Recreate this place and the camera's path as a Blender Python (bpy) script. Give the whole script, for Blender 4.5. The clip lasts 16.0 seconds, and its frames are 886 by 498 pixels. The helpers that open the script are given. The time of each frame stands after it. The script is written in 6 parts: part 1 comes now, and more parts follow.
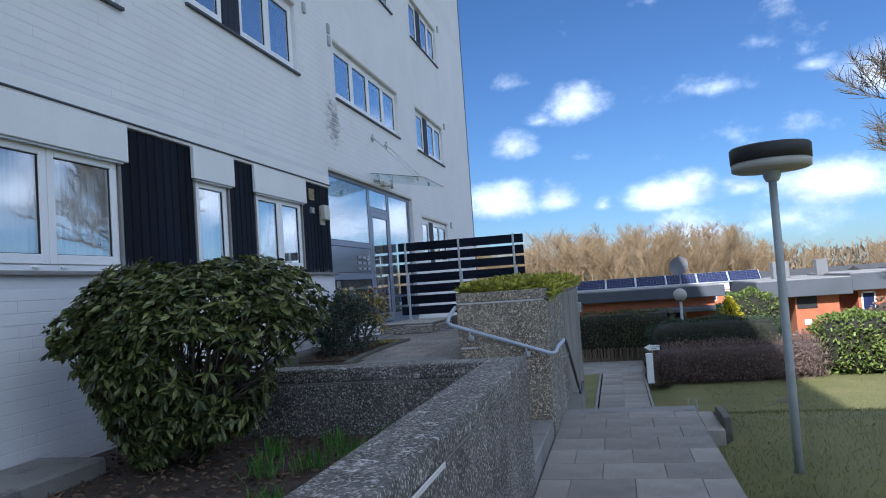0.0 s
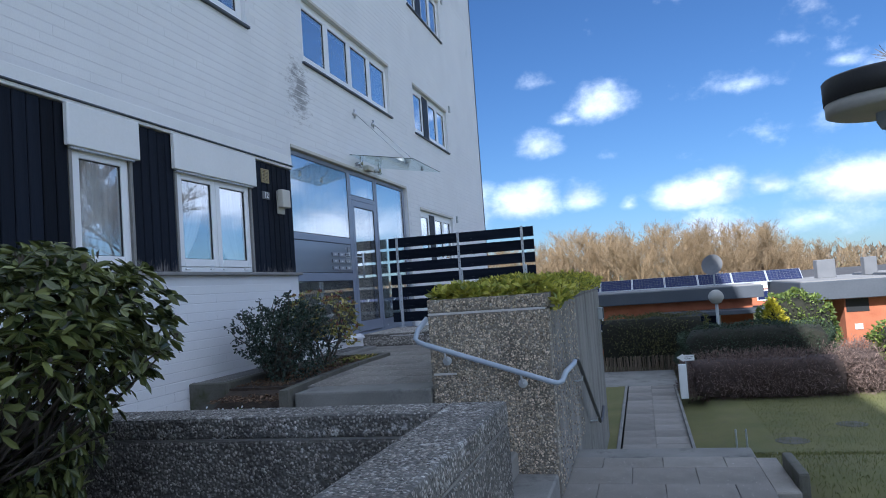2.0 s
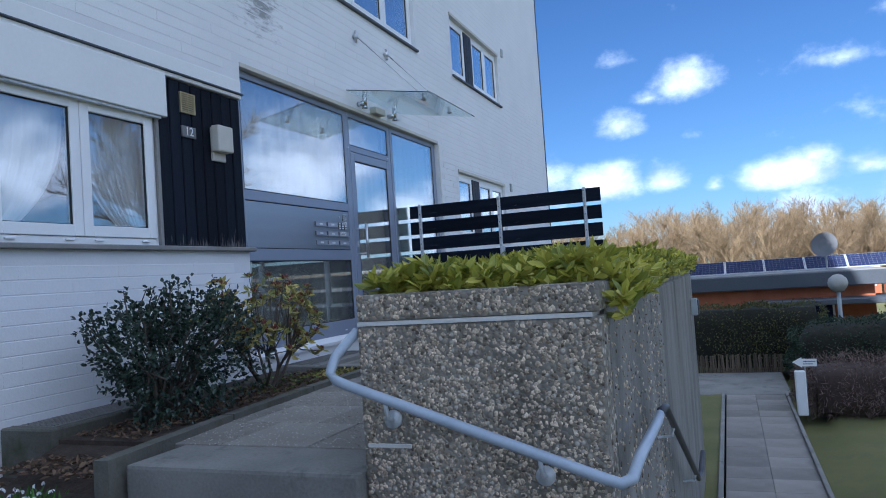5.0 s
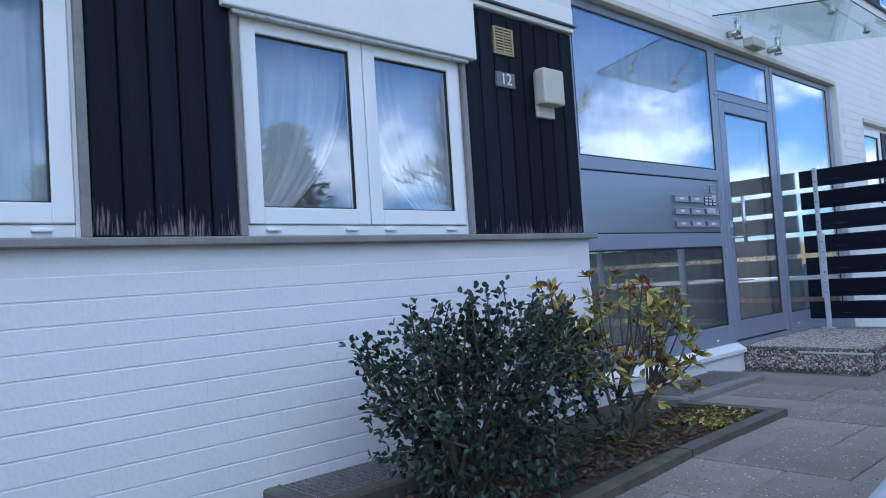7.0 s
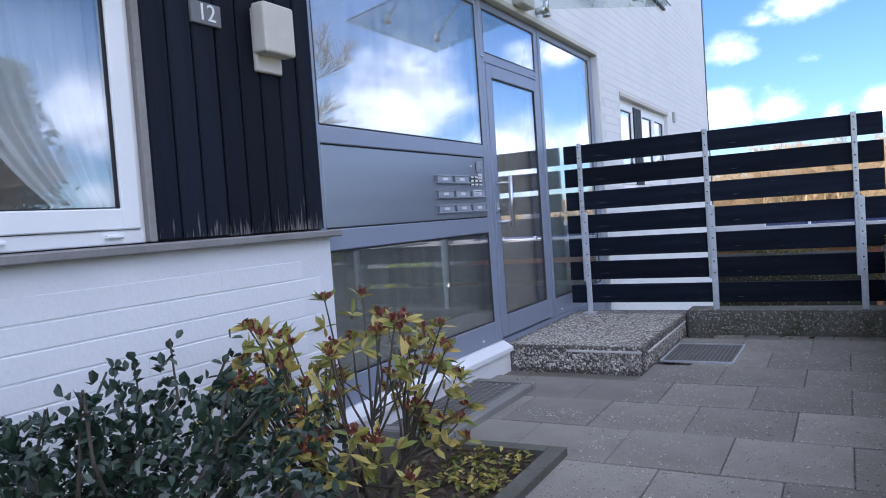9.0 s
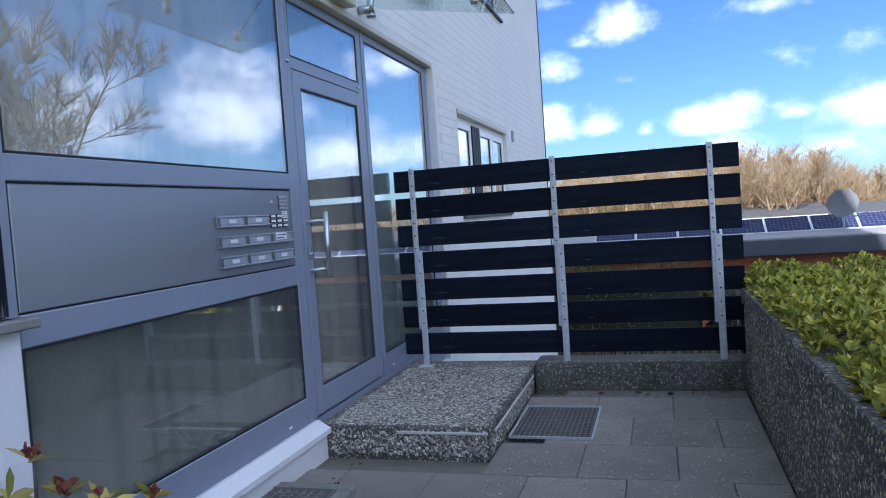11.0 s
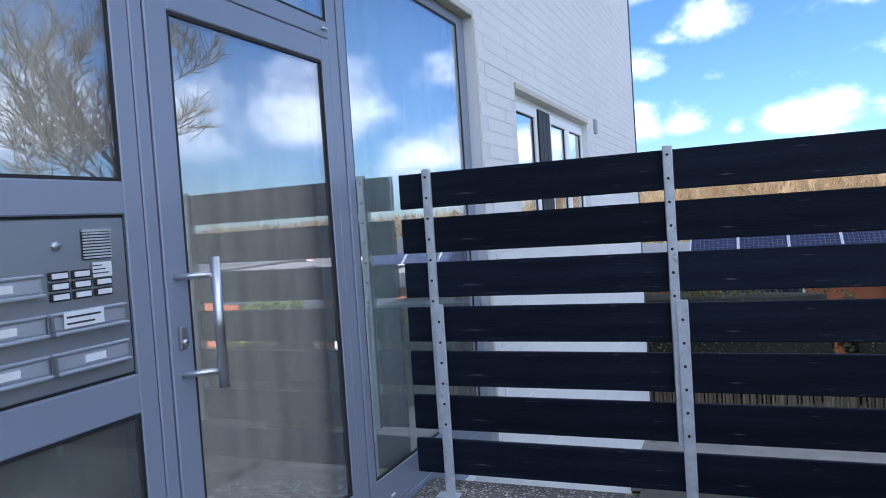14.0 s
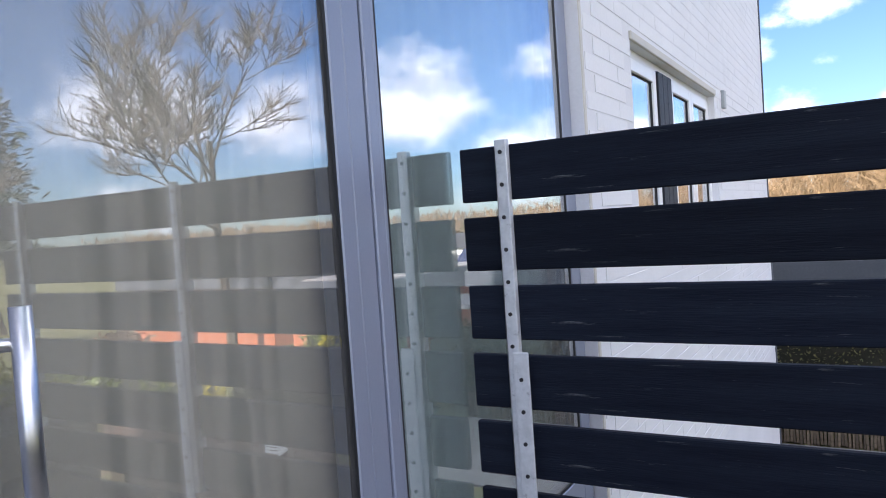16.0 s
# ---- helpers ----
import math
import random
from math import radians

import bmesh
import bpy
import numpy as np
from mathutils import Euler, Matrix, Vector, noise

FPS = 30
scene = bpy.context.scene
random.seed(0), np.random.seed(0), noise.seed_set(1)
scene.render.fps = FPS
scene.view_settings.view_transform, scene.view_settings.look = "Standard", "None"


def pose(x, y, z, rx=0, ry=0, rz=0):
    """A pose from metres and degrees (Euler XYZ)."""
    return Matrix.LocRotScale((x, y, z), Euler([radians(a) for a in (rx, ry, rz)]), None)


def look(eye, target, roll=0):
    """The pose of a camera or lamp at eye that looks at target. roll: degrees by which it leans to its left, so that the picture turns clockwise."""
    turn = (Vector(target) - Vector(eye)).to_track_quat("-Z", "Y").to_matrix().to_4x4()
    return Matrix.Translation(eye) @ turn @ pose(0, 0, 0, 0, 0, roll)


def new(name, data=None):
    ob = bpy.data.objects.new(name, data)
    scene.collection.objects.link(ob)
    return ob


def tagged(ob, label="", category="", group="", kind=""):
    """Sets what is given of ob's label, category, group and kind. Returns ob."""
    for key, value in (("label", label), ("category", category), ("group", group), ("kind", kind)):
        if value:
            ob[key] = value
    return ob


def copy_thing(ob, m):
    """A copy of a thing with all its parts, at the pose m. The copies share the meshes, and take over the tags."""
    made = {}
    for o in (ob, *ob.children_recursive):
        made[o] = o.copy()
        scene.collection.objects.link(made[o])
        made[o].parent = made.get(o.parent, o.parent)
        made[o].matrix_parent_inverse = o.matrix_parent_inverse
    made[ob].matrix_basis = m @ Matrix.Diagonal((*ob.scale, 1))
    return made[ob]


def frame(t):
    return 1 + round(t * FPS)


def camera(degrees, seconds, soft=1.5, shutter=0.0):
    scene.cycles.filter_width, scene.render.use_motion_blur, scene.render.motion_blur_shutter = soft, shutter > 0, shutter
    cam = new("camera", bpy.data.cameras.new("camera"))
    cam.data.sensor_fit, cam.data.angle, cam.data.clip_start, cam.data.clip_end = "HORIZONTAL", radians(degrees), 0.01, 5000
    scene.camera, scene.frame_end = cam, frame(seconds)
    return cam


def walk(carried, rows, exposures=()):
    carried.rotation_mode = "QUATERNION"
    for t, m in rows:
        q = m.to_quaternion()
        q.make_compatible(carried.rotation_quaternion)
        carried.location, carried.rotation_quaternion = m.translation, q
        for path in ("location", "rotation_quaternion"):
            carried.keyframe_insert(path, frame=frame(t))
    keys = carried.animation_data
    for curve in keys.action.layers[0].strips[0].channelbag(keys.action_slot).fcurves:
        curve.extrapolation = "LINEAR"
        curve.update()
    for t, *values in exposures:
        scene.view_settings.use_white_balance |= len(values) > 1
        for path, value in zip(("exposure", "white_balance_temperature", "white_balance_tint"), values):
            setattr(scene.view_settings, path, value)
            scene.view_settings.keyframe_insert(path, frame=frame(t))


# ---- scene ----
cam = camera(62.7, 16.0, 1.05)
METRES, EYE, TILT, LEAN, TURN = 13.0, 1.66, 0.0, 0.0, 13.1
ROWS = [
    (0.0, 0.0, 0.0, 0.0, 0.2, 2.93, 4.01),
    (0.5, 0.0079, 0.037, 0.0001, 0.76, 2.94, 4.05),
    (1.0, 0.0172, 0.081, -0.0009, 1.35, 3.02, 4.09),
    (1.5, 0.0244, 0.1198, 0.0003, 1.81, 3.07, 4.08),
    (2.0, 0.0361, 0.1614, -0.0002, 2.17, 3.08, 4.1),
    (2.5, 0.0452, 0.2027, -0.0025, 2.39, 2.92, 4.12),
    (3.0, 0.0568, 0.2479, -0.0045, 2.58, 2.42, 4.05),
    (5.5, 0.0596, 0.4312, -0.0029, 13.67, 1.96, 3.74),
    (6.0, 0.0459, 0.4652, -0.0044, 21.85, 2.44, 3.67),
    (6.5, 0.0288, 0.4952, -0.003, 28.55, 2.58, 3.62),
    (7.0, 0.0119, 0.5234, 0.0074, 34.14, 2.32, 3.73),
    (7.5, 0.0046, 0.5442, 0.018, 35.94, 1.48, 3.81),
    (8.0, -0.0007, 0.569, 0.0247, 32.94, 0.06, 3.95),
    (8.5, -0.0063, 0.5884, 0.0255, 25.93, -1.24, 4.1),
    (9.0, -0.0132, 0.6101, 0.0263, 15.82, -2.42, 4.03),
    (9.5, -0.0145, 0.6311, 0.0282, 8.76, -2.9, 3.96),
    (10.0, -0.0173, 0.6533, 0.0329, 4.19, -2.91, 3.93),
    (12.5, -0.0099, 0.773, 0.0497, 3.03, -2.38, 4.0),
    (13.0, -0.0104, 0.8071, 0.049, 5.11, -2.25, 3.98),
    (13.5, -0.0088, 0.8393, 0.0511, 7.31, -2.19, 3.91),
    (14.0, -0.0097, 0.8722, 0.0528, 9.51, -2.15, 3.85),
    (14.5, -0.0155, 0.8999, 0.0542, 11.42, -2.18, 3.74),
    (15.0, -0.0182, 0.9269, 0.0536, 13.49, -2.11, 3.84),
    (15.5, -0.0199, 0.9492, 0.0538, 15.27, -2.05, 3.96),
    (16.0, -0.0239, 0.9678, 0.0542, 16.79, -2.16, 3.95),
]
walk(cam, [(t, pose(0, 0, EYE, TILT, LEAN, TURN) @ pose(METRES * x, METRES * y, METRES * z, 90 + pitch, roll, yaw)) for t, x, y, z, yaw, pitch, roll in ROWS], [(0.0, 1.08, 5560, 12), (3.0, 1.1, 5420, 12), (5.5, 1.25, 5300, 12), (7.0, 1.68, 5260, 13), (8.5, 1.78, 5450, 16), (9.0, 1.9, 5850, 19), (10.0, 1.68, 5750, 17),
         (12.5, 1.44, 5250, 15), (14.0, 1.74, 5700, 16), (15.0, 1.88, 6100, 18), (16.0, 2.06, 6500, 20)])

# ---------------------------------------------------------------- world, sun, exposure
SUN_WAY = Vector((0.241, 0.803, -0.545)).normalized()
world = bpy.data.worlds.new("sky")
world.use_nodes = True
scene.world = world


def build_sky():
    nt = world.node_tree
    N, L = nt.nodes, nt.links
    N.clear()

    def math_node(op, a, b=None, c=None):
        n = N.new("ShaderNodeMath")
        n.operation = op
        for i, v in enumerate((a, b, c)):
            if v is None:
                continue
            if isinstance(v, (int, float)):
                n.inputs[i].default_value = v
            else:
                L.new(v, n.inputs[i])
        return n.outputs[0]

    out = N.new("ShaderNodeOutputWorld")
    bg = N.new("ShaderNodeBackground")
    bg.inputs[1].default_value = SKY
    sky = N.new("ShaderNodeTexSky")
    sky.sky_type = "NISHITA"
    sky.sun_disc = False
    sky.sun_elevation = math.asin(-SUN_WAY.z)
    sky.sun_rotation = math.atan2(-SUN_WAY.x, -SUN_WAY.y)
    sky.altitude, sky.air_density, sky.dust_density, sky.ozone_density = 60, 1.0, 0.4, 2.6
    tc = N.new("ShaderNodeTexCoord")
    sep = N.new("ShaderNodeSeparateXYZ")
    L.new(tc.outputs["Generated"], sep.inputs[0])
    az = math_node("ARCTAN2", sep.outputs[0], sep.outputs[1])
    el = math_node("ARCSINE", sep.outputs[2])
    # stretched noise for the cloud edges
    warp = N.new("ShaderNodeMapping")
    warp.inputs["Scale"].default_value, warp.inputs["Location"].default_value = (1, 1, 1.4), (0.37, 0.11, 0.2)
    L.new(tc.outputs["Generated"], warp.inputs[0])
    n1 = N.new("ShaderNodeTexNoise")
    n1.inputs["Scale"].default_value, n1.inputs["Detail"].default_value, n1.inputs["Roughness"].default_value = 14, 8, 0.62
    L.new(warp.outputs[0], n1.inputs["Vector"])
    n2 = N.new("ShaderNodeTexNoise")
    n2.inputs["Scale"].default_value, n2.inputs["Detail"].default_value = 3.2, 6
    L.new(warp.outputs[0], n2.inputs["Vector"])
    field = None
    # azimuth, elevation, half width, half height (degrees), weight
    for a, e, w, h, k in CLOUDS:
        w, h = w * 1.22, h * 1.3
        u = math_node("DIVIDE", math_node("SUBTRACT", az, radians(a)), radians(w))
        dv = math_node("SUBTRACT", el, radians(e))
        up = math_node("DIVIDE", dv, radians(h))
        low = math_node("DIVIDE", dv, radians(-h * 0.55))
        v = math_node("MAXIMUM", up, low)
        r = math_node("SQRT", math_node("ADD", math_node("MULTIPLY", u, u), math_node("MULTIPLY", v, v)))
        f = math_node("MULTIPLY", math_node("SUBTRACT", 1.0, r), k)
        field = f if field is None else math_node("MAXIMUM", field, f)
    field = math_node("MAXIMUM", field, -0.9)
    # bright broken cumulus added outside the view to lift the light on the facade
    wide = math_node("MULTIPLY", math_node("SUBTRACT", n2.outputs[0], 0.41), 7.0)
    away = math_node("SMOOTH_MIN", 1.0, math_node("MULTIPLY", math_node("SUBTRACT", math_node("ABSOLUTE", math_node("ADD", az, 0.05)), 1.45), 5.0), 0.05)
    away = math_node("MAXIMUM", away, math_node("MULTIPLY", math_node("SUBTRACT", el, 0.50), 5.0))
    wide = math_node("SUBTRACT", wide, math_node("MULTIPLY", math_node("SUBTRACT", 1.0, math_node("MINIMUM", math_node("MAXIMUM", away, 0.0), 1.0)), 1.2))
    field = math_node("MAXIMUM", field, wide)
    shape = math_node("ADD", field, math_node("MULTIPLY", math_node("SUBTRACT", n1.outputs[0], 0.52), 1.45))
    ramp = N.new("ShaderNodeValToRGB")
    ramp.color_ramp.interpolation = "EASE"
    ramp.color_ramp.elements[0].position, ramp.color_ramp.elements[1].position = -0.0, 0.85
    L.new(shape, ramp.inputs[0])
    thick = N.new("ShaderNodeValToRGB")
    thick.color_ramp.elements[0].position, thick.color_ramp.elements[1].position = 0.36, 0.95
    thick.color_ramp.elements[0].color, thick.color_ramp.elements[1].color = (*CLOUD_DARK, 1), (*CLOUD_LIT, 1)
    L.new(math_node("MULTIPLY", shape, 0.4), thick.inputs[0])
    # undersides: darker where there is more cloud above than here
    high = N.new("ShaderNodeMapping")
    high.inputs["Scale"].default_value, high.inputs["Location"].default_value = (1, 1, 1.4), (0.37, 0.11, 0.235)
    L.new(tc.outputs["Generated"], high.inputs[0])
    n3 = N.new("ShaderNodeTexNoise")
    n3.inputs["Scale"].default_value, n3.inputs["Detail"].default_value, n3.inputs["Roughness"].default_value = 14, 4, 0.5
    L.new(high.outputs[0], n3.inputs["Vector"])
    under = N.new("ShaderNodeMapRange")
    under.inputs[1].default_value, under.inputs[2].default_value, under.inputs[3].default_value, under.inputs[4].default_value = -0.16, 0.10, 0.70, 1.05
    L.new(math_node("SUBTRACT", n1.outputs[0], n3.outputs[0]), under.inputs[0])
    body = N.new("ShaderNodeVectorMath")
    body.operation = "SCALE"
    L.new(thick.outputs[0], body.inputs[0])
    L.new(under.outputs[0], body.inputs["Scale"])
    tint = N.new("ShaderNodeMix")
    tint.data_type, tint.blend_type = "RGBA", "MULTIPLY"
    tint.inputs[0].default_value = 1.0
    tint.inputs[7].default_value = (*SKY_TINT, 1)
    L.new(sky.outputs[0], tint.inputs[6])
    mix = N.new("ShaderNodeMix")
    mix.data_type = "RGBA"
    L.new(math_node("MULTIPLY", ramp.outputs[0], 0.9), mix.inputs[0])
    L.new(tint.outputs[2], mix.inputs[6])
    L.new(body.outputs[0], mix.inputs[7])
    L.new(mix.outputs[2], bg.inputs[0])
    L.new(bg.outputs[0], out.inputs[0])


SKY = 0.05
SKY_TINT = (0.58, 0.75, 0.95)
CLOUD_DARK, CLOUD_LIT = (12.5, 13.3, 14.6), (20.5, 21.2, 22.3)
CLOUDS = [(-2.1, 13.0, 2.5, 1.9, 1.0), (-4.8, 12.2, 1.9, 0.8, 0.5), (-6.9, 10.3, 2.1, 1.6, 0.9), (-8.1, 6.0, 3.4, 2.0, 1.1), (-3.9, 6.0, 2.2, 1.5, 1.0),
          (-0.4, 5.3, 0.9, 0.9, 0.6), (4.7, 5.5, 3.9, 1.8, 1.1), (6.2, 6.6, 1.3, 1.1, 0.8), (9.5, 5.6, 1.9, 1.1, 0.8), (15.6, 4.9, 5.0, 2.3, 1.0),
          (12.6, 3.0, 6.0, 1.8, 0.55), (18.8, 12.0, 2.6, 2.2, 0.9), (8.5, 13.0, 3.4, 1.1, 0.4), (15.0, 13.5, 1.6, 0.7, 0.35), (14.6, 9.5, 2.5, 1.2, 0.35),
          (-1.3, 9.1, 1.1, 0.6, 0.3), (-6.8, 15.2, 1.3, 0.6, 0.3), (22.0, 5.0, 6.0, 2.5, 1.0), (22.5, 11.0, 2.6, 1.7, 0.7), (31.5, 8.4, 5.2, 4.6, 1.25),
          (52.0, 8.6, 6.5, 4.4, 1.25), (42.0, 8.0, 4.6, 4.2, 0.95), (68.0, 9.0, 8.0, 4.5, 1.1), (-16.0, 6.0, 6.0, 3.0, 1.0)]
build_sky()
sun_data = bpy.data.lights.new("sun", "SUN")
sun_data.energy, sun_data.angle, sun_data.color = 4.2, radians(0.53), (1.0, 0.93, 0.82)
sun_lamp = new("sun", sun_data)
sun_lamp.matrix_world = look(Vector((0, 0, 60)), Vector((0, 0, 60)) + SUN_WAY)

# ---------------------------------------------------------------- helpers for materials and meshes
MATS = {}


def material(name, c1, c2, scale=6.0, rough=0.7, metal=0.0, bump=0.15, bscale=70.0, spec=0.5, vary=0.0, stretch=(1, 1, 1), spots=None, rough2=None):
    """Two colours mixed by coarse and fine noise, with a fine relief; vary: brightness from piece to piece."""
    m = bpy.data.materials.new(name)
    m.use_nodes = True
    N, L = m.node_tree.nodes, m.node_tree.links
    p = N["Principled BSDF"]
    tc = N.new("ShaderNodeTexCoord")
    mp = N.new("ShaderNodeMapping")
    mp.inputs["Scale"].default_value = stretch
    L.new(tc.outputs["Object"], mp.inputs[0])
    big, fine = N.new("ShaderNodeTexNoise"), N.new("ShaderNodeTexNoise")
    big.inputs["Scale"].default_value, big.inputs["Detail"].default_value = scale, 6
    fine.inputs["Scale"].default_value, fine.inputs["Detail"].default_value = bscale, 4
    for n in (big, fine):
        L.new(mp.outputs[0], n.inputs["Vector"])
    add = N.new("ShaderNodeMath")
    add.operation = "MULTIPLY_ADD"
    L.new(fine.outputs[0], add.inputs[0])
    add.inputs[1].default_value = 0.5
    L.new(big.outputs[0], add.inputs[2])
    rng = N.new("ShaderNodeMapRange")
    rng.inputs[1].default_value, rng.inputs[2].default_value = 0.45, 1.05
    L.new(add.outputs[0], rng.inputs[0])
    mix = N.new("ShaderNodeMix")
    mix.data_type = "RGBA"
    mix.inputs[6].default_value, mix.inputs[7].default_value = (*c1, 1), (*c2, 1)
    L.new(rng.outputs[0], mix.inputs[0])
    col = mix.outputs[2]
    if spots:
        colour, size, low, high = spots
        sp = N.new("ShaderNodeTexNoise")
        sp.inputs["Scale"].default_value, sp.inputs["Detail"].default_value, sp.inputs["Roughness"].default_value = size, 7, 0.7
        L.new(mp.outputs[0], sp.inputs["Vector"])
        sr = N.new("ShaderNodeMapRange")
        sr.inputs[1].default_value, sr.inputs[2].default_value = low, high
        L.new(sp.outputs[0], sr.inputs[0])
        sm = N.new("ShaderNodeMix")
        sm.data_type = "RGBA"
        L.new(sr.outputs[0], sm.inputs[0])
        L.new(col, sm.inputs[6])
        sm.inputs[7].default_value = (*colour, 1)
        col = sm.outputs[2]
    if vary:
        info, geo = N.new("ShaderNodeObjectInfo"), N.new("ShaderNodeNewGeometry")
        s = N.new("ShaderNodeMath")
        s.operation = "ADD"
        L.new(info.outputs["Random"], s.inputs[0])
        L.new(geo.outputs["Random Per Island"], s.inputs[1])
        fr = N.new("ShaderNodeMath")
        fr.operation = "FRACT"
        L.new(s.outputs[0], fr.inputs[0])
        vr = N.new("ShaderNodeMapRange")
        vr.inputs[3].default_value, vr.inputs[4].default_value = 1 - vary, 1 + vary
        L.new(fr.outputs[0], vr.inputs[0])
        hs = N.new("ShaderNodeHueSaturation")
        L.new(vr.outputs[0], hs.inputs["Value"])
        L.new(col, hs.inputs["Color"])
        col = hs.outputs[0]
    L.new(col, p.inputs["Base Color"])
    p.inputs["Metallic"].default_value = metal
    p.inputs["Specular IOR Level"].default_value = spec
    rr = N.new("ShaderNodeMapRange")
    rr.inputs[3].default_value, rr.inputs[4].default_value = rough, rough2 if rough2 is not None else min(1, rough + 0.12)
    L.new(big.outputs[0], rr.inputs[0])
    L.new(rr.outputs[0], p.inputs["Roughness"])
    if bump:
        b = N.new("ShaderNodeBump")
        b.inputs["Strength"].default_value, b.inputs["Distance"].default_value = bump, 0.01
        L.new(add.outputs[0], b.inputs["Height"])
        L.new(b.outputs[0], p.inputs["Normal"])
    MATS[name] = m
    return m


def leafy(name, dark, light, rough=0.4, through_light=0.25):
    """Leaves: colour from leaf to leaf, a little light through them."""
    m = material(name, dark, light, 9, rough, 0, 0.05, 90, 0.5, 0.35)
    N, L = m.node_tree.nodes, m.node_tree.links
    geo = N.new("ShaderNodeNewGeometry")
    mix = next(n for n in N if n.bl_idname == "ShaderNodeMix")
    L.new(geo.outputs["Random Per Island"], mix.inputs[0])
    out = N["Material Output"]
    tr = N.new("ShaderNodeBsdfTranslucent")
    L.new(mix.outputs[2], tr.inputs[0])
    ms = N.new("ShaderNodeMixShader")
    ms.inputs[0].default_value = through_light
    L.new(N["Principled BSDF"].outputs[0], ms.inputs[1])
    L.new(tr.outputs[0], ms.inputs[2])
    L.new(ms.outputs[0], out.inputs[0])
    return m


def pebbly(name, mortar, a, b, c, scale=48.0, lichen=None):
    """Exposed aggregate: cells of pebbles in a grey mortar."""
    m = bpy.data.materials.new(name)
    m.use_nodes = True
    N, L = m.node_tree.nodes, m.node_tree.links
    p = N["Principled BSDF"]
    tc = N.new("ShaderNodeTexCoord")
    v = N.new("ShaderNodeTexVoronoi")
    v.inputs["Scale"].default_value = scale
    L.new(tc.outputs["Object"], v.inputs["Vector"])
    sep = N.new("ShaderNodeSeparateColor")
    L.new(v.outputs["Color"], sep.inputs[0])
    ramp = N.new("ShaderNodeValToRGB")
    e = ramp.color_ramp.elements
    e[0].color, e[1].color = (*a, 1), (*c, 1)
    mid = e.new(0.55)
    mid.color = (*b, 1)
    L.new(sep.outputs[0], ramp.inputs[0])
    edge = N.new("ShaderNodeMapRange")
    edge.inputs[1].default_value, edge.inputs[2].default_value = 0.30, 0.52
    L.new(v.outputs["Distance"], edge.inputs[0])
    n = N.new("ShaderNodeTexNoise")
    n.inputs["Scale"].default_value, n.inputs["Detail"].default_value = 3.0, 8
    L.new(tc.outputs["Object"], n.inputs["Vector"])
    dirt = N.new("ShaderNodeMapRange")
    dirt.inputs[1].default_value, dirt.inputs[2].default_value, dirt.inputs[3].default_value, dirt.inputs[4].default_value = 0.35, 0.7, 0.55, 1.15
    L.new(n.outputs[0], dirt.inputs[0])
    mix = N.new("ShaderNodeMix")
    mix.data_type = "RGBA"
    L.new(edge.outputs[0], mix.inputs[0])
    L.new(ramp.outputs[0], mix.inputs[6])
    mix.inputs[7].default_value = (*mortar, 1)
    hs = N.new("ShaderNodeHueSaturation")
    L.new(dirt.outputs[0], hs.inputs["Value"])
    L.new(mix.outputs[2], hs.inputs["Color"])
    col = hs.outputs[0]
    if lichen:
        ln = N.new("ShaderNodeTexNoise")
        ln.inputs["Scale"].default_value, ln.inputs["Detail"].default_value, ln.inputs["Roughness"].default_value = 11, 8, 0.72
        L.new(tc.outputs["Object"], ln.inputs["Vector"])
        lr = N.new("ShaderNodeMapRange")
        lr.inputs[1].default_value, lr.inputs[2].default_value, lr.inputs[4].default_value = 0.56, 0.64, 0.85
        L.new(ln.outputs[0], lr.inputs[0])
        lm = N.new("ShaderNodeMix")
        lm.data_type = "RGBA"
        lm.inputs[7].default_value = (*lichen, 1)
        L.new(lr.outputs[0], lm.inputs[0])
        L.new(col, lm.inputs[6])
        col = lm.outputs[2]
    L.new(col, p.inputs["Base Color"])
    p.inputs["Roughness"].default_value = 0.8
    bmp = N.new("ShaderNodeBump")
    bmp.invert = True
    bmp.inputs["Strength"].default_value, bmp.inputs["Distance"].default_value = 0.8, 0.012
    L.new(v.outputs["Distance"], bmp.inputs["Height"])
    L.new(bmp.outputs[0], p.inputs["Normal"])
    return m


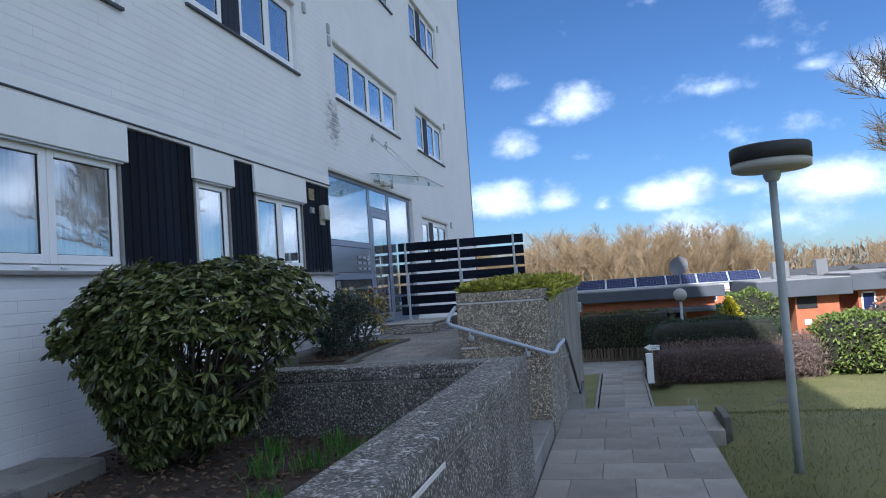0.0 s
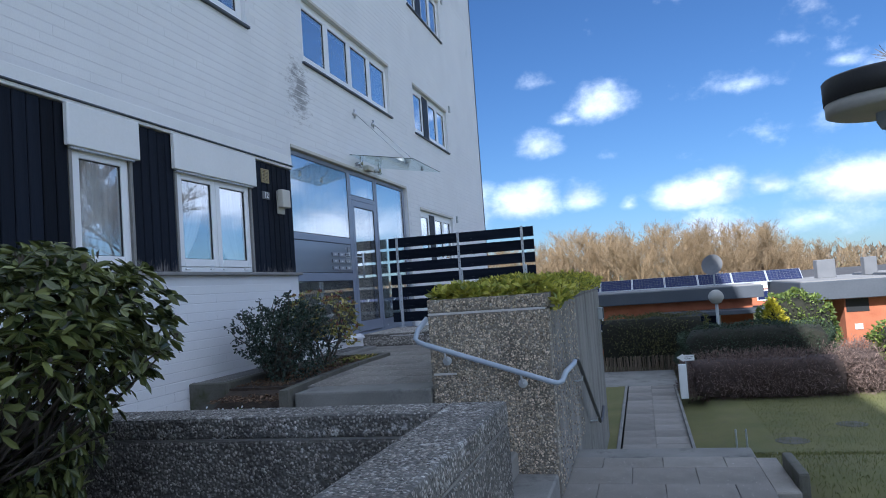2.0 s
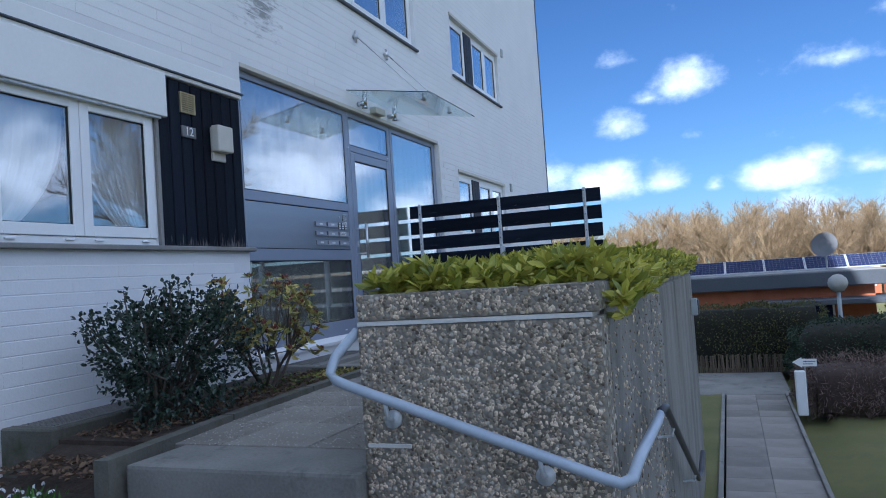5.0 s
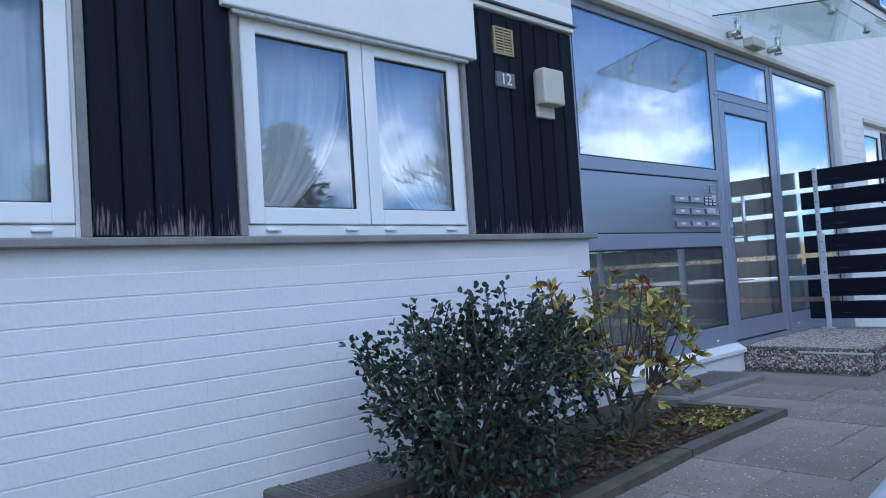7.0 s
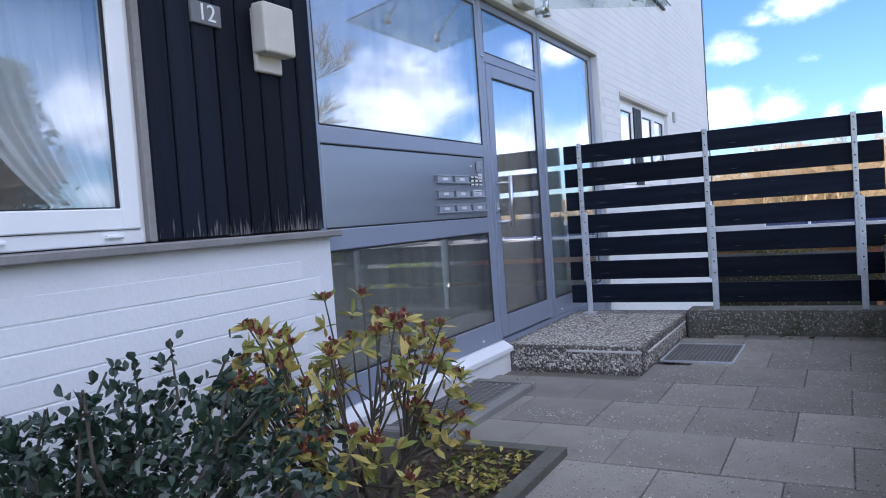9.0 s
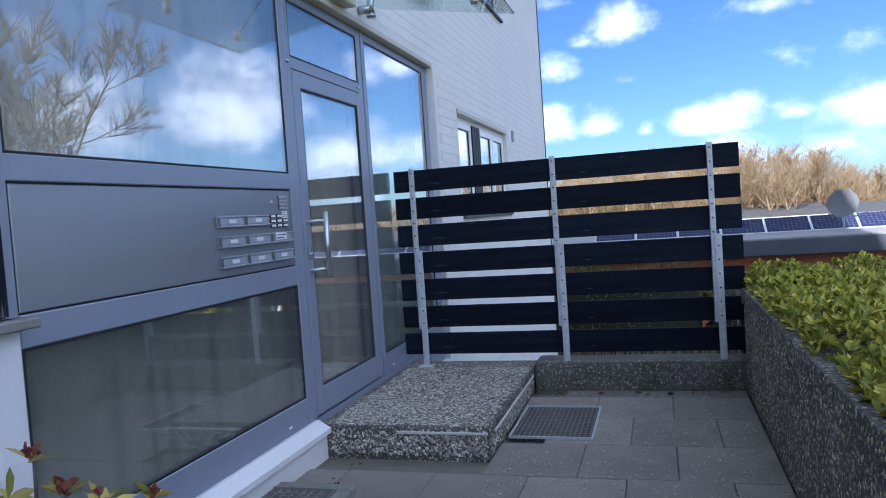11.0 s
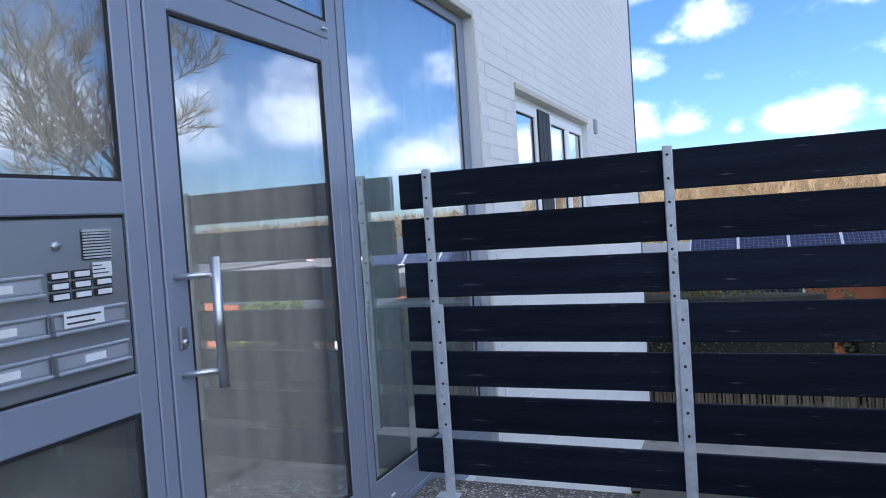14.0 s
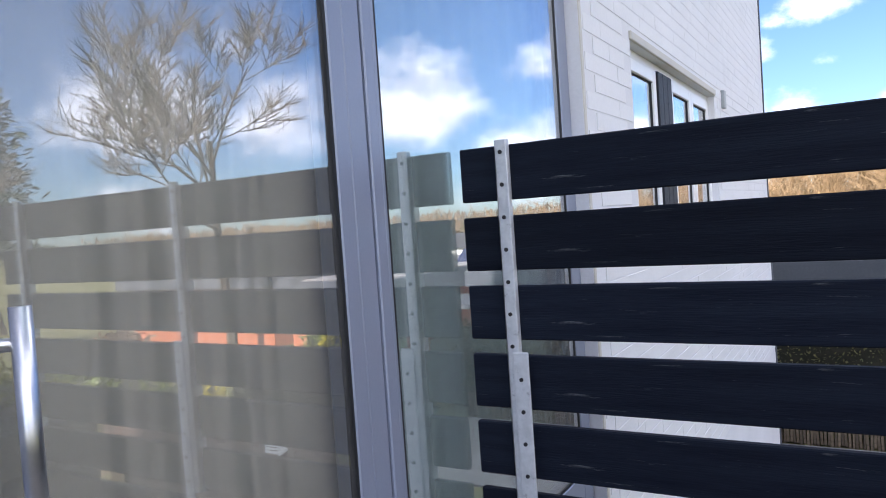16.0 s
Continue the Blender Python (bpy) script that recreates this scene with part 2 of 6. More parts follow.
def glazing(name, tint, low, high, rough=0.0, power=2.6, haze=0.0):
    """A thin pane: clear at right angles, mirror-like at a slant; the last share paints a pale haze on it."""
    m = bpy.data.materials.new(name)
    m.use_nodes = True
    N, L = m.node_tree.nodes, m.node_tree.links
    N.remove(N["Principled BSDF"])
    lw = N.new("ShaderNodeLayerWeight")
    lw.inputs[0].default_value = 0.5
    mr = N.new("ShaderNodeMapRange")
    mr.inputs[3].default_value, mr.inputs[4].default_value = low, high
    pw = N.new("ShaderNodeMath")
    pw.operation = "POWER"
    pw.inputs[1].default_value = power
    L.new(lw.outputs["Facing"], pw.inputs[0])
    L.new(pw.outputs[0], mr.inputs[0])
    t, g, ms = N.new("ShaderNodeBsdfTransparent"), N.new("ShaderNodeBsdfGlossy"), N.new("ShaderNodeMixShader")
    t.inputs[0].default_value = (*tint, 1)
    g.inputs["Roughness"].default_value = rough
    g.inputs["Color"].default_value = (0.95, 0.97, 1, 1)
    L.new(mr.outputs[0], ms.inputs[0])
    L.new(t.outputs[0], ms.inputs[1])
    L.new(g.outputs[0], ms.inputs[2])
    # pale diffuse share, a painted haze that brightens the pane
    dull, hazed = N.new("ShaderNodeBsdfDiffuse"), N.new("ShaderNodeMixShader")
    dull.inputs[0].default_value = (0.72, 0.72, 0.72, 1)
    hazed.inputs[0].default_value = haze
    L.new(ms.outputs[0], hazed.inputs[1])
    L.new(dull.outputs[0], hazed.inputs[2])
    L.new(hazed.outputs[0], N["Material Output"].inputs[0])
    return m


def boxes(items, bevel=0.0, segments=1):
    """A bmesh of boxes (x0, x1, y0, y1, z0, z1)."""
    bm = bmesh.new()
    for x0, x1, y0, y1, z0, z1 in items:
        v = [bm.verts.new((x, y, z)) for x in (x0, x1) for y in (y0, y1) for z in (z0, z1)]
        for f in ((0, 1, 3, 2), (4, 6, 7, 5), (0, 4, 5, 1), (2, 3, 7, 6), (0, 2, 6, 4), (1, 5, 7, 3)):
            bm.faces.new([v[i] for i in f])
    if bevel:
        bmesh.ops.bevel(bm, geom=bm.edges[:], offset=bevel, segments=segments, affect="EDGES", profile=0.6)
    return bm


def prism(points, axis, a, b, bevel=0.0):
    """A flat outline (in the two other axes, in order) pushed from a to b along an axis."""
    bm = bmesh.new()

    def at(p, q):
        return {"x": (q, p[0], p[1]), "y": (p[0], q, p[1]), "z": (p[0], p[1], q)}[axis]
    lo = [bm.verts.new(at(p, a)) for p in points]
    hi = [bm.verts.new(at(p, b)) for p in points]
    bm.faces.new(lo)
    bm.faces.new(hi[::-1])
    for i in range(len(points)):
        j = (i + 1) % len(points)
        bm.faces.new((lo[i], hi[i], hi[j], lo[j]))
    bmesh.ops.recalc_face_normals(bm, faces=bm.faces[:])
    if bevel:
        bmesh.ops.bevel(bm, geom=bm.edges[:], offset=bevel, segments=2, affect="EDGES")
    return bm


def tube(path, radii, sides=8):
    """A round bar along a path; returns a mesh as (vertices, faces)."""
    vs, fs = [], []
    path = [Vector(p) for p in path]
    if isinstance(radii, (int, float)):
        radii = [radii] * len(path)
    for i, p in enumerate(path):
        d = (path[min(i + 1, len(path) - 1)] - path[max(i - 1, 0)]).normalized()
        u = d.cross(Vector((0, 0, 1)))
        u = u.normalized() if u.length > 0.05 else Vector((1, 0, 0))
        w = d.cross(u)
        for k in range(sides):
            t = 2 * math.pi * k / sides
            vs.append(p + radii[i] * (math.cos(t) * u + math.sin(t) * w))
    for i in range(len(path) - 1):
        for k in range(sides):
            j = (k + 1) % sides
            fs.append((i * sides + k, i * sides + j, (i + 1) * sides + j, (i + 1) * sides + k))
    fs.append(tuple(range(sides))[::-1])
    fs.append(tuple((len(path) - 1) * sides + k for k in range(sides)))
    return vs, fs


def joined(*meshes):
    vs, fs = [], []
    for v, f in meshes:
        n = len(vs)
        vs.extend(v)
        fs.extend([tuple(i + n for i in q) for q in f])
    return vs, fs


def lathe(profile, centre, sides=24, smooth=True):
    """A turned shape about a vertical axis; profile of (radius, z)."""
    vs, fs = [], []
    for r, z in profile:
        for k in range(sides):
            t = 2 * math.pi * k / sides
            vs.append((centre[0] + r * math.cos(t), centre[1] + r * math.sin(t), centre[2] + z))
    for i in range(len(profile) - 1):
        for k in range(sides):
            j = (k + 1) % sides
            fs.append((i * sides + k, i * sides + j, (i + 1) * sides + j, (i + 1) * sides + k))
    fs.append(tuple(range(sides))[::-1])
    fs.append(tuple((len(profile) - 1) * sides + k for k in range(sides)))
    return vs, fs


def mesh_data(name, shape, mat, smooth=False):
    me = bpy.data.meshes.new(name)
    if isinstance(shape, bmesh.types.BMesh):
        bmesh.ops.recalc_face_normals(shape, faces=shape.faces[:])
        shape.to_mesh(me)
        shape.free()
    else:
        me.from_pydata([tuple(v) for v in shape[0]], [], shape[1])
    me.materials.append(mat)
    if smooth:
        for poly in me.polygons:
            poly.use_smooth = True
    me.update()
    return me


def solid(name, shape, mat, label="", category="", group="", kind="", smooth=False):
    """A top-level thing or a piece of the setting that is one mesh."""
    return tagged(new(name, mesh_data(name, shape, mat, smooth)), label, category, group, kind)


def thing(name, base, label, category, group="", kind=""):
    ob = new(name)
    ob.empty_display_size = 0.1
    ob.matrix_basis = Matrix.Translation(base)
    return tagged(ob, label, category, group, kind)


def part(name, shape, mat, parent, label="", smooth=False, kind=""):
    ob = new(name, shape if isinstance(shape, bpy.types.Mesh) else mesh_data(name, shape, mat, smooth))
    ob.parent = parent
    if parent.data is None:
        ob.matrix_parent_inverse = parent.matrix_basis.inverted()
    if label:
        ob["label"] = label
    if kind:
        ob["kind"] = kind
    return ob


def piece(name, me, parent, where):
    """One of many alike pieces that share a mesh."""
    ob = new(name, me)
    ob.parent = parent
    if parent.data is None:
        ob.matrix_parent_inverse = parent.matrix_basis.inverted()
    ob.matrix_basis = where if isinstance(where, Matrix) else Matrix.Translation(where)
    return ob


def leaves(centres, outward, length, width, seed, droop=0.2, scatter=0.7, fold=0.25):
    """Many folded leaves; arrays in, (vertices, faces) out."""
    rng = np.random.default_rng(seed)
    n = len(centres)
    d = outward / (np.linalg.norm(outward, axis=1, keepdims=True) + 1e-6) + scatter * rng.normal(size=(n, 3))
    d[:, 2] -= droop
    d /= np.linalg.norm(d, axis=1, keepdims=True) + 1e-6
    s = np.cross(d, rng.normal(size=(n, 3)) * 0.6 + np.array([0, 0, 1.0]))
    s /= np.linalg.norm(s, axis=1, keepdims=True) + 1e-6
    u = np.cross(s, d)
    ln = length * rng.uniform(0.65, 1.2, (n, 1))
    wd = width * rng.uniform(0.7, 1.15, (n, 1)) / 2
    rise = u * wd * fold
    b = centres
    v = np.stack([b, b + d * ln * 0.3 + s * wd * 0.85 + rise, b + d * ln * 0.68 + s * wd + rise, b + d * ln, b + d * ln * 0.68 - s * wd + rise, b + d * ln * 0.3 - s * wd * 0.85 + rise], axis=1).reshape(-1, 3)
    i = np.arange(n)[:, None] * 6
    f = np.concatenate([i + np.array([[0, 1, 2, 3]]), i + np.array([[0, 3, 4, 5]])], axis=0)
    return v.tolist(), f.tolist()


def hole_boxes(y0, y1, z0, z1, x0, x1, holes):
    """Boxes of a wall across x0..x1 with rectangular holes (y0, y1, z0, z1) left open."""
    zs = sorted({z0, z1, *[h[2] for h in holes], *[h[3] for h in holes]})
    out = []
    for a, b in zip(zs, zs[1:]):
        cut = sorted((h[0], h[1]) for h in holes if h[2] < (a + b) / 2 < h[3])
        y = y0
        for c, d in cut:
            if c > y:
                out.append((x0, x1, y, c, a, b))
            y = max(y, d)
        if y < y1:
            out.append((x0, x1, y, y1, a, b))
    return out

# ---------------------------------------------------------------- materials
WHITE_BRICK = material("white_painted_brick", (0.71, 0.72, 0.73), (0.80, 0.81, 0.82), 1.3, 0.55, 0, 0.25, 55, 0.4, 0.008, spots=((0.56, 0.57, 0.57), 0.9, 0.62, 0.86))


def soot(m):
    """A patch of old soot on the painted brick beside the landing window."""
    N, L = m.node_tree.nodes, m.node_tree.links
    geo = N.new("ShaderNodeNewGeometry")
    sub = N.new("ShaderNodeVectorMath")
    sub.operation = "SUBTRACT"
    sub.inputs[1].default_value = (-4.2, 10.92, 4.42)
    L.new(geo.outputs["Position"], sub.inputs[0])
    div = N.new("ShaderNodeVectorMath")
    div.operation = "DIVIDE"
    div.inputs[1].default_value = (1, 0.42, 0.52)
    L.new(sub.outputs[0], div.inputs[0])
    ln = N.new("ShaderNodeVectorMath")
    ln.operation = "LENGTH"
    L.new(div.outputs[0], ln.inputs[0])
    n = N.new("ShaderNodeTexNoise")
    n.inputs["Scale"].default_value, n.inputs["Detail"].default_value, n.inputs["Roughness"].default_value = 1, 6, 0.65
    rows = N.new("ShaderNodeVectorMath")
    rows.operation = "MULTIPLY"
    rows.inputs[1].default_value = (5, 4.5, 15)
    L.new(geo.outputs["Position"], rows.inputs[0])
    L.new(rows.outputs[0], n.inputs["Vector"])
    a = N.new("ShaderNodeMath")
    a.operation = "MULTIPLY_ADD"
    L.new(ln.outputs["Value"], a.inputs[0])
    a.inputs[1].default_value = -0.28
    L.new(n.outputs[0], a.inputs[2])
    r = N.new("ShaderNodeMapRange")
    r.inputs[1].default_value, r.inputs[2].default_value, r.inputs[4].default_value = 0.27, 0.44, 0.8
    L.new(a.outputs[0], r.inputs[0])
    b = N["Principled BSDF"]
    old = b.inputs["Base Color"].links[0].from_socket
    mx = N.new("ShaderNodeMix")
    mx.data_type = "RGBA"
    L.new(r.outputs[0], mx.inputs[0])
    L.new(old, mx.inputs[6])
    mx.inputs[7].default_value = (0.20, 0.20, 0.20, 1)
    L.new(mx.outputs[2], b.inputs["Base Color"])


soot(WHITE_BRICK)
WHITE_JOINT = material("painted_joint", (0.66, 0.67, 0.69), (0.76, 0.77, 0.79), 2, 0.7, 0, 0.2, 60)
WHITE_BAND = material("painted_band", (0.72, 0.73, 0.73), (0.80, 0.81, 0.81), 1.5, 0.55, 0, 0.06, 40)
WHITE_PVC = material("white_pvc", (0.80, 0.81, 0.82), (0.84, 0.85, 0.86), 2, 0.28, 0, 0.0, 40)
BLACK_WOOD = material("black_stained_wood", (0.006, 0.008, 0.014), (0.02, 0.024, 0.034), 3, 0.5, 0, 0.35, 40, 0.35, 0.25, stretch=(6, 6, 0.35))
BLACK_SLAT = material("black_fence_wood", (0.004, 0.006, 0.013), (0.013, 0.018, 0.030), 2.5, 0.6, 0, 0.3, 26, 0.09, 0.25, stretch=(0.5, 6, 9), spots=((0.15, 0.16, 0.17), 9, 0.64, 0.74))
ALU = material("blue_grey_aluminium", (0.25, 0.285, 0.37), (0.29, 0.325, 0.41), 0.8, 0.36, 0.25, 0.02, 200, 0.5)
ALU_PANEL = material("brushed_panel", (0.29, 0.32, 0.37), (0.34, 0.37, 0.42), 1.2, 0.30, 0.7, 0.03, 90, stretch=(1, 0.15, 6))
STEEL = material("brushed_steel", (0.55, 0.56, 0.58), (0.66, 0.67, 0.69), 3, 0.22, 1.0, 0.02, 120)
ZINC = material("galvanised_steel", (0.46, 0.49, 0.52), (0.66, 0.69, 0.72), 22, 0.42, 0.35, 0.05, 90, spots=((0.22, 0.24, 0.26), 30, 0.60, 0.72))
RAIL_PAINT = material("grey_painted_rail", (0.36, 0.42, 0.50), (0.46, 0.52, 0.60), 8, 0.4, 0.1, 0.05, 90)
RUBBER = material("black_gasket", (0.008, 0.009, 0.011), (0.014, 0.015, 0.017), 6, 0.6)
CONCRETE = material("weathered_concrete", (0.155, 0.152, 0.14), (0.275, 0.268, 0.25), 2.2, 0.85, 0, 0.35, 70, spots=((0.07, 0.07, 0.062), 3.5, 0.55, 0.75))
SLAB = material("paving_slab", (0.135, 0.123, 0.106), (0.375, 0.348, 0.31), 1.5, 0.8, 0, 0.6, 120, vary=0.2, spots=((0.50, 0.485, 0.46), 85, 0.635, 0.70))
MOSSY = material("mossy_concrete", (0.075, 0.073, 0.055), (0.16, 0.155, 0.135), 3.5, 0.9, 0, 0.6, 80, spots=((0.055, 0.065, 0.025), 5, 0.52, 0.7))
HOUSE_GREY = material("grey_render", (0.13, 0.135, 0.145), (0.19, 0.195, 0.205), 2, 0.85)
SLAB_JOINT = material("joint_sand", (0.12, 0.11, 0.09), (0.20, 0.185, 0.155), 9, 0.95, 0, 0.5, 80)
MORTAR = material("pale_mortar", (0.55, 0.54, 0.52), (0.70, 0.69, 0.66), 6, 0.9, 0, 0.3, 80)
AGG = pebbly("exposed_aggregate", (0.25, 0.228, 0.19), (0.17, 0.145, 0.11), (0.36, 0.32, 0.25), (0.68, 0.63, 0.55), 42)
STREAKED = material("streaked_concrete", (0.125, 0.122, 0.112), (0.31, 0.30, 0.28), 3.2, 0.88, 0, 0.5, 75, 0.3, stretch=(1, 1, 0.22), spots=((0.085, 0.085, 0.07), 4, 0.52, 0.72))
AGG_STEP = pebbly("step_aggregate", (0.13, 0.12, 0.10), (0.12, 0.105, 0.085), (0.38, 0.35, 0.30), (0.80, 0.77, 0.71), 62)
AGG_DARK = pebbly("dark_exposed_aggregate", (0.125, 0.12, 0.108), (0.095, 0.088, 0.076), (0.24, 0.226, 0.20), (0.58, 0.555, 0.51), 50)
PEBBLE_PALE = material("pale_pebble", (0.22, 0.20, 0.165), (0.66, 0.62, 0.56), 30, 0.65, 0, 0.1, 120, 0.5, 0.6)
PEBBLE_DARK = material("dark_pebble", (0.09, 0.08, 0.065), (0.33, 0.31, 0.28), 30, 0.65, 0, 0.1, 120, 0.5, 0.75)
PEBBLE = material("pebble", (0.165, 0.12, 0.07), (0.62, 0.53, 0.41), 30, 0.65, 0, 0.1, 120, 0.5, 0.75)
LICHEN_TOP = pebbly("lichened_wall_top", (0.13, 0.126, 0.115), (0.10, 0.095, 0.085), (0.27, 0.26, 0.235), (0.62, 0.60, 0.56), 58, lichen=(0.60, 0.59, 0.56))
SOIL = material("soil", (0.030, 0.022, 0.017), (0.075, 0.055, 0.040), 12, 0.95, 0, 1.0, 60)
GRASS_GROUND = material("mown_lawn", (0.098, 0.108, 0.030), (0.18, 0.168, 0.062), 1.1, 0.9, 0, 0.8, 90, spots=((0.13, 0.12, 0.055), 3.0, 0.52, 0.72))
GLASS = glazing("window_glass", (0.95, 0.97, 0.97), 0.13, 0.97, 0.0, 1.7, 0.04)
DOOR_GLASS = glazing("entrance_glass", (0.86, 0.885, 0.87), 0.19, 0.95, 0.003, 2.1, 0.05)
# darker tint for the lower left entrance pane
DARKER_GLASS = glazing("darker_entrance_glass", (0.60, 0.65, 0.64), 0.13, 0.95, 0.006, 2.8, 0.05)
TEAL_CURTAIN = material("teal_curtain", (0.30, 0.42, 0.41), (0.44, 0.55, 0.53), 3, 0.9, 0, 0.1, 150)
CANOPY_GLASS = glazing("canopy_glass", (0.86, 0.92, 0.91), 0.05, 0.45)
CURTAIN = material("net_curtain", (0.62, 0.64, 0.66), (0.75, 0.77, 0.79), 5, 0.9, 0, 0.1, 200)
LOBBY_CURTAIN = material("beige_curtain", (0.65, 0.565, 0.465), (0.77, 0.685, 0.58), 3, 0.9, 0, 0.1, 150)
# room surfaces coloured dark so that the flats look unlit
DARK_ROOM = material("darkened_interior", (0.08, 0.075, 0.07), (0.13, 0.12, 0.11), 1, 0.9, 0, 0)
BARK = material("bark", (0.055, 0.045, 0.035), (0.13, 0.11, 0.085), 14, 0.9, 0, 0.5, 60, stretch=(1, 1, 0.3))
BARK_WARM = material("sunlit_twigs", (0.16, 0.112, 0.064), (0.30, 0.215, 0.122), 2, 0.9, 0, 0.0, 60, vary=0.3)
RHODO = leafy("rhododendron_leaf", (0.022, 0.042, 0.012), (0.17, 0.185, 0.055), 0.30, 0.08)
HOLLY = leafy("holly_leaf", (0.012, 0.028, 0.019), (0.045, 0.075, 0.048), 0.25, 0.06)
SKIMMIA = leafy("skimmia_leaf", (0.15, 0.20, 0.04), (0.66, 0.52, 0.16), 0.34, 0.2)
REDBUD = leafy("red_bud", (0.15, 0.03, 0.03), (0.30, 0.11, 0.06), 0.5, 0.2)
COVER = leafy("ground_cover_leaf", (0.17, 0.21, 0.03), (0.60, 0.55, 0.09), 0.36, 0.3)
HEDGE_GREEN = leafy("hedge_leaf", (0.05, 0.062, 0.018), (0.15, 0.135, 0.045), 0.7, 0.1)
HEDGE_DARK = leafy("yew_leaf", (0.020, 0.038, 0.020), (0.055, 0.085, 0.045), 0.6, 0.1)
HEDGE_BROWN = leafy("bare_hedge_twig", (0.09, 0.06, 0.052), (0.24, 0.17, 0.14), 0.8, 0.0)
LAUREL = leafy("laurel_leaf", (0.06, 0.10, 0.02), (0.19, 0.24, 0.05), 0.45, 0.2)
GOLD = leafy("golden_conifer", (0.36, 0.33, 0.02), (0.60, 0.52, 0.04), 0.6, 0.2)
BLADE = leafy("daffodil_blade", (0.05, 0.14, 0.02), (0.11, 0.25, 0.04), 0.45, 0.25)
LITTER = leafy("dead_leaf", (0.07, 0.04, 0.026), (0.20, 0.135, 0.085), 0.8, 0.1)
RED_BRICK = material("orange_brick", (0.34, 0.105, 0.05), (0.45, 0.16, 0.08), 3, 0.85, 0, 0.3, 30)
FASCIA = material("slate_fascia", (0.055, 0.065, 0.08), (0.085, 0.095, 0.115), 1, 0.6, 0, 0.1, 20)
ROOF_FELT = material("roof_felt", (0.20, 0.20, 0.20), (0.30, 0.29, 0.28), 0.8, 0.9, 0, 0.1, 20)
SOLAR = material("solar_cell", (0.010, 0.016, 0.055), (0.018, 0.028, 0.09), 3, 0.5, 0.0, 0.0, 70, 0.12)
DARK_HEAD = material("dark_lamp_hood", (0.012, 0.012, 0.014), (0.03, 0.03, 0.032), 6, 0.5, 0, 0.1)
LAMP_RING = material("frosted_lamp_ring", (0.33, 0.32, 0.29), (0.42, 0.41, 0.38), 5, 0.5)
SILL_GREY = material("weathered_sill", (0.20, 0.195, 0.185), (0.30, 0.29, 0.28), 5, 0.6, 0.2, 0.1, 50)
POLE_GREY = material("painted_pole", (0.30, 0.33, 0.34), (0.42, 0.45, 0.46), 7, 0.45, 0.1, 0.1, 40)
BEIGE = material("beige_plastic", (0.50, 0.48, 0.42), (0.58, 0.56, 0.50), 6, 0.45, 0, 0.05)
BRASS = material("vent_brass", (0.36, 0.29, 0.15), (0.44, 0.36, 0.20), 9, 0.5, 0.4)
TILE_RED = material("reed_screen", (0.07, 0.05, 0.035), (0.20, 0.16, 0.11), 20, 0.9, 0, 0.3, 60, vary=0.4)

# ---------------------------------------------------------------- plan (metres; the upper path is z = 0)
WALL = -4.197          # face of the painted brick
GLASS_X = -4.27        # plane of the entrance glazing
LAND = 0.86            # landing
LOW = -1.0             # lower path
Y_END = 22.43          # far corner of the block
ROOF = 17.0

# window: y0, y1, z0, z1, sashes given by their widths' share; "d" is a dark board
UPPER = []
for level, sill in ((1, 4.86), (2, 7.55), (3, 10.25), (4, 12.95)):
    UPPER += [(6.82, 9.62, sill, sill + 1.0, "1d11"), (11.10, 14.70, sill, sill + 0.93, "1111"), (16.20, 18.85, sill, sill + 0.98, "1d11"),
              (3.0, 5.71, sill - (0.45 if level == 1 else 0), sill + 1.0, "1d1"), (-3.0, 0.4, sill, sill + 1.0, "1d11")]
GROUND_RIGHT = (16.15, 18.75, 2.2, 3.27, "1d11")
STRIP = (-1.5, 10.56, 1.985, 3.30)
ENTRY = (10.56, 15.315, 0.86, 3.60)
HOLES = [STRIP, ENTRY, GROUND_RIGHT[:4]] + [w[:4] for w in UPPER]

# ---------------------------------------------------------------- ground
def ground_height(x, y):
    """Slope of the lawn: level by the upper path, falling to the lower one, and on to the far gardens."""
    s = min(1, max(0, (y - 8.5) / 6.0))
    z = -1.06 * s * s * (3 - 2 * s) - 0.06
    far = min(1, max(0, (y - 24) / 30))
    z -= 1.6 * far
    side = min(1, max(0, (x - 6) / 40))
    return z - 0.6 * side


def build_ground():
    xs = sorted({*np.linspace(-900, -40, 9), *np.linspace(-30, 1.0, 12), *np.linspace(1.2, 14, 18), *np.linspace(16, 60, 10), *np.linspace(80, 900, 8)})
    ys = sorted({*np.linspace(-600, -30, 7), *np.linspace(-24, 6, 9), *np.linspace(7, 26, 24), *np.linspace(28, 120, 16), *np.linspace(150, 1500, 9)})
    vs = [(x, y, ground_height(x, y) - (0.12 if x < 1.1 and y < 24 else 0)) for y in ys for x in xs]
    w = len(xs)
    fs = [(j * w + i, j * w + i + 1, (j + 1) * w + i + 1, (j + 1) * w + i) for j in range(len(ys) - 1) for i in range(w - 1)]
    solid("ground", (vs, fs), GRASS_GROUND, "mown green and ochre lawn falling away from the path", "lawn", kind="structure", smooth=True)


build_ground()
# upper path bed, steps down and lower path
path_bed = solid("path_upper", boxes([(-0.76, 0.80, -14, 9.10, -0.30, -0.03)]), SLAB_JOINT, "grey concrete slab path beside the low wall", "path", kind="structure")
for i in range(6):
    solid("step", boxes([(-0.76, 0.82, 9.02 + 0.32 * i, 9.40 + 0.32 * i, -0.40 - i / 6, -0.001 - i / 6 * 1.0)], 0.012), CONCRETE, "grey concrete step leading down to the lower path", "step", "steps down", "structure")
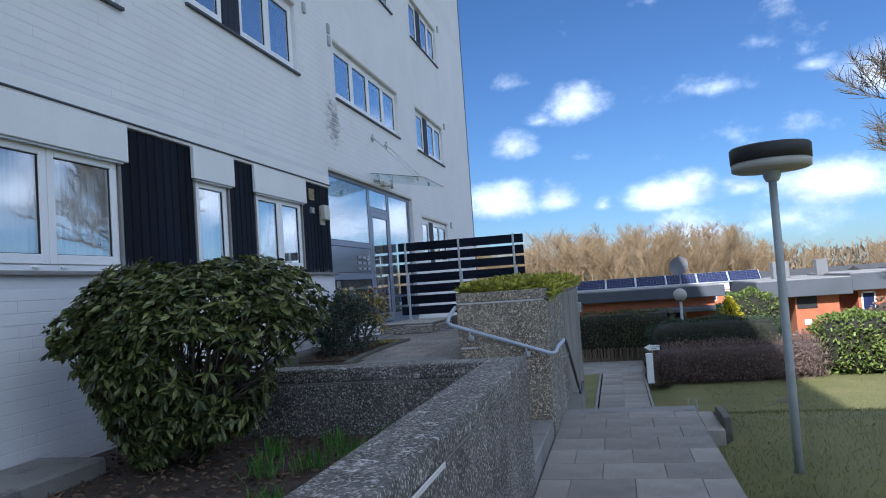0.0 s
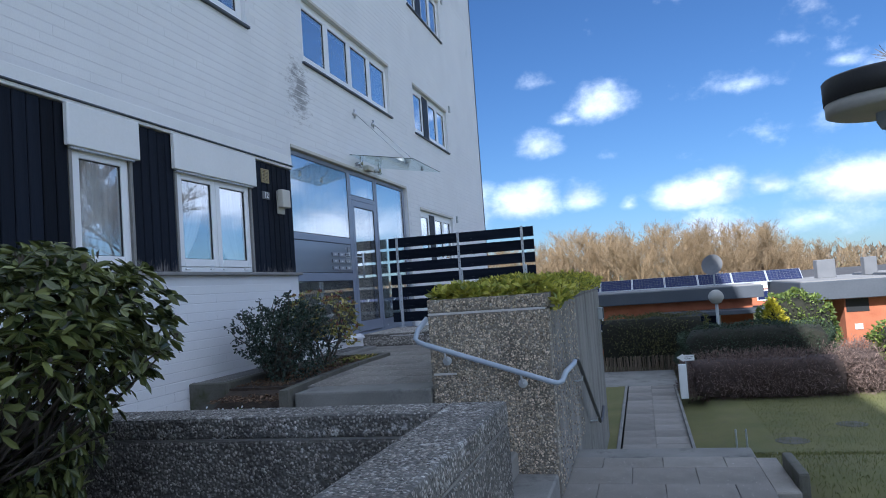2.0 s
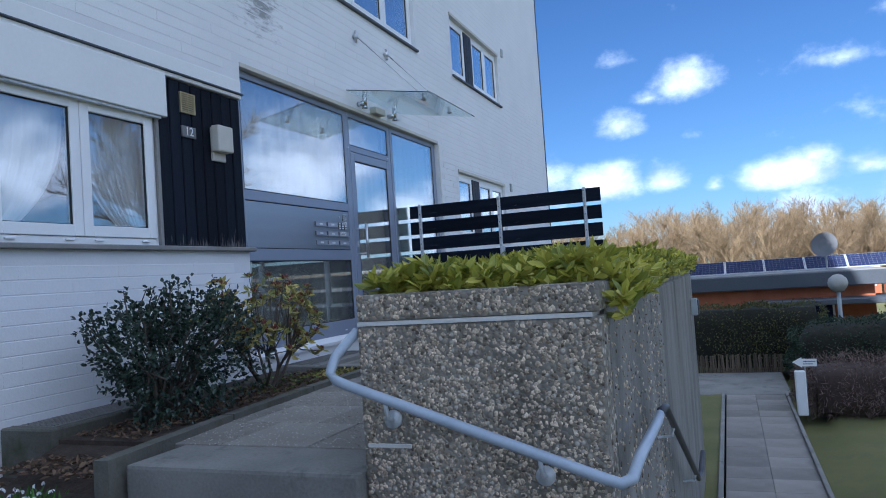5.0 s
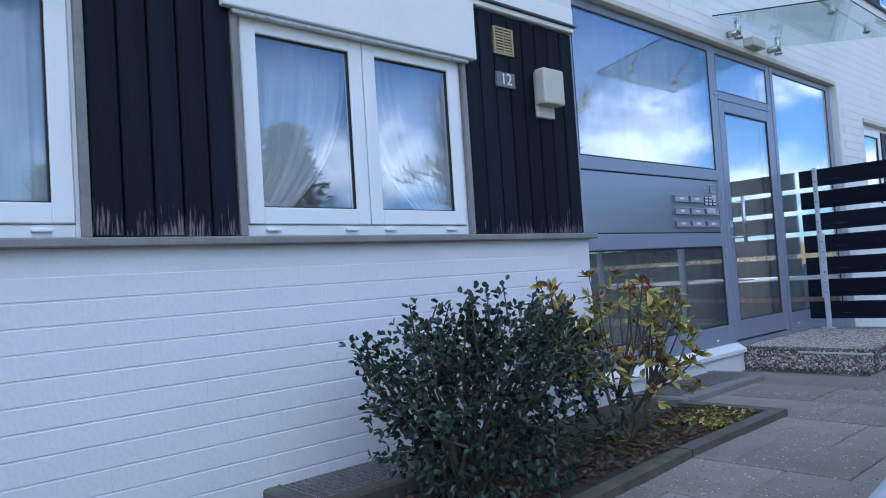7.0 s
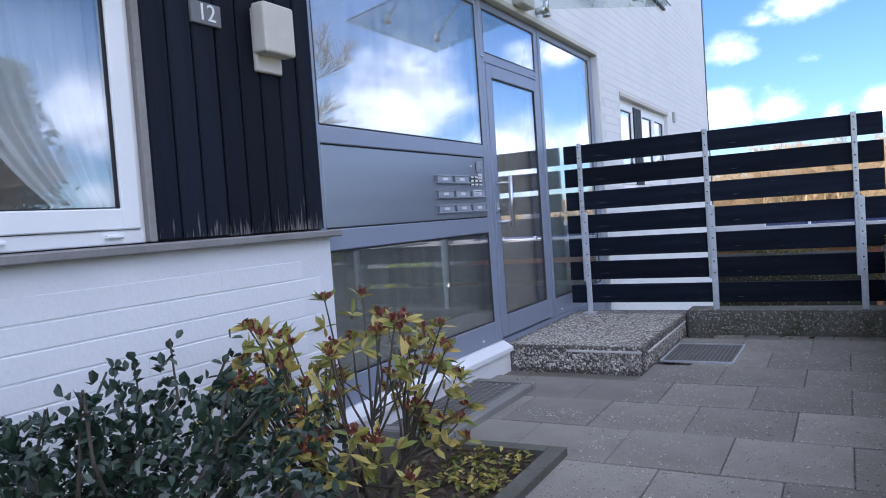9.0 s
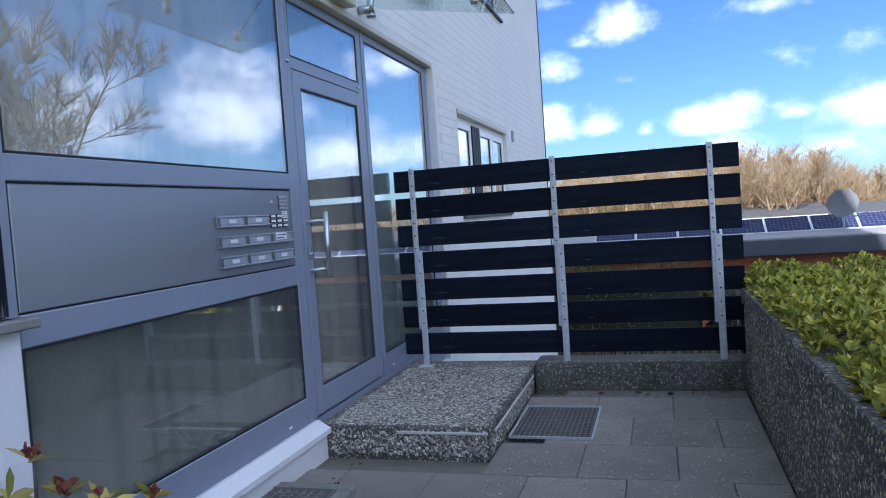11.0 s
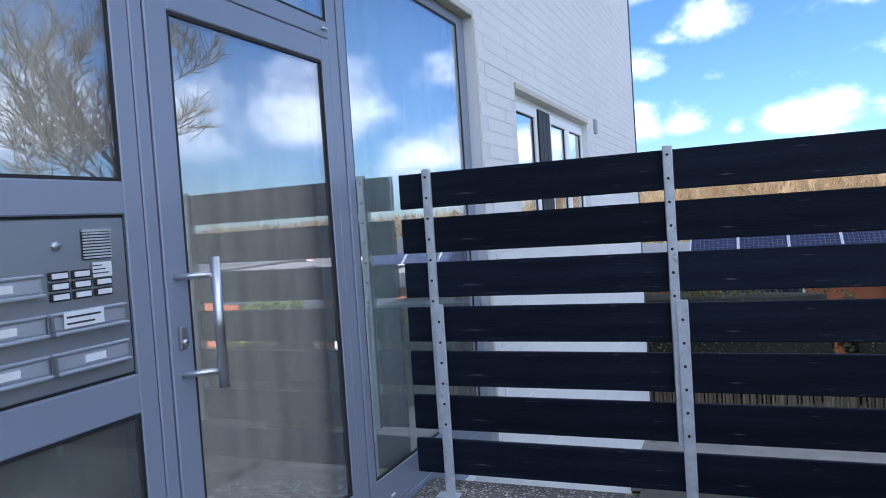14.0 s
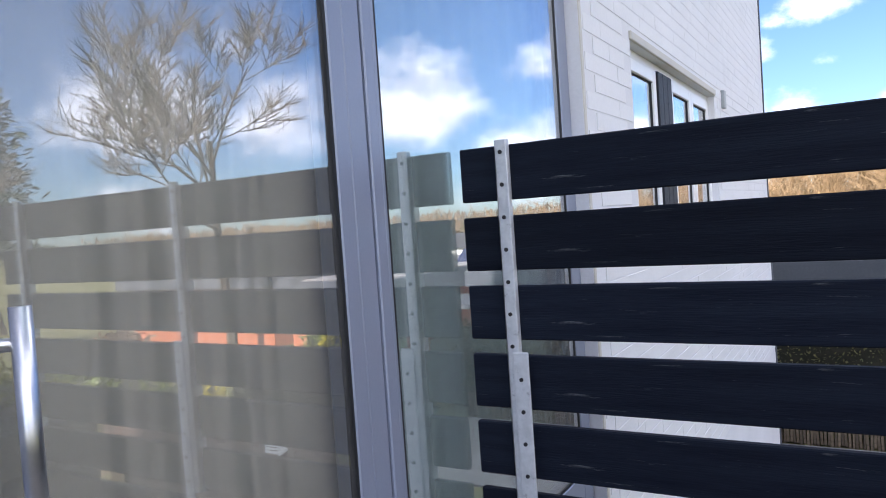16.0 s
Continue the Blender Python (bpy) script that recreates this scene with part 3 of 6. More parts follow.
lower_bed = solid("path_lower", boxes([(-0.52, 0.50, 11.0, 20.2, LOW - 0.2, LOW - 0.03)]), SLAB_JOINT, "narrow grey slab path between grass and planted strip", "path", kind="structure")
cross_bed = solid("path_cross", boxes([(-9, 0.62, 20.2, 23.0, LOW - 0.2, LOW - 0.004)]), CONCRETE, "grey paved cross path in front of the reed fence", "path", kind="structure")
side_bed = solid("path_side", boxes([(0.52, 1.75, 12.6, 13.35, LOW - 0.2, LOW + 0.02)], 0.01), CONCRETE, "short grey paved side strip in the lawn", "path", kind="structure")
solid("soil_strip", boxes([(-0.76, -0.54, 11.2, 20.1, LOW - 0.2, LOW + 0.02), (-3.0, -0.76, 14.7, 20.1, LOW - 0.2, LOW + 0.01)]), GRASS_GROUND, "rough grass strip beside the lower path", "soil", kind="structure")
solid("kerb", boxes([(-0.60, -0.54, 11.2, 20.15, LOW - 0.2, LOW + 0.05), (0.50, 0.55, 13.4, 20.1, LOW - 0.2, LOW + 0.045)], 0.008), CONCRETE, "thin grey concrete edging along the lower path", "kerb", kind="structure")
solid("kerb_stone", boxes([(0.98, 1.06, 8.10, 8.78, -0.3, 0.10)], 0.02, 2), MOSSY, "dark mossy concrete edge stone at the path's corner", "kerb", kind="structure")
solid("channel_slab", boxes([(0.80, 0.98, 8.0, 9.05, -0.3, -0.012)], 0.01), SLAB, "grey slab beside the edge stone", "slab", kind="structure")

# low walls of the lower bed
def walled(name, items, label, mat=AGG_DARK, top=None, cap=0.115):
    """A wall of exposed aggregate with a pale joint under its capping course."""
    x0, x1, y0, y1, z0, z1 = items
    root = solid(name, boxes([(x0, x1, y0, y1, z0, z1 - cap - 0.012)], 0.012), mat, label, "wall", kind="structure")
    part("joint", boxes([(x0 + 0.006, x1 - 0.006, y0 + 0.006, y1 - 0.006, z1 - cap - 0.012, z1 - cap)]), CONCRETE, root, "grey mortar joint")
    part("capping", boxes([(x0, x1, y0, y1, z1 - cap, z1)], 0.02, 2), top or mat, root, "weathered lichened capping")
    return root


BED_TOP = 1.05
walled("wall_low_path", (-1.05, -0.745, 2.05, 5.92, -0.3, BED_TOP), "low exposed-aggregate wall beside the path, lichened on top", AGG_DARK, LICHEN_TOP)
part("mortar_smear", boxes([(-1.056, -0.738, 2.042, 2.052, 0.915, 0.94), (-0.746, -0.738, 2.042, 2.95, 0.915, 0.94)], 0.003), MORTAR, bpy.data.objects["wall_low_path"], "pale smear of mortar")
walled("wall_low_cross", (-4.19, -1.053, 5.62, 5.92, -0.3, BED_TOP), "low exposed-aggregate wall across the planting bed", AGG_DARK, LICHEN_TOP)
solid("bed_soil_lower", boxes([(-4.19, -1.055, -3.0, 5.618, 0.1, 0.50)]), SOIL, "dark soil with leaf litter in the lower bed", "soil", kind="structure")
solid("wall_bed_front", boxes([(-1.05, -0.80, -14, 2.045, -0.3, 0.55)], 0.02), AGG_DARK, "lower exposed-aggregate edge of the bed", "wall", kind="structure")
solid("light_shaft_near", boxes([(-4.19, -3.62, 1.2, 4.55, 0.3, 0.62)], 0.02), CONCRETE, "grey concrete light shaft at the wall's foot", "light shaft", kind="structure")

# steps up to the landing
solid("step_up_lowest", boxes([(-3.0, -0.755, 5.925, 7.845, -0.3, 0.17)], 0.015), CONCRETE, "grey concrete step behind the low wall", "step", "steps up", "structure")
solid("step_up_second", boxes([(-3.0, -1.06, 5.925, 7.845, 0.171, 0.345)], 0.015), CONCRETE, "grey concrete step behind the low wall", "step", "steps up", "structure")
solid("step_up_third", boxes([(-3.0, -1.38, 5.925, 7.845, 0.346, 0.52)], 0.015), CONCRETE, "grey concrete step behind the low wall", "step", "steps up", "structure")
solid("step_up_fourth", boxes([(-3.0, -1.722, 5.925, 7.845, 0.521, 0.69)], 0.015), CONCRETE, "grey concrete step below the landing", "step", "steps up", "structure")
solid("step_up_top", boxes([(-2.93, -1.725, 7.80, 8.20, 0.40, LAND)], 0.018, 2), CONCRETE, "worn grey concrete top step of the landing", "step", "steps up", "structure")
landing = solid("landing", boxes([(-4.30, -1.725, 8.20, 14.1, 0.30, LAND - 0.03)]), SLAB_JOINT, "grey slab-paved landing before the entrance", "landing", kind="structure")

# ---------------------------------------------------------------- the block
solid("wall_facade", boxes(hole_boxes(-26, Y_END, -1.6, ROOF, -4.50, WALL - 0.0032, HOLES)), WHITE_JOINT, "white-painted brick front wall of the apartment block", "wall", kind="structure")
solid("wall_back", boxes([(-16.0, -15.7, -26, Y_END, -1.6, ROOF)]), WHITE_BRICK, "white rear wall of the apartment block", "wall", kind="structure")
solid("wall_end_far", boxes([(-15.7, -4.50, Y_END - 0.3, Y_END, -1.6, ROOF)]), WHITE_BRICK, "white end wall of the apartment block", "wall", kind="structure")
solid("wall_end_near", boxes([(-15.7, -4.50, -26, -25.7, -1.6, ROOF)]), WHITE_BRICK, "white end wall of the apartment block", "wall", kind="structure")
solid("roof", boxes([(-16.1, -4.10, -26.1, Y_END + 0.1, ROOF, ROOF + 0.3)]), ROOF_FELT, "flat roof of the apartment block", "roof", kind="structure")
for k, z in enumerate((0.95, 4.0, 6.7, 9.4, 12.1, 14.8)):
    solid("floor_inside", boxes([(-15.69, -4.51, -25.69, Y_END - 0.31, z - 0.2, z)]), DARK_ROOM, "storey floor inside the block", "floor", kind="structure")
solid("wall_inside", boxes([(-8.3, -8.2, -25.69, Y_END - 0.31, 0.96, 3.79), (-8.3, -8.2, -25.69, Y_END - 0.31, 4.01, 6.49), (-8.3, -8.2, -25.69, Y_END - 0.31, 6.71, 9.19)]), DARK_ROOM, "inner wall of the flats, coloured dark for unlit rooms", "wall", kind="structure")
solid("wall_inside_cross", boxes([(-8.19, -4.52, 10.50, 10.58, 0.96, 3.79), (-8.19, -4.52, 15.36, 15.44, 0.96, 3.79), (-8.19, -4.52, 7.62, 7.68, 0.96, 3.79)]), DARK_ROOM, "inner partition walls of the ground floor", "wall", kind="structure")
solid("lintel_band", boxes([(-4.23, WALL + 0.004, -1.5, 10.56, 3.302, 3.333), (-4.23, WALL + 0.003, -1.5, 10.56, 3.348, 3.465)], 0.004), WHITE_BAND, "smooth white lintel band over the strip windows", "lintel", kind="structure")
# drip edge whose dark colour also draws the band's shadow line
solid("flashing", boxes([(-4.23, WALL + 0.024, -1.5, 10.57, 3.334, 3.347)], 0.002), FASCIA, "thin drip edge coloured dark as the lintel band's shadow line", "trim", kind="structure")
solid("corner_strip", boxes([(-4.25, -4.185, Y_END + 0.001, Y_END + 0.05, -1.6, ROOF)], 0.006), FASCIA, "grey metal strip on the block's corner", "trim", kind="structure")
solid("sill_strip", boxes([(-4.25, -4.145, -1.5, 10.60, 1.950, 1.985)], 0.006), SILL_GREY, "grey metal sill running below the strip windows", "sill", kind="structure")


def casement(parent, y0, y1, z0, z1, x, rim_w=0.075, mat=WHITE_PVC, glass=GLASS, tabs=True):
    """One sash with its rim_w, gasket, pane and drain caps."""
    t = 0.055
    s = part("sash", boxes([(x - t, x, y0, y0 + rim_w, z0, z1), (x - t, x, y1 - rim_w, y1, z0, z1), (x - t, x, y0 + rim_w, y1 - rim_w, z1 - rim_w, z1),
                            (x - t, x, y0 + rim_w, y1 - rim_w, z0, z0 + rim_w)], 0.004), mat, parent)
    g = 0.006
    a, b, c, d = y0 + rim_w, y1 - rim_w, z0 + rim_w, z1 - rim_w
    part("gasket", boxes([(x - 0.032, x - 0.014, a, a + g, c, d), (x - 0.032, x - 0.014, b - g, b, c, d), (x - 0.032, x - 0.014, a, b, c, c + g), (x - 0.032, x - 0.014, a, b, d - g, d)]), RUBBER, s)
    p = part("pane", boxes([(x - 0.030, x - 0.022, a + 0.002, b - 0.002, c + 0.002, d - 0.002)]), glass, s)
    p.visible_shadow = False
    return s


def window(y0, y1, z0, z1, kinds, label, x=-4.245, name="window", board=True):
    w = thing(name, (x, (y0 + y1) / 2, z0), label, "window", kind="structure")
    f = 0.05
    part("window_frame", boxes([(x - 0.07, x - 0.012, y0, y0 + f, z0, z1), (x - 0.07, x - 0.012, y1 - f, y1, z0, z1), (x - 0.07, x - 0.012, y0 + f, y1 - f, z1 - f, z1), (x - 0.07, x - 0.012, y0 + f, y1 - f, z0, z0 + f)], 0.004), WHITE_PVC, w)
    if board:
        part("window_sill", boxes([(x - 0.07, WALL + 0.035, y0 - 0.03, y1 + 0.03, z0 - 0.035, z0 - 0.002)], 0.004), FASCIA, w, "dark metal sill")
        part("reveal", boxes([(x - 0.01, WALL + 0.012, y0 - 0.01, y1 + 0.01, z1 + 0.002, z1 + 0.05)], 0.004), BEIGE, w, "beige shutter box edge")
    n = sum(0.55 if k == "d" else 1 for k in kinds)
    u = (y1 - y0 - 2 * f) / n
    y = y0 + f
    for k in kinds:
        wd = u * (0.55 if k == "d" else 1)
        if k == "d":
            part("board", boxes([(x - 0.06, x + 0.012, y + 0.004 + i * (wd - 0.008) / 3, y + 0.002 + (i + 1) * (wd - 0.008) / 3, z0 + f, z1 - f) for i in range(3)], 0.004), BLACK_WOOD, w, "dark stained boarding")
        else:
            casement(w, y + 0.003, y + wd - 0.003, z0 + f + 0.003, z1 - f - 0.003, x)
        y += wd
    return w


for w in UPPER:
    window(*w, "white plastic window with blue sky mirrored in its panes")
window(*GROUND_RIGHT, "white plastic ground-floor window with a dark board beside it")


# strip windows of the ground floor, with their shutter boards
def strip_window(y0, y1, shares, label):
    x, z0, z1 = -4.232, 1.99, 3.02
    w = window(y0, y1, z0, z1, shares, label, x, board=False)
    part("side_rail", boxes([(x - 0.01, x + 0.02, y0 + 0.002, y0 + 0.035, z0, z1)], 0.003), SILL_GREY, w, "grey shutter rail")
    part("side_rail", boxes([(x - 0.01, x + 0.02, y1 - 0.035, y1 - 0.002, z0, z1)], 0.003), SILL_GREY, w, "grey shutter rail")
    n = len(shares)
    u = (y1 - y0 - 0.1) / n
    for i in range(n):
        for q in (0.18, 0.82):
            c = y0 + 0.05 + u * (i + q)
            part("drain_cap", boxes([(x - 0.013, x + 0.006, c - 0.035, c + 0.035, z0 + 0.022, z0 + 0.036)], 0.003), WHITE_PVC, w)
    b = thing("shutter_board", (WALL, (y0 + y1) / 2, 2.96), "white shutter box board above the window", "shutter box", "shutter boards")
    part("board", boxes([(-4.21, WALL + 0.03, y0 - 0.05, y1 + 0.05, 2.965, 3.298)], 0.006), WHITE_BAND, b)
    part("lower_rail", boxes([(-4.215, WALL + 0.012, y0, y1, 2.945, 2.9645)], 0.003), ZINC, b, "grey metal rail")
    for q in (0.12, 0.88):
        part("screw", boxes([(WALL + 0.012, WALL + 0.020, y0 + (y1 - y0) * q - 0.012, y0 + (y1 - y0) * q + 0.012, 2.945, 2.962)], 0.004), ZINC, b)


strip_window(3.10, 5.65, "111", "white three-sash plastic window with grey sky reflections")
strip_window(6.80, 7.54, "1", "single white plastic window with mirrored trees")
strip_window(8.13, 9.55, "11", "white two-sash plastic window with gathered net curtains")
strip_window(-1.45, 1.85, "111", "white three-sash plastic window")


def cladding(y0, y1, n):
    c = thing("wood_cladding", (-4.23, (y0 + y1) / 2, 1.99), "black-stained vertical wood cladding, bare and worn at its foot", "cladding", "cladding panels")
    part("backing", boxes([(-4.30, -4.245, y0, y1, 1.988, 3.295)]), BLACK_WOOD, c)
    w = (y1 - y0) / n
    me = mesh_data("plank", prism([(-4.2449, 0.003), (-4.2449, w - 0.003), (-4.226, w - 0.005), (-4.220, w - 0.012), (-4.220, 0.012), (-4.226, 0.005)], "z", 0, 1.296), WORN_PLANK)
    for i in range(n):
        piece("plank", me, c, (random.uniform(0, 0.003), y0 + i * w, 1.992 + random.uniform(0, 0.006)))
    return c


def worn_wood():
    """Black stain that has flaked off near the lower end of the boards."""
    m = material("worn_black_plank", (0.004, 0.006, 0.012), (0.012, 0.016, 0.026), 3, 0.68, 0, 0.4, 40, 0.15, 0.35, stretch=(6, 6, 0.35))
    N, L = m.node_tree.nodes, m.node_tree.links
    tc = N.new("ShaderNodeTexCoord")
    sep = N.new("ShaderNodeSeparateXYZ")
    L.new(tc.outputs["Object"], sep.inputs[0])
    mp = N.new("ShaderNodeMapping")
    mp.inputs["Scale"].default_value = (60, 60, 5)
    geo = N.new("ShaderNodeNewGeometry")
    L.new(geo.outputs["Position"], mp.inputs[0])
    n = N.new("ShaderNodeTexNoise")
    n.inputs["Scale"].default_value, n.inputs["Detail"].default_value = 1.6, 8
    L.new(mp.outputs[0], n.inputs["Vector"])
    r = N.new("ShaderNodeMapRange")
    r.inputs[1].default_value, r.inputs[2].default_value, r.inputs[3].default_value, r.inputs[4].default_value = 0.0, 0.22, 0.20, -0.15
    L.new(sep.outputs[2], r.inputs[0])
    a = N.new("ShaderNodeMath")
    a.operation = "ADD"
    L.new(r.outputs[0], a.inputs[0])
    L.new(n.outputs[0], a.inputs[1])
    patch = N.new("ShaderNodeTexNoise")
    patch.inputs["Scale"].default_value, patch.inputs["Detail"].default_value = 3.4, 3
    L.new(geo.outputs["Position"], patch.inputs["Vector"])
    pr = N.new("ShaderNodeMapRange")
    pr.inputs[1].default_value, pr.inputs[2].default_value, pr.inputs[3].default_value, pr.inputs[4].default_value = 0.35, 0.65, -0.14, 0.10
    L.new(patch.outputs[0], pr.inputs[0])
    worn = N.new("ShaderNodeMath")
    worn.operation = "ADD"
    L.new(a.outputs[0], worn.inputs[0])
    L.new(pr.outputs[0], worn.inputs[1])
    a = worn
    s = N.new("ShaderNodeMapRange")
    s.inputs[1].default_value, s.inputs[2].default_value = 0.64, 0.80
    L.new(a.outputs[0], s.inputs[0])
    p = N["Principled BSDF"]
    old = p.inputs["Base Color"].links[0].from_socket
    mx = N.new("ShaderNodeMix")
    mx.data_type = "RGBA"
    L.new(s.outputs[0], mx.inputs[0])
    L.new(old, mx.inputs[6])
    mx.inputs[7].default_value = (0.20, 0.185, 0.175, 1)
    L.new(mx.outputs[2], p.inputs["Base Color"])
    return m


WORN_PLANK = worn_wood()
cladding(5.65, 6.80, 9)
cladding(7.54, 8.13, 5)
cladding(9.55, 10.556, 8)
cladding(1.85, 3.10, 10)

# ---------------------------------------------------------------- entrance front
def entrance():
    e = thing("entrance_front", (GLASS_X, 12.98, 1.05), "blue-grey aluminium entrance front with large mirrored panes", "entrance", kind="structure")
    x0, x1 = GLASS_X - 0.06, GLASS_X + 0.012
    y0, y1, zb, zt = 10.565, 15.31, 1.06, 3.594
    A, B, C = (12.522, 12.642), (13.665, 13.812), (15.195, y1)

    def bar(name, a, b, c, d, mat=ALU, front=x1):
        return part(name, boxes([(x0, front, a, b, c, d)], 0.004), mat, e)
    bar("post", y0, y0 + 0.055, zb, zt)
    bar("post", A[0], A[0] + 0.066, zb, zt)
    bar("post", A[0] + 0.070, A[1], zb, zt)
    bar("post", B[0], B[0] + 0.075, zb, zt)
    bar("post", B[0] + 0.079, B[0] + 0.125, zb, zt, front=x1 + 0.006)
    bar("post", B[0] + 0.129, B[1], zb, zt)
    bar("post", C[0], C[1], zb, zt)
    for a, b in ((y0 + 0.055, A[0]), (A[1], B[0]), (B[1], C[0])):
        bar("top_rail", a, b, 3.535, zt)
    for a, b in ((y0 + 0.055, A[0]), (B[1], C[0])):
        bar("bottom_rail", a, b, zb, 1.215)
    bar("middle_rail", y0 + 0.055, A[0], 2.425, 2.515)
    bar("middle_rail", y0 + 0.055, A[0], 1.875, 1.985)
    bar("transom_rail", A[1], B[0], 3.135, 3.205)

    def pane(a, b, c, d, tint=DOOR_GLASS):
        g = 0.010
        part("gasket", boxes([(GLASS_X - 0.008, x1 - 0.004, a, a + g, c, d), (GLASS_X - 0.008, x1 - 0.004, b - g, b, c, d), (GLASS_X - 0.008, x1 - 0.004, a + g, b - g, c, c + g), (GLASS_X - 0.008, x1 - 0.004, a + g, b - g, d - g, d)]), RUBBER, e)
        p = part("pane", boxes([(GLASS_X - 0.006, GLASS_X + 0.004, a + 0.004, b - 0.004, c + 0.004, d - 0.004)]), tint, e)
        p.visible_shadow = False
    pane(y0 + 0.055, A[0], 2.515, 3.535)
    pane(y0 + 0.055, A[0], 1.215, 1.875, DARKER_GLASS)
    pane(A[1], B[0], 3.205, 3.535)
    pane(B[1], C[0], 1.215, 3.535)
    # door leaf
    ly0, ly1, lz0, lz1 = A[1] + 0.004, B[0] - 0.004, 1.075, 3.130
    leaf = part("door_leaf", boxes([(x0, x1 + 0.004, ly0, ly0 + 0.092, lz0, lz1), (x0, x1 + 0.004, ly1 - 0.06, ly1, lz0, lz1), (x0, x1 + 0.004, ly0 + 0.092, ly1 - 0.06, lz0, 1.235), (x0, x1 + 0.004, ly0 + 0.092, ly1 - 0.06, 3.032, lz1)], 0.004), ALU, e, "aluminium door leaf, closed")
    a, b, c, d, g = ly0 + 0.092, ly1 - 0.06, 1.235, 3.032, 0.010
    part("gasket", boxes([(GLASS_X - 0.008, x1, a, a + g, c, d), (GLASS_X - 0.008, x1, b - g, b, c, d), (GLASS_X - 0.008, x1, a + g, b - g, c, c + g), (GLASS_X - 0.008, x1, a + g, b - g, d - g, d)]), RUBBER, leaf)
    p = part("pane", boxes([(GLASS_X - 0.006, GLASS_X + 0.004, a + 0.004, b - 0.004, c + 0.004, d - 0.004)]), DOOR_GLASS, leaf)
    p.visible_shadow = False
    hy, hx = 12.756, GLASS_X + 0.105
    part("handle", joined(tube([(hx, hy, 1.895), (hx, hy, 2.288)], 0.015, 14), tube([(x1, ly0 + 0.036, 1.945), (hx, hy, 1.945)], 0.010, 10), tube([(x1, ly0 + 0.036, 2.236), (hx, hy, 2.236)], 0.010, 10)), STEEL, leaf, "brushed steel pull handle", True)
    part("lock_plate", boxes([(x1 + 0.004, x1 + 0.014, ly0 + 0.031, ly0 + 0.062, 2.020, 2.090)], 0.006, 2), STEEL, leaf, "steel lock plate")
    part("lock_cylinder", tube([(x1 + 0.012, ly0 + 0.046, 2.042), (x1 + 0.022, ly0 + 0.046, 2.042)], 0.009, 12), STEEL, leaf, "", True)
    for y, z in ((A[1] - 0.05, 3.17), (B[0] - 0.03, 3.17)):
        part("hinge_cap", boxes([(x1, x1 + 0.012, y - 0.02, y + 0.02, z - 0.006, z + 0.006)], 0.003), STEEL, e)
    for y in (10.95, 12.3, 13.95):
        part("drain_cap", boxes([(x1, x1 + 0.008, y - 0.018, y + 0.018, 1.10, 1.112)], 0.003), WHITE_PVC, e)
    # panel with the letter slots
    panel = part("letter_panel", boxes([(x0 + 0.005, x1 - 0.004, y0 + 0.063, A[0] - 0.008, 1.993, 2.417)], 0.003), ALU_PANEL, e, "brushed metal panel")
    part("panel_gap", boxes([(x0 + 0.005, x1 - 0.012, y0 + 0.055, A[0], 1.985, 2.425)]), RUBBER, e)
    px = x1 - 0.004

    def slot(a, z):
        b = a + 0.235
        f = part("letter_flap", boxes([(px, px + 0.006, a, b, z, z + 0.056), (px + 0.006, px + 0.010, a + 0.010, b - 0.008, z + 0.012, z + 0.046), (px + 0.006, px + 0.024, a + 0.004, b - 0.004, z + 0.001, z + 0.009), (px + 0.006, px + 0.015, a, b, z + 0.049, z + 0.056)], 0.002), FLAP, panel, "letter flap with a small name card")
        part("end_cap", boxes([(px + 0.0062, px + 0.020, a - 0.001, a + 0.006, z + 0.0092, z + 0.0488)], 0.001), HOUSE_GREY, f)
        return f
    for z, n in ((2.229, 2), (2.131, 3), (2.033, 3)):
        for i in range(n):
            slot(11.770 + i * 0.243, z)
    for z, n in ((2.229, 2), (2.131, 2), (2.033, 3)):
        for i in range(n):
            c = 11.770 + i * 0.243 + 0.125
            part("name_card", boxes([(px + 0.0102, px + 0.0125, c - 0.034, c + 0.030, z + 0.020 + random.uniform(-0.002, 0.002), z + 0.038)]), PAPER, panel, "white name card")
    part("name_card", boxes([(px + 0.0152, px + 0.017, 11.805 + 0.486, 11.925 + 0.486, 2.146, 2.186)]), PAPER, panel, "white notice strip")
    for k in range(2):
        part("print", boxes([(px + 0.0171, px + 0.0176, 11.812 + 0.486, 11.915 + 0.486 - 0.02 * k, 2.170 - 0.016 * k, 2.175 - 0.016 * k)]), INK, panel)
    # bell buttons, speaker and camera eye
    for r in range(3):
        for k in range(3):
            y, z = 12.268 + 0.066 * k, 2.214 + 0.026 * r
            if r == 2 and k == 2:
                part("name_card", boxes([(px + 0.003, px + 0.006, y - 0.002, y + 0.058, z - 0.003, z + 0.036)]), PAPER, panel, "white notice")
                for q in range(3):
                    part("print", boxes([(px + 0.0062, px + 0.0067, y - 0.004, y + 0.048 - 0.01 * q, z + 0.006 + 0.010 * q, z + 0.009 + 0.010 * q)]), INK, panel)
                continue
            bb = part("bell_button", boxes([(px, px + 0.006, y, y + 0.058, z, z + 0.021)], 0.002), RUBBER, panel)
            part("name_strip", boxes([(px + 0.006, px + 0.009, y + 0.007, y + 0.051, z + 0.004, z + 0.017)]), PAPER, bb)
    gr = part("speaker_grille", boxes([(px, px + 0.003, 12.372, 12.464, 2.310, 2.388)], 0.001), RUBBER, panel, "ribbed speaker grille")
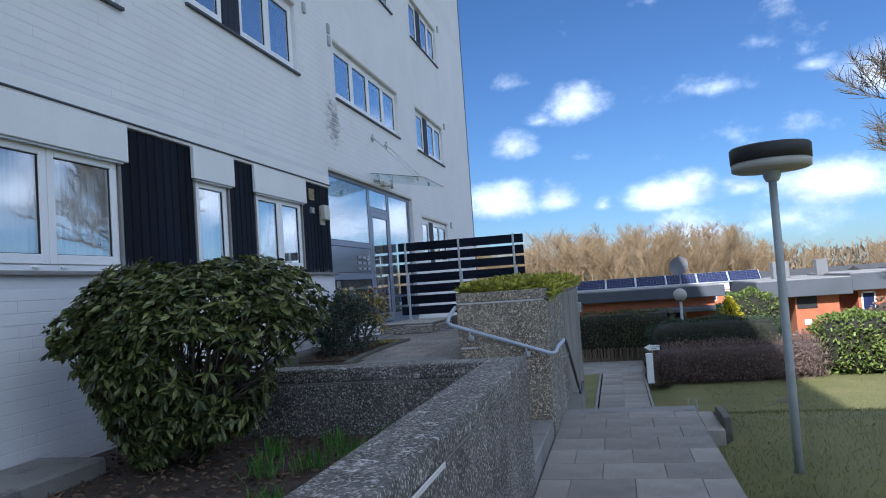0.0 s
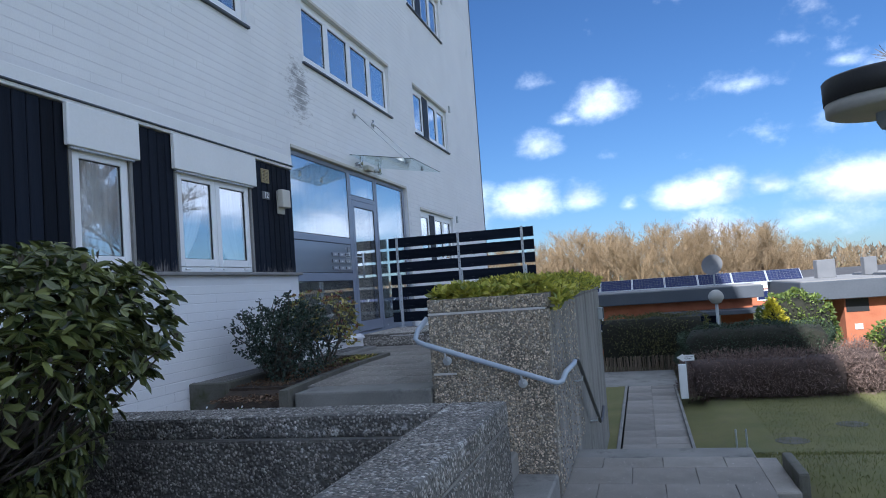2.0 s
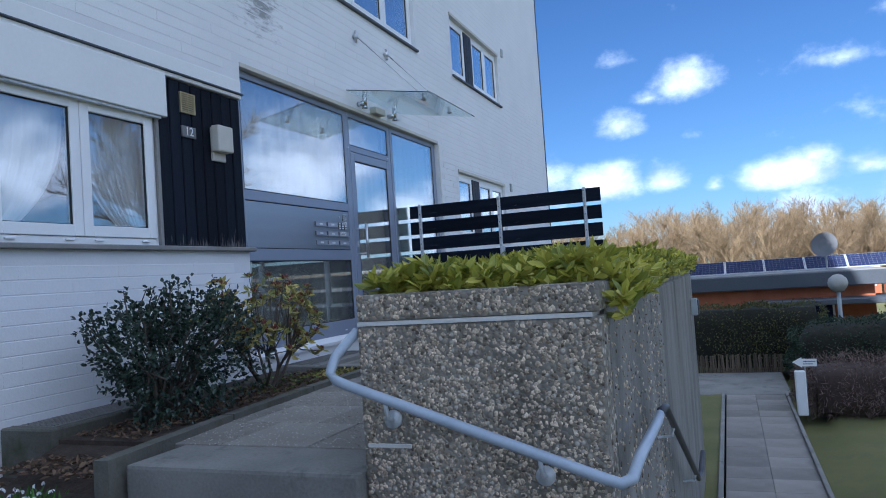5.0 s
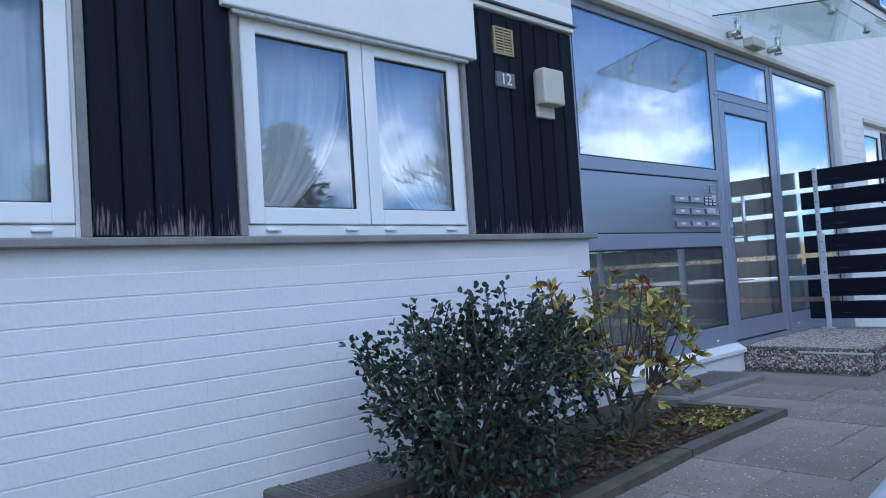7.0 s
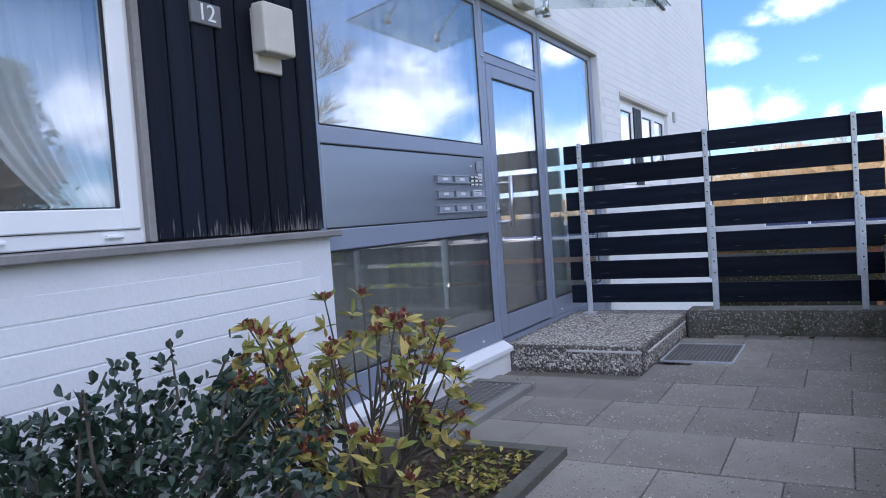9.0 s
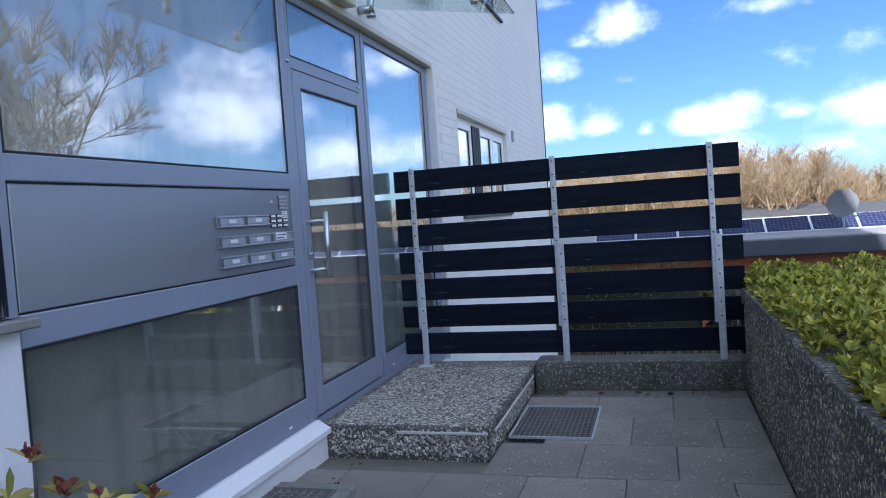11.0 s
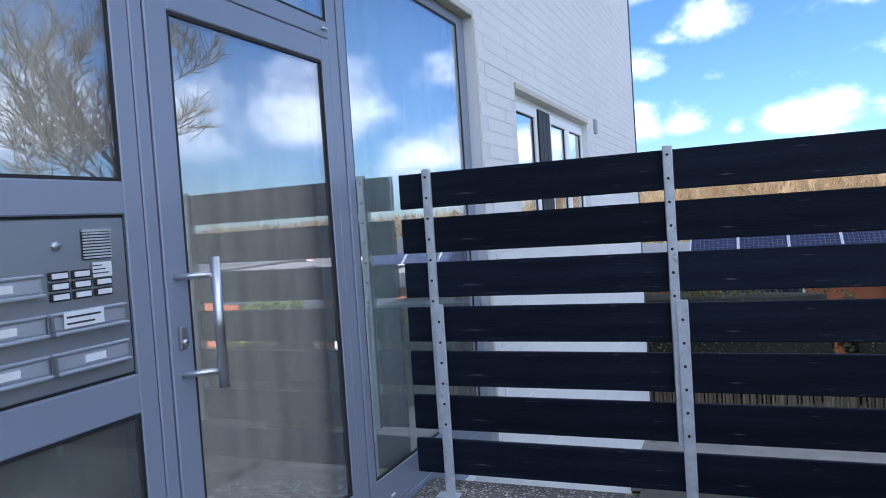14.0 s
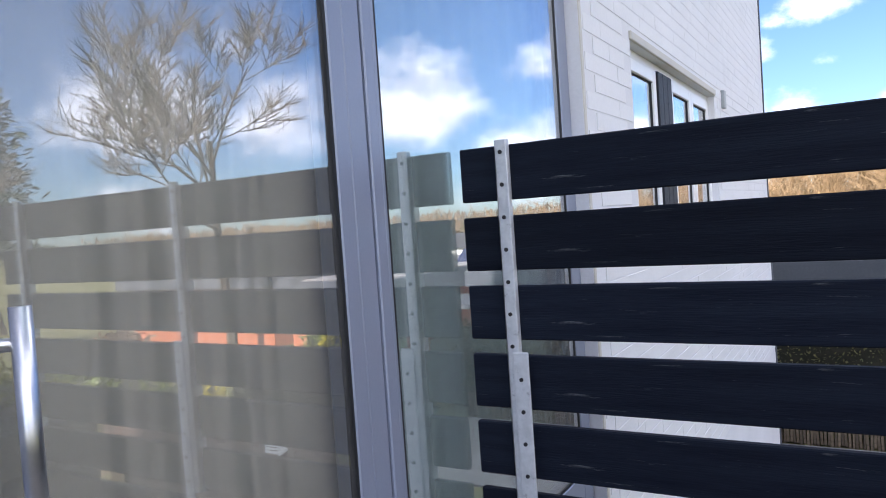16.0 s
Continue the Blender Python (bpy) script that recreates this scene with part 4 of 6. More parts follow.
    part("rib", boxes([(px + 0.003, px + 0.008, 12.375, 12.461, 2.313 + 0.0078 * i, 2.3175 + 0.0078 * i) for i in range(9)] + [(px + 0.003, px + 0.009, 12.372, 12.464, 2.382, 2.388)]), ZINC, gr, kind="stuff")
    part("camera_eye", lathe_x((px, 12.297, 2.350), 0.012, 0.008), STEEL, panel, "small round call button", True)


def lathe_x(c, r, h, sides=16):
    """A short round button that stands out along +x."""
    vs = []
    for rr, d in ((r, 0), (r, h * 0.7), (r * 0.75, h), (0.001, h)):
        vs += [(c[0] + d, c[1] + rr * math.cos(2 * math.pi * k / sides), c[2] + rr * math.sin(2 * math.pi * k / sides)) for k in range(sides)]
    fs = [(i * sides + k, i * sides + (k + 1) % sides, (i + 1) * sides + (k + 1) % sides, (i + 1) * sides + k) for i in range(3) for k in range(sides)]
    return vs, fs


FLAP = material("letter_flap", (0.36, 0.39, 0.46), (0.46, 0.49, 0.56), 3, 0.3, 0.4, 0.02)
PAPER = material("white_card", (0.70, 0.72, 0.74), (0.78, 0.80, 0.82), 30, 0.6, 0, 0.0)
INK = material("black_print", (0.02, 0.02, 0.03), (0.04, 0.04, 0.05), 30, 0.6, 0, 0.0)
entrance()
solid("entrance_plinth", prism([(-4.50, 0.80), (-4.50, 1.058), (-4.24, 1.058), (WALL + 0.03, 1.015), (WALL + 0.03, 0.985), (WALL, 0.985), (WALL, 0.80)], "y", 10.562, 12.615), WHITE_BRICK, "white painted plinth with a sloped sill under the entrance panes", "plinth", kind="structure")
solid("entrance_lintel", boxes([(-4.40, WALL + 0.006, 10.562, 15.32, 3.597, 3.640), (-4.255, WALL + 0.002, 15.317, 15.348, 1.06, 3.596)], 0.004), BEIGE, "beige sealing edge round the entrance front", "trim", kind="structure")

solid("threshold", boxes([(-4.50, GLASS_X + 0.016, 12.618, 15.31, 0.80, 1.058)], 0.003), ALU, "blue-grey aluminium threshold under the door", "threshold", kind="structure")
# curtains behind the panes
def curtain(name, y0, y1, z0, z1, x, mat, waves, depth, label, gather=0.0, side=1):
    n, m = waves * 8, 14
    vs, fs = [], []
    for j in range(m + 1):
        v = j / m
        for i in range(n + 1):
            u = i / n
            yy = u
            if gather:
                fall = min(1.0, max(0.0, (1.0 - v) / 0.86))
                keep = 0.97 - gather * fall ** 2.7 + 0.22 * gather * max(0.0, 0.14 - v) / 0.14
                yy = u * keep if side > 0 else 1 - (1 - u) * keep
            ph = 2 * math.pi * waves * (u + 0.013 * math.sin(23 * u) + 0.007 * math.sin(61 * u + 2))
            vs.append((x + depth * (math.sin(ph) + 0.35 * math.sin(2.7 * ph + 1)), y0 + (y1 - y0) * yy, z0 + (z1 - z0) * v))
    for j in range(m):
        for i in range(n):
            a = j * (n + 1) + i
            fs.append((a, a + 1, a + n + 2, a + n + 1))
    return solid(name, (vs, fs), mat, label, "curtain", smooth=True)


curtain("net_curtain", 8.10, 8.86, 2.0, 2.97, -4.375, CURTAIN, 11, 0.014, "white net curtain gathered to one side of the window", 0.46, 1)
curtain("net_curtain", 8.86, 9.58, 2.0, 2.97, -4.375, CURTAIN, 11, 0.014, "white net curtain gathered in the window", 0.50, -1)
curtain("net_curtain", 6.78, 7.57, 2.0, 2.97, -4.375, CURTAIN, 10, 0.014, "white net curtain behind the single window")
curtain("net_curtain", 3.1, 5.66, 2.0, 2.97, -4.375, CURTAIN, 30, 0.014, "white net curtain behind the wide window")
curtain("lobby_curtain", 10.60, 13.74, 1.08, 3.57, -4.395, LOBBY_CURTAIN, 17, 0.013, "long pale beige curtain behind the entrance panes")

curtain("side_curtain", 13.76, 15.26, 1.08, 3.57, -4.395, TEAL_CURTAIN, 9, 0.012, "pale teal curtain behind the pane beside the door")
tie = [(-4.335, 8.18 + 0.062 * i, 2.24 - 0.145 * math.sin(0.29 * i) - 0.008 * i) for i in range(7)]
solid("curtain_tie", tube(tie, [0.012] + [0.022] * 5 + [0.016], 8), CURTAIN, "white cloth tie-back round the gathered net curtain", "curtain tie", smooth=True)

# ---------------------------------------------------------------- entrance step, fence, planter
step = solid("entrance_step", boxes([(GLASS_X + 0.018, -3.21, 12.62, 14.40, 0.80, 1.03)], 0.015, 2), AGG_STEP, "exposed-aggregate entrance step before the door", "step", kind="structure")
part("edge_seam", boxes([(-3.75, -3.218, 12.612, 12.62, 0.985, 1.0), (-3.212, -3.202, 12.75, 14.1, 0.965, 0.98)], 0.002), MORTAR, step, "pale patch of mortar")
solid("fence_plinth", boxes([(-3.20, -1.60, 14.12, 14.42, 0.3, 1.065)], 0.02, 2), MOSSY, "mossy concrete plinth under the slatted fence", "plinth", kind="structure")


def slat_fence():
    f = thing("slat_fence", (-2.97, 14.21, 1.07), "black-stained horizontal board fence on galvanised posts", "fence")
    y = 14.21
    joints = [(-4.245, -2.985), (-2.975, -1.69)]
    for i in range(7):
        zt = 2.585 - 0.2155 * i
        for a, b in joints:
            me = mesh_data("slat", boxes([(a, b, -0.013, 0.013, 0, 0.168)], 0.004), BLACK_SLAT)
            piece("slat", me, f, pose(0, y + 0.016 + random.uniform(-0.002, 0.002), zt - 0.168, random.uniform(-0.6, 0.6), 0, 0))
    for x in (-4.09, -2.985, -1.885):
        p = part("post", boxes([(x - 0.020, x + 0.020, y - 0.026, y - 0.001, 1.33, 2.60), (x - 0.020, x - 0.013, y - 0.026, y + 0.03, 1.33, 2.58)], 0.003), ZINC, f, "galvanised angle post")
        part("foot_bar", boxes([(x + 0.003, x + 0.052, y - 0.038, y - 0.027, 1.045, 1.955)], 0.003), ZINC, p, "drilled flat bar")
        part("foot_plate", boxes([(x - 0.03, x + 0.08, y - 0.09, y - 0.02, 1.033, 1.046)], 0.003), ZINC, p)
        for k in range(13):
            z = 1.38 + 0.0985 * k
            part("bolt", tube([(x if z > 1.955 else x + 0.028, y - 0.030 if z > 1.955 else y - 0.042, z), (x if z > 1.955 else x + 0.028, y - 0.024 if z > 1.955 else y - 0.036, z)], 0.0065, 8), RUBBER, p)


slat_fence()

PL = (-1.722, -0.74, 7.85, 14.62, 1.565)
pl_x0, pl_x1, pl_y0, pl_y1, pl_z = PL
T = 0.16
planter = thing("planter", (-1.23, 11.2, -0.2), "tall exposed-aggregate planter box with a pale joint under its rim", "planter")
part("front_wall", boxes([(pl_x0, pl_x1, pl_y0, pl_y0 + T, -0.2, 1.440)], 0.014, 2), AGG, planter)
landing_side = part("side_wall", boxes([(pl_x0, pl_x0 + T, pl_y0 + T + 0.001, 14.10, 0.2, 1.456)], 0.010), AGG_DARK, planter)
part("side_wall", boxes([(pl_x1 - T, pl_x1, pl_y0 + T + 0.001, pl_y1, -1.4, 1.456)], 0.014), STREAKED, planter, "smooth streaked concrete side")
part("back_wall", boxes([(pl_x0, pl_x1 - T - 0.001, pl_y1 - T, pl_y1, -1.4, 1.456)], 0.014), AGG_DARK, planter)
part("rim", boxes([(pl_x0, pl_x1, pl_y0, pl_y0 + T, 1.457, pl_z)], 0.016, 2), AGG, planter)
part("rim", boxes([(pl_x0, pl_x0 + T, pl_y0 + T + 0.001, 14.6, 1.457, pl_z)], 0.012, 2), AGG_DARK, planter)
part("rim", boxes([(pl_x1 - T, pl_x1, pl_y0 + T + 0.001, pl_y1, 1.457, pl_z)], 0.016, 2), STREAKED, planter)
part("joint", boxes([(pl_x0 + 0.004, pl_x1 - 0.03, pl_y0 - 0.004, pl_y0 + T, 1.4402, 1.4566)]), MORTAR, planter, "pale mortar joint")
part("mortar_smear", boxes([(pl_x0 + 0.02, pl_x0 + 0.21, pl_y0 - 0.003, pl_y0 + 0.02, 0.955, 0.972)], 0.002), MORTAR, planter, "short pale smear of mortar")
part("soil", boxes([(pl_x0 + T, pl_x1 - T, pl_y0 + T, pl_y1 - T, 1.2, 1.52)]), SOIL, planter)

# handrails
def handrail():
    y = pl_y0 - 0.075
    r = thing("handrail", (-1.2, y, 0.9), "grey painted round handrail sloping along the planter front", "handrail")
    pts = [(-1.735, y + 0.10, 1.42), (-1.795, y + 0.02, 1.33), (-1.815, y, 1.265), (-1.79, y, 1.235), (-1.74, y, 1.215), (-0.75, y, 0.885), (-0.70, y, 0.872), (-0.665, y + 0.02, 0.885), (-0.645, y + 0.10, 0.94), (-0.64, 8.55, 0.93), (-0.64, 8.62, 0.94)]
    part("rail", tube(pts, 0.021, 12), RAIL_PAINT, r, "", True)
    for x, z in ((-1.58, 1.10), (-0.98, 0.90)):
        b = part("bracket", joined(tube([(x, pl_y0 - 0.004, z - 0.03), (x, y + 0.02, z - 0.02), (x, y, z + 0.05)], 0.009, 8), tube([(x, pl_y0 - 0.016, z - 0.03), (x, pl_y0 + 0.001, z - 0.03)], 0.036, 16)), ZINC, r, "round wall bracket", True)
    s = thing("handrail", (-0.66, 10.8, 0.0), "grey handrail going down the outer steps on the planter side", "handrail")
    part("rail", tube([(-0.645, 8.75, 0.93), (-0.645, 9.0, 0.90), (-0.645, 11.3, -0.10), (-0.64, 11.55, -0.12), (-0.62, 11.75, 0.0)], 0.02, 10), RAIL_DARK, s, "", True)
    for yy in (9.4, 11.0):
        zz = 0.90 - (yy - 9.0) * 0.435
        part("bracket", tube([(pl_x1, yy, zz - 0.07), (-0.66, yy, zz - 0.06), (-0.645, yy, zz)], 0.008, 8), ZINC, s)


RAIL_DARK = material("dark_painted_rail", (0.05, 0.055, 0.065), (0.09, 0.095, 0.11), 8, 0.4, 0.2, 0.05)
handrail()

# canopy
def canopy():
    c = thing("glass_canopy", (WALL, 13.2, 3.7), "clear glass door canopy hung on two steel rods", "canopy")
    pts = [(WALL + 0.02, 3.795), (-3.16, 3.615), (-3.16, 3.629), (WALL + 0.02, 3.809)]
    p = part("glass_sheet", prism(pts, "y", 12.50, 13.98), CANOPY_GLASS, c)
    p.visible_shadow = False
    part("glass_edge", joined(tube([(WALL + 0.02, 12.497, 3.802), (-3.16, 12.497, 3.622)], 0.005, 6), tube([(-3.158, 12.497, 3.622), (-3.158, 13.983, 3.622)], 0.004, 6)), EDGE, c, "dark green glass edge")
    for y in (12.80, 13.62):
        rod = part("rod", tube([(WALL + 0.04, y, 4.50), (-3.36, y, 3.665)], 0.006, 8), STEEL, c, "thin steel rod", True)
        part("wall_fixing", joined(tube([(WALL, y, 4.50), (WALL + 0.05, y, 4.50)], 0.030, 14), tube([(WALL + 0.03, y, 4.43), (WALL + 0.03, y, 4.57)], 0.016, 10)), STEEL, rod, "", True)
        part("clamp", joined(tube([(-3.36, y, 3.62), (-3.36, y, 3.70)], 0.022, 12), tube([(-3.36, y, 3.632), (-3.36, y, 3.64)], 0.032, 12)), STEEL, rod, "", True)
        part("wall_clamp", joined(tube([(WALL, y, 3.70), (WALL + 0.09, y, 3.70)], 0.030, 14), tube([(WALL + 0.09, y, 3.66), (WALL + 0.09, y, 3.80)], 0.026, 14), tube([(WALL + 0.09, y, 3.64), (WALL + 0.09, y, 3.66)], 0.036, 14)), STEEL, c, "polished steel clamp", True)
    part("sensor_box", boxes([(WALL, WALL + 0.09, 13.10, 13.36, 3.645, 3.725)], 0.008), BEIGE, c, "grey sensor lamp")


EDGE = material("glass_edge", (0.01, 0.025, 0.022), (0.02, 0.04, 0.036), 5, 0.2)
canopy()

# house number, vent, intercom box, wall vents
num = thing("house_number", (-4.21, 9.87, 2.90), "grey metal house number plate reading 12", "sign")
part("plate", boxes([(-4.222, -4.205, 9.795, 9.955, 2.855, 2.945)], 0.003), HOUSE_GREY, num)
fc = bpy.data.curves.new("numeral", "FONT")
fc.body, fc.size, fc.extrude, fc.align_x, fc.align_y = "12", 0.098, 0.0015, "CENTER", "CENTER"
txt = new("numeral_curve", fc)
txt.matrix_world = pose(-4.203, 9.875, 2.900, 90, 0, 90)
bpy.context.view_layer.update()
tm = bpy.data.meshes.new_from_object(txt.evaluated_get(bpy.context.evaluated_depsgraph_get()))
tm.transform(txt.matrix_world)
bpy.data.objects.remove(txt)
tm.materials.clear()
tm.materials.append(PAPER)
part("numeral", tm, PAPER, num, "white numerals")
vent = thing("wall_vent", (-4.21, 9.88, 3.17), "small brass-coloured louvre vent in the dark cladding", "vent")
part("frame", boxes([(-4.224, -4.207, 9.795, 9.810, 3.05, 3.215), (-4.224, -4.207, 9.950, 9.965, 3.05, 3.215), (-4.224, -4.207, 9.81, 9.95, 3.05, 3.062), (-4.224, -4.207, 9.81, 9.95, 3.203, 3.215), (-4.224, -4.209, 9.876, 9.884, 3.062, 3.203)], 0.001), BRASS, vent)
part("backing", boxes([(-4.2238, -4.219, 9.81, 9.95, 3.062, 3.203)]), RUBBER, vent)
vsl = mesh_data("louvre", boxes([(-4.221, -4.210, 9.811, 9.949, 0, 0.009)]), BRASS)
for i in range(8):
    piece("louvre", vsl, vent, (0, 0, 3.067 + i * 0.0172))
box = thing("outdoor_box", (-4.2, 10.25, 2.8), "beige plastic outdoor junction box on the cladding", "junction box")
part("base", boxes([(-4.222, -4.195, 10.14, 10.305, 2.705, 2.985)], 0.006), BEIGE, box)
part("cover", boxes([(-4.194, -4.115, 10.118, 10.315, 2.775, 2.995)], 0.016, 3), BEIGE, box)
for y, z in ((9.90, 5.86), (19.10, 5.90), (19.10, 8.6), (9.9, 8.55), (19.10, 3.2), (10.85, 5.86), (10.85, 5.66)):
    solid("wall_vent", boxes([(WALL - 0.02, WALL + 0.03, y, y + 0.09, z, z + 0.16)], 0.006), POLE_GREY, "small grey vent hood on the painted wall", "vent", "wall vents")

# light shafts with gratings
def light_shaft(y0, y1, top, x1, rough_label):
    s = thing("light_shaft", ((WALL + x1) / 2, (y0 + y1) / 2, 0.5), rough_label, "light shaft")
    t = 0.075
    for q in ((WALL + 0.002, x1, y0, y0 + t, 0.45, top), (WALL + 0.002, x1, y1 - t, y1, 0.45, top), (x1 - t, x1, y0 + t + 0.001, y1 - t - 0.001, 0.45, top)):
        part("kerb", boxes([q], 0.010), MOSSY if y0 < 9 else CONCRETE, s)
    # black floor stands in for the shade down in the shaft
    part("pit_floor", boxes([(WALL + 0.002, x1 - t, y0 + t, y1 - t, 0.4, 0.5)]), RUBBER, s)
    n = int((y1 - y0 - 2 * t) / 0.033)
    bars = [(WALL + 0.006, x1 - t, y0 + t + 0.033 * i, y0 + t + 0.033 * i + 0.004, top - 0.030, top - 0.004) for i in range(n)]
    bars += [(WALL + 0.006 + 0.045 * i, WALL + 0.010 + 0.045 * i, y0 + t, y1 - t, top - 0.022, top - 0.006) for i in range(int((x1 - t - WALL) / 0.045))]
    bars += [(WALL + 0.004, x1 - t, y0 + t - 0.001, y0 + t + 0.006, top - 0.035, top + 0.002), (WALL + 0.004, x1 - t, y1 - t - 0.006, y1 - t + 0.001, top - 0.035, top + 0.002), (x1 - t - 0.006, x1 - t, y0 + t, y1 - t, top - 0.035, top + 0.002)]
    part("grating", boxes(bars), SILL_GREY, s, "galvanised grating", kind="stuff")


light_shaft(8.15, 9.60, 0.93, -3.79, "concrete light shaft with a metal grating under the window")
light_shaft(10.845, 12.05, 0.905, -3.77, "concrete light shaft with a metal grating by the entrance")
mat_g = thing("boot_scraper", (-2.94, 13.3, 0.85), "galvanised boot-scraper grating set into the paving", "grating")
# thin black plate on top of the slabs imitates a shaded pit
part("pit", boxes([(-3.17, -2.69, 12.97, 13.63, 0.8622, 0.8645)]), RUBBER, mat_g, "flat black plate coloured as a pit's shade")
gb = [(-3.155 + 0.03 * i, -3.151 + 0.03 * i, 12.98, 13.62, 0.8646, 0.872) for i in range(16)] + [(-3.165, -2.695, 12.985 + 0.032 * i, 12.989 + 0.032 * i, 0.8646, 0.870) for i in range(20)]
part("bar_mesh", boxes(gb), SILL_GREY, mat_g, kind="stuff")
part("frame", boxes([(-3.18, -2.68, 12.96, 12.972, 0.860, 0.874), (-3.18, -2.68, 13.628, 13.64, 0.860, 0.874), (-3.18, -3.168, 12.972, 13.628, 0.860, 0.874), (-2.692, -2.68, 12.972, 13.628, 0.860, 0.874)]), ZINC, mat_g)

# upper planting bed
solid("bed_soil_front", boxes([(WALL + 0.004, -3.002, 5.925, 8.185, 0.2, 0.66)]), SOIL, "dark soil with snowdrops before the light shaft", "soil", kind="structure")
solid("bed_soil_slope", prism([(7.55, 0.655), (7.85, 0.70), (8.10, 0.82), (8.30, 0.872), (8.30, 0.30), (7.55, 0.30)], "x", -3.785, -3.035), SOIL, "dark sloping soil beside the light shaft", "soil", kind="structure")
solid("bed_soil_upper", prism([(WALL + 0.004, 8.19), (-3.05, 8.19), (-3.10, 8.75), (-3.17, 9.75), (-3.19, 10.80), (WALL + 0.004, 10.80)], "z", 0.2, 0.868), SOIL, "dark soil of the bed along the wall", "soil", kind="structure")
solid("bed_kerb", joined(*[(lambda a, b: (lambda d, n: ([Vector((a[0], a[1], 0.5)) - n, Vector((a[0], a[1], 0.5)) + n, Vector((b[0], b[1], 0.5)) + n, Vector((b[0], b[1], 0.5)) - n, Vector((a[0], a[1], 0.897)) - n, Vector((a[0], a[1], 0.897)) + n, Vector((b[0], b[1], 0.897)) + n, Vector((b[0], b[1], 0.897)) - n], [(0, 1, 5, 4), (1, 2, 6, 5), (2, 3, 7, 6), (3, 0, 4, 7), (4, 5, 6, 7), (3, 2, 1, 0)]))(Vector((b[0] - a[0], b[1] - a[1], 0)), Vector((b[1] - a[1], a[0] - b[0], 0)).normalized() * 0.04))(p, q) for p, q in (((-2.99, 7.72), (-3.10, 8.75)), ((-3.102, 8.765), (-3.17, 9.75)), ((-3.171, 9.765), (-3.185, 10.86)), ((-3.23, 10.82), (-3.765, 10.80)))]), MOSSY, "dark concrete edging stones round the bed", "kerb", kind="structure")

# ---------------------------------------------------------------- plants close by
def shell_points(n, centre, radii, seed, inner=0.55, lump=0.25, low=-1.0):
    """Points in the outer layer of an uneven crown, with their outward directions."""
    rng = np.random.default_rng(seed)
    d = rng.normal(size=(int(n * 1.5), 3))
    d /= np.linalg.norm(d, axis=1, keepdims=True)
    d = d[d[:, 2] > low][:n]
    k = [rng.normal(size=3) * 2.2 for _ in range(5)]
    bump = 1 + lump * sum(np.sin(d @ q + i * 1.7) for i, q in enumerate(k)) / 2.2
    r = (inner + (1 - inner) * rng.random(len(d)) ** 0.45) * bump
    return np.array(centre) + d * r[:, None] * np.array(radii), d


def stems(base, tips, radius, seed, wander=0.08, steps=5, sides=5):
    rng = random.Random(seed)
    out = []
    for tip in tips:
        b = Vector(base) + Vector((rng.uniform(-0.06, 0.06), rng.uniform(-0.06, 0.06), 0))
        t = Vector(tip)
        pts = []
        for i in range(steps + 1):
            u = i / steps
            p = b.lerp(t, u)
            p.z = b.z + (t.z - b.z) * u ** 0.85
            if 0 < i < steps:
                p += Vector((rng.uniform(-1, 1), rng.uniform(-1, 1), rng.uniform(-0.5, 0.5))) * wander
            pts.append(p)
        out.append(tube(pts, [radius * (1 - 0.75 * i / steps) for i in range(steps + 1)], sides))
    return joined(*out)


def rosettes(points, outward, leaf, width, per, seed, tilt=0.35):
    """Whorls of leaves at the shoot ends."""
    rng = np.random.default_rng(seed)
    o = outward / (np.linalg.norm(outward, axis=1, keepdims=True) + 1e-6)
    c = np.repeat(points, per, axis=0)
    axis = np.repeat(o, per, axis=0) + 0.35 * np.array([0, 0, 1])
    r = rng.normal(size=c.shape)
    r -= axis * (np.sum(r * axis, axis=1, keepdims=True) / np.sum(axis * axis, axis=1, keepdims=True))
    r /= np.linalg.norm(r, axis=1, keepdims=True) + 1e-6
    return leaves(c, r + tilt * axis, leaf, width, seed + 1, 0.18, 0.18, 0.3)


def branched(base, tips, boughs, thick, seed, share=0.55, wander=0.04):
    """A few thick boughs from the foot, each forking to the shoots nearest to it."""
    r = random.Random(seed)
    b = Vector(base)
    ordered = sorted(tips, key=lambda t: math.atan2(t[1] - b.y, t[0] - b.x))
    n = math.ceil(len(ordered) / boughs)
    out = []
    for i in range(0, len(ordered), n):
        some = [Vector(t) for t in ordered[i:i + n]]
        fork = b.lerp(sum(some, Vector()) / len(some), share) + Vector((r.uniform(-1, 1), r.uniform(-1, 1), r.uniform(-0.4, 0.4))) * wander
        foot = b + Vector((r.uniform(-0.05, 0.05), r.uniform(-0.05, 0.05), 0))
        mid = foot.lerp(fork, 0.5) + Vector((r.uniform(-1, 1), r.uniform(-1, 1), 0.4)) * wander
        out.append(tube([foot, mid, fork], [thick, thick * 0.8, thick * 0.6], 6))
        for t in some:
            start = foot.lerp(fork, r.uniform(0.72, 1.0)) if r.random() < 0.5 else fork
            bend = start.lerp(t, 0.5) + Vector((r.uniform(-1, 1), r.uniform(-1, 1), r.uniform(-0.6, 0.2))) * wander
            out.append(tube([start, bend, t], [thick * 0.42, thick * 0.34, thick * 0.22], 5))
    return joined(*out)


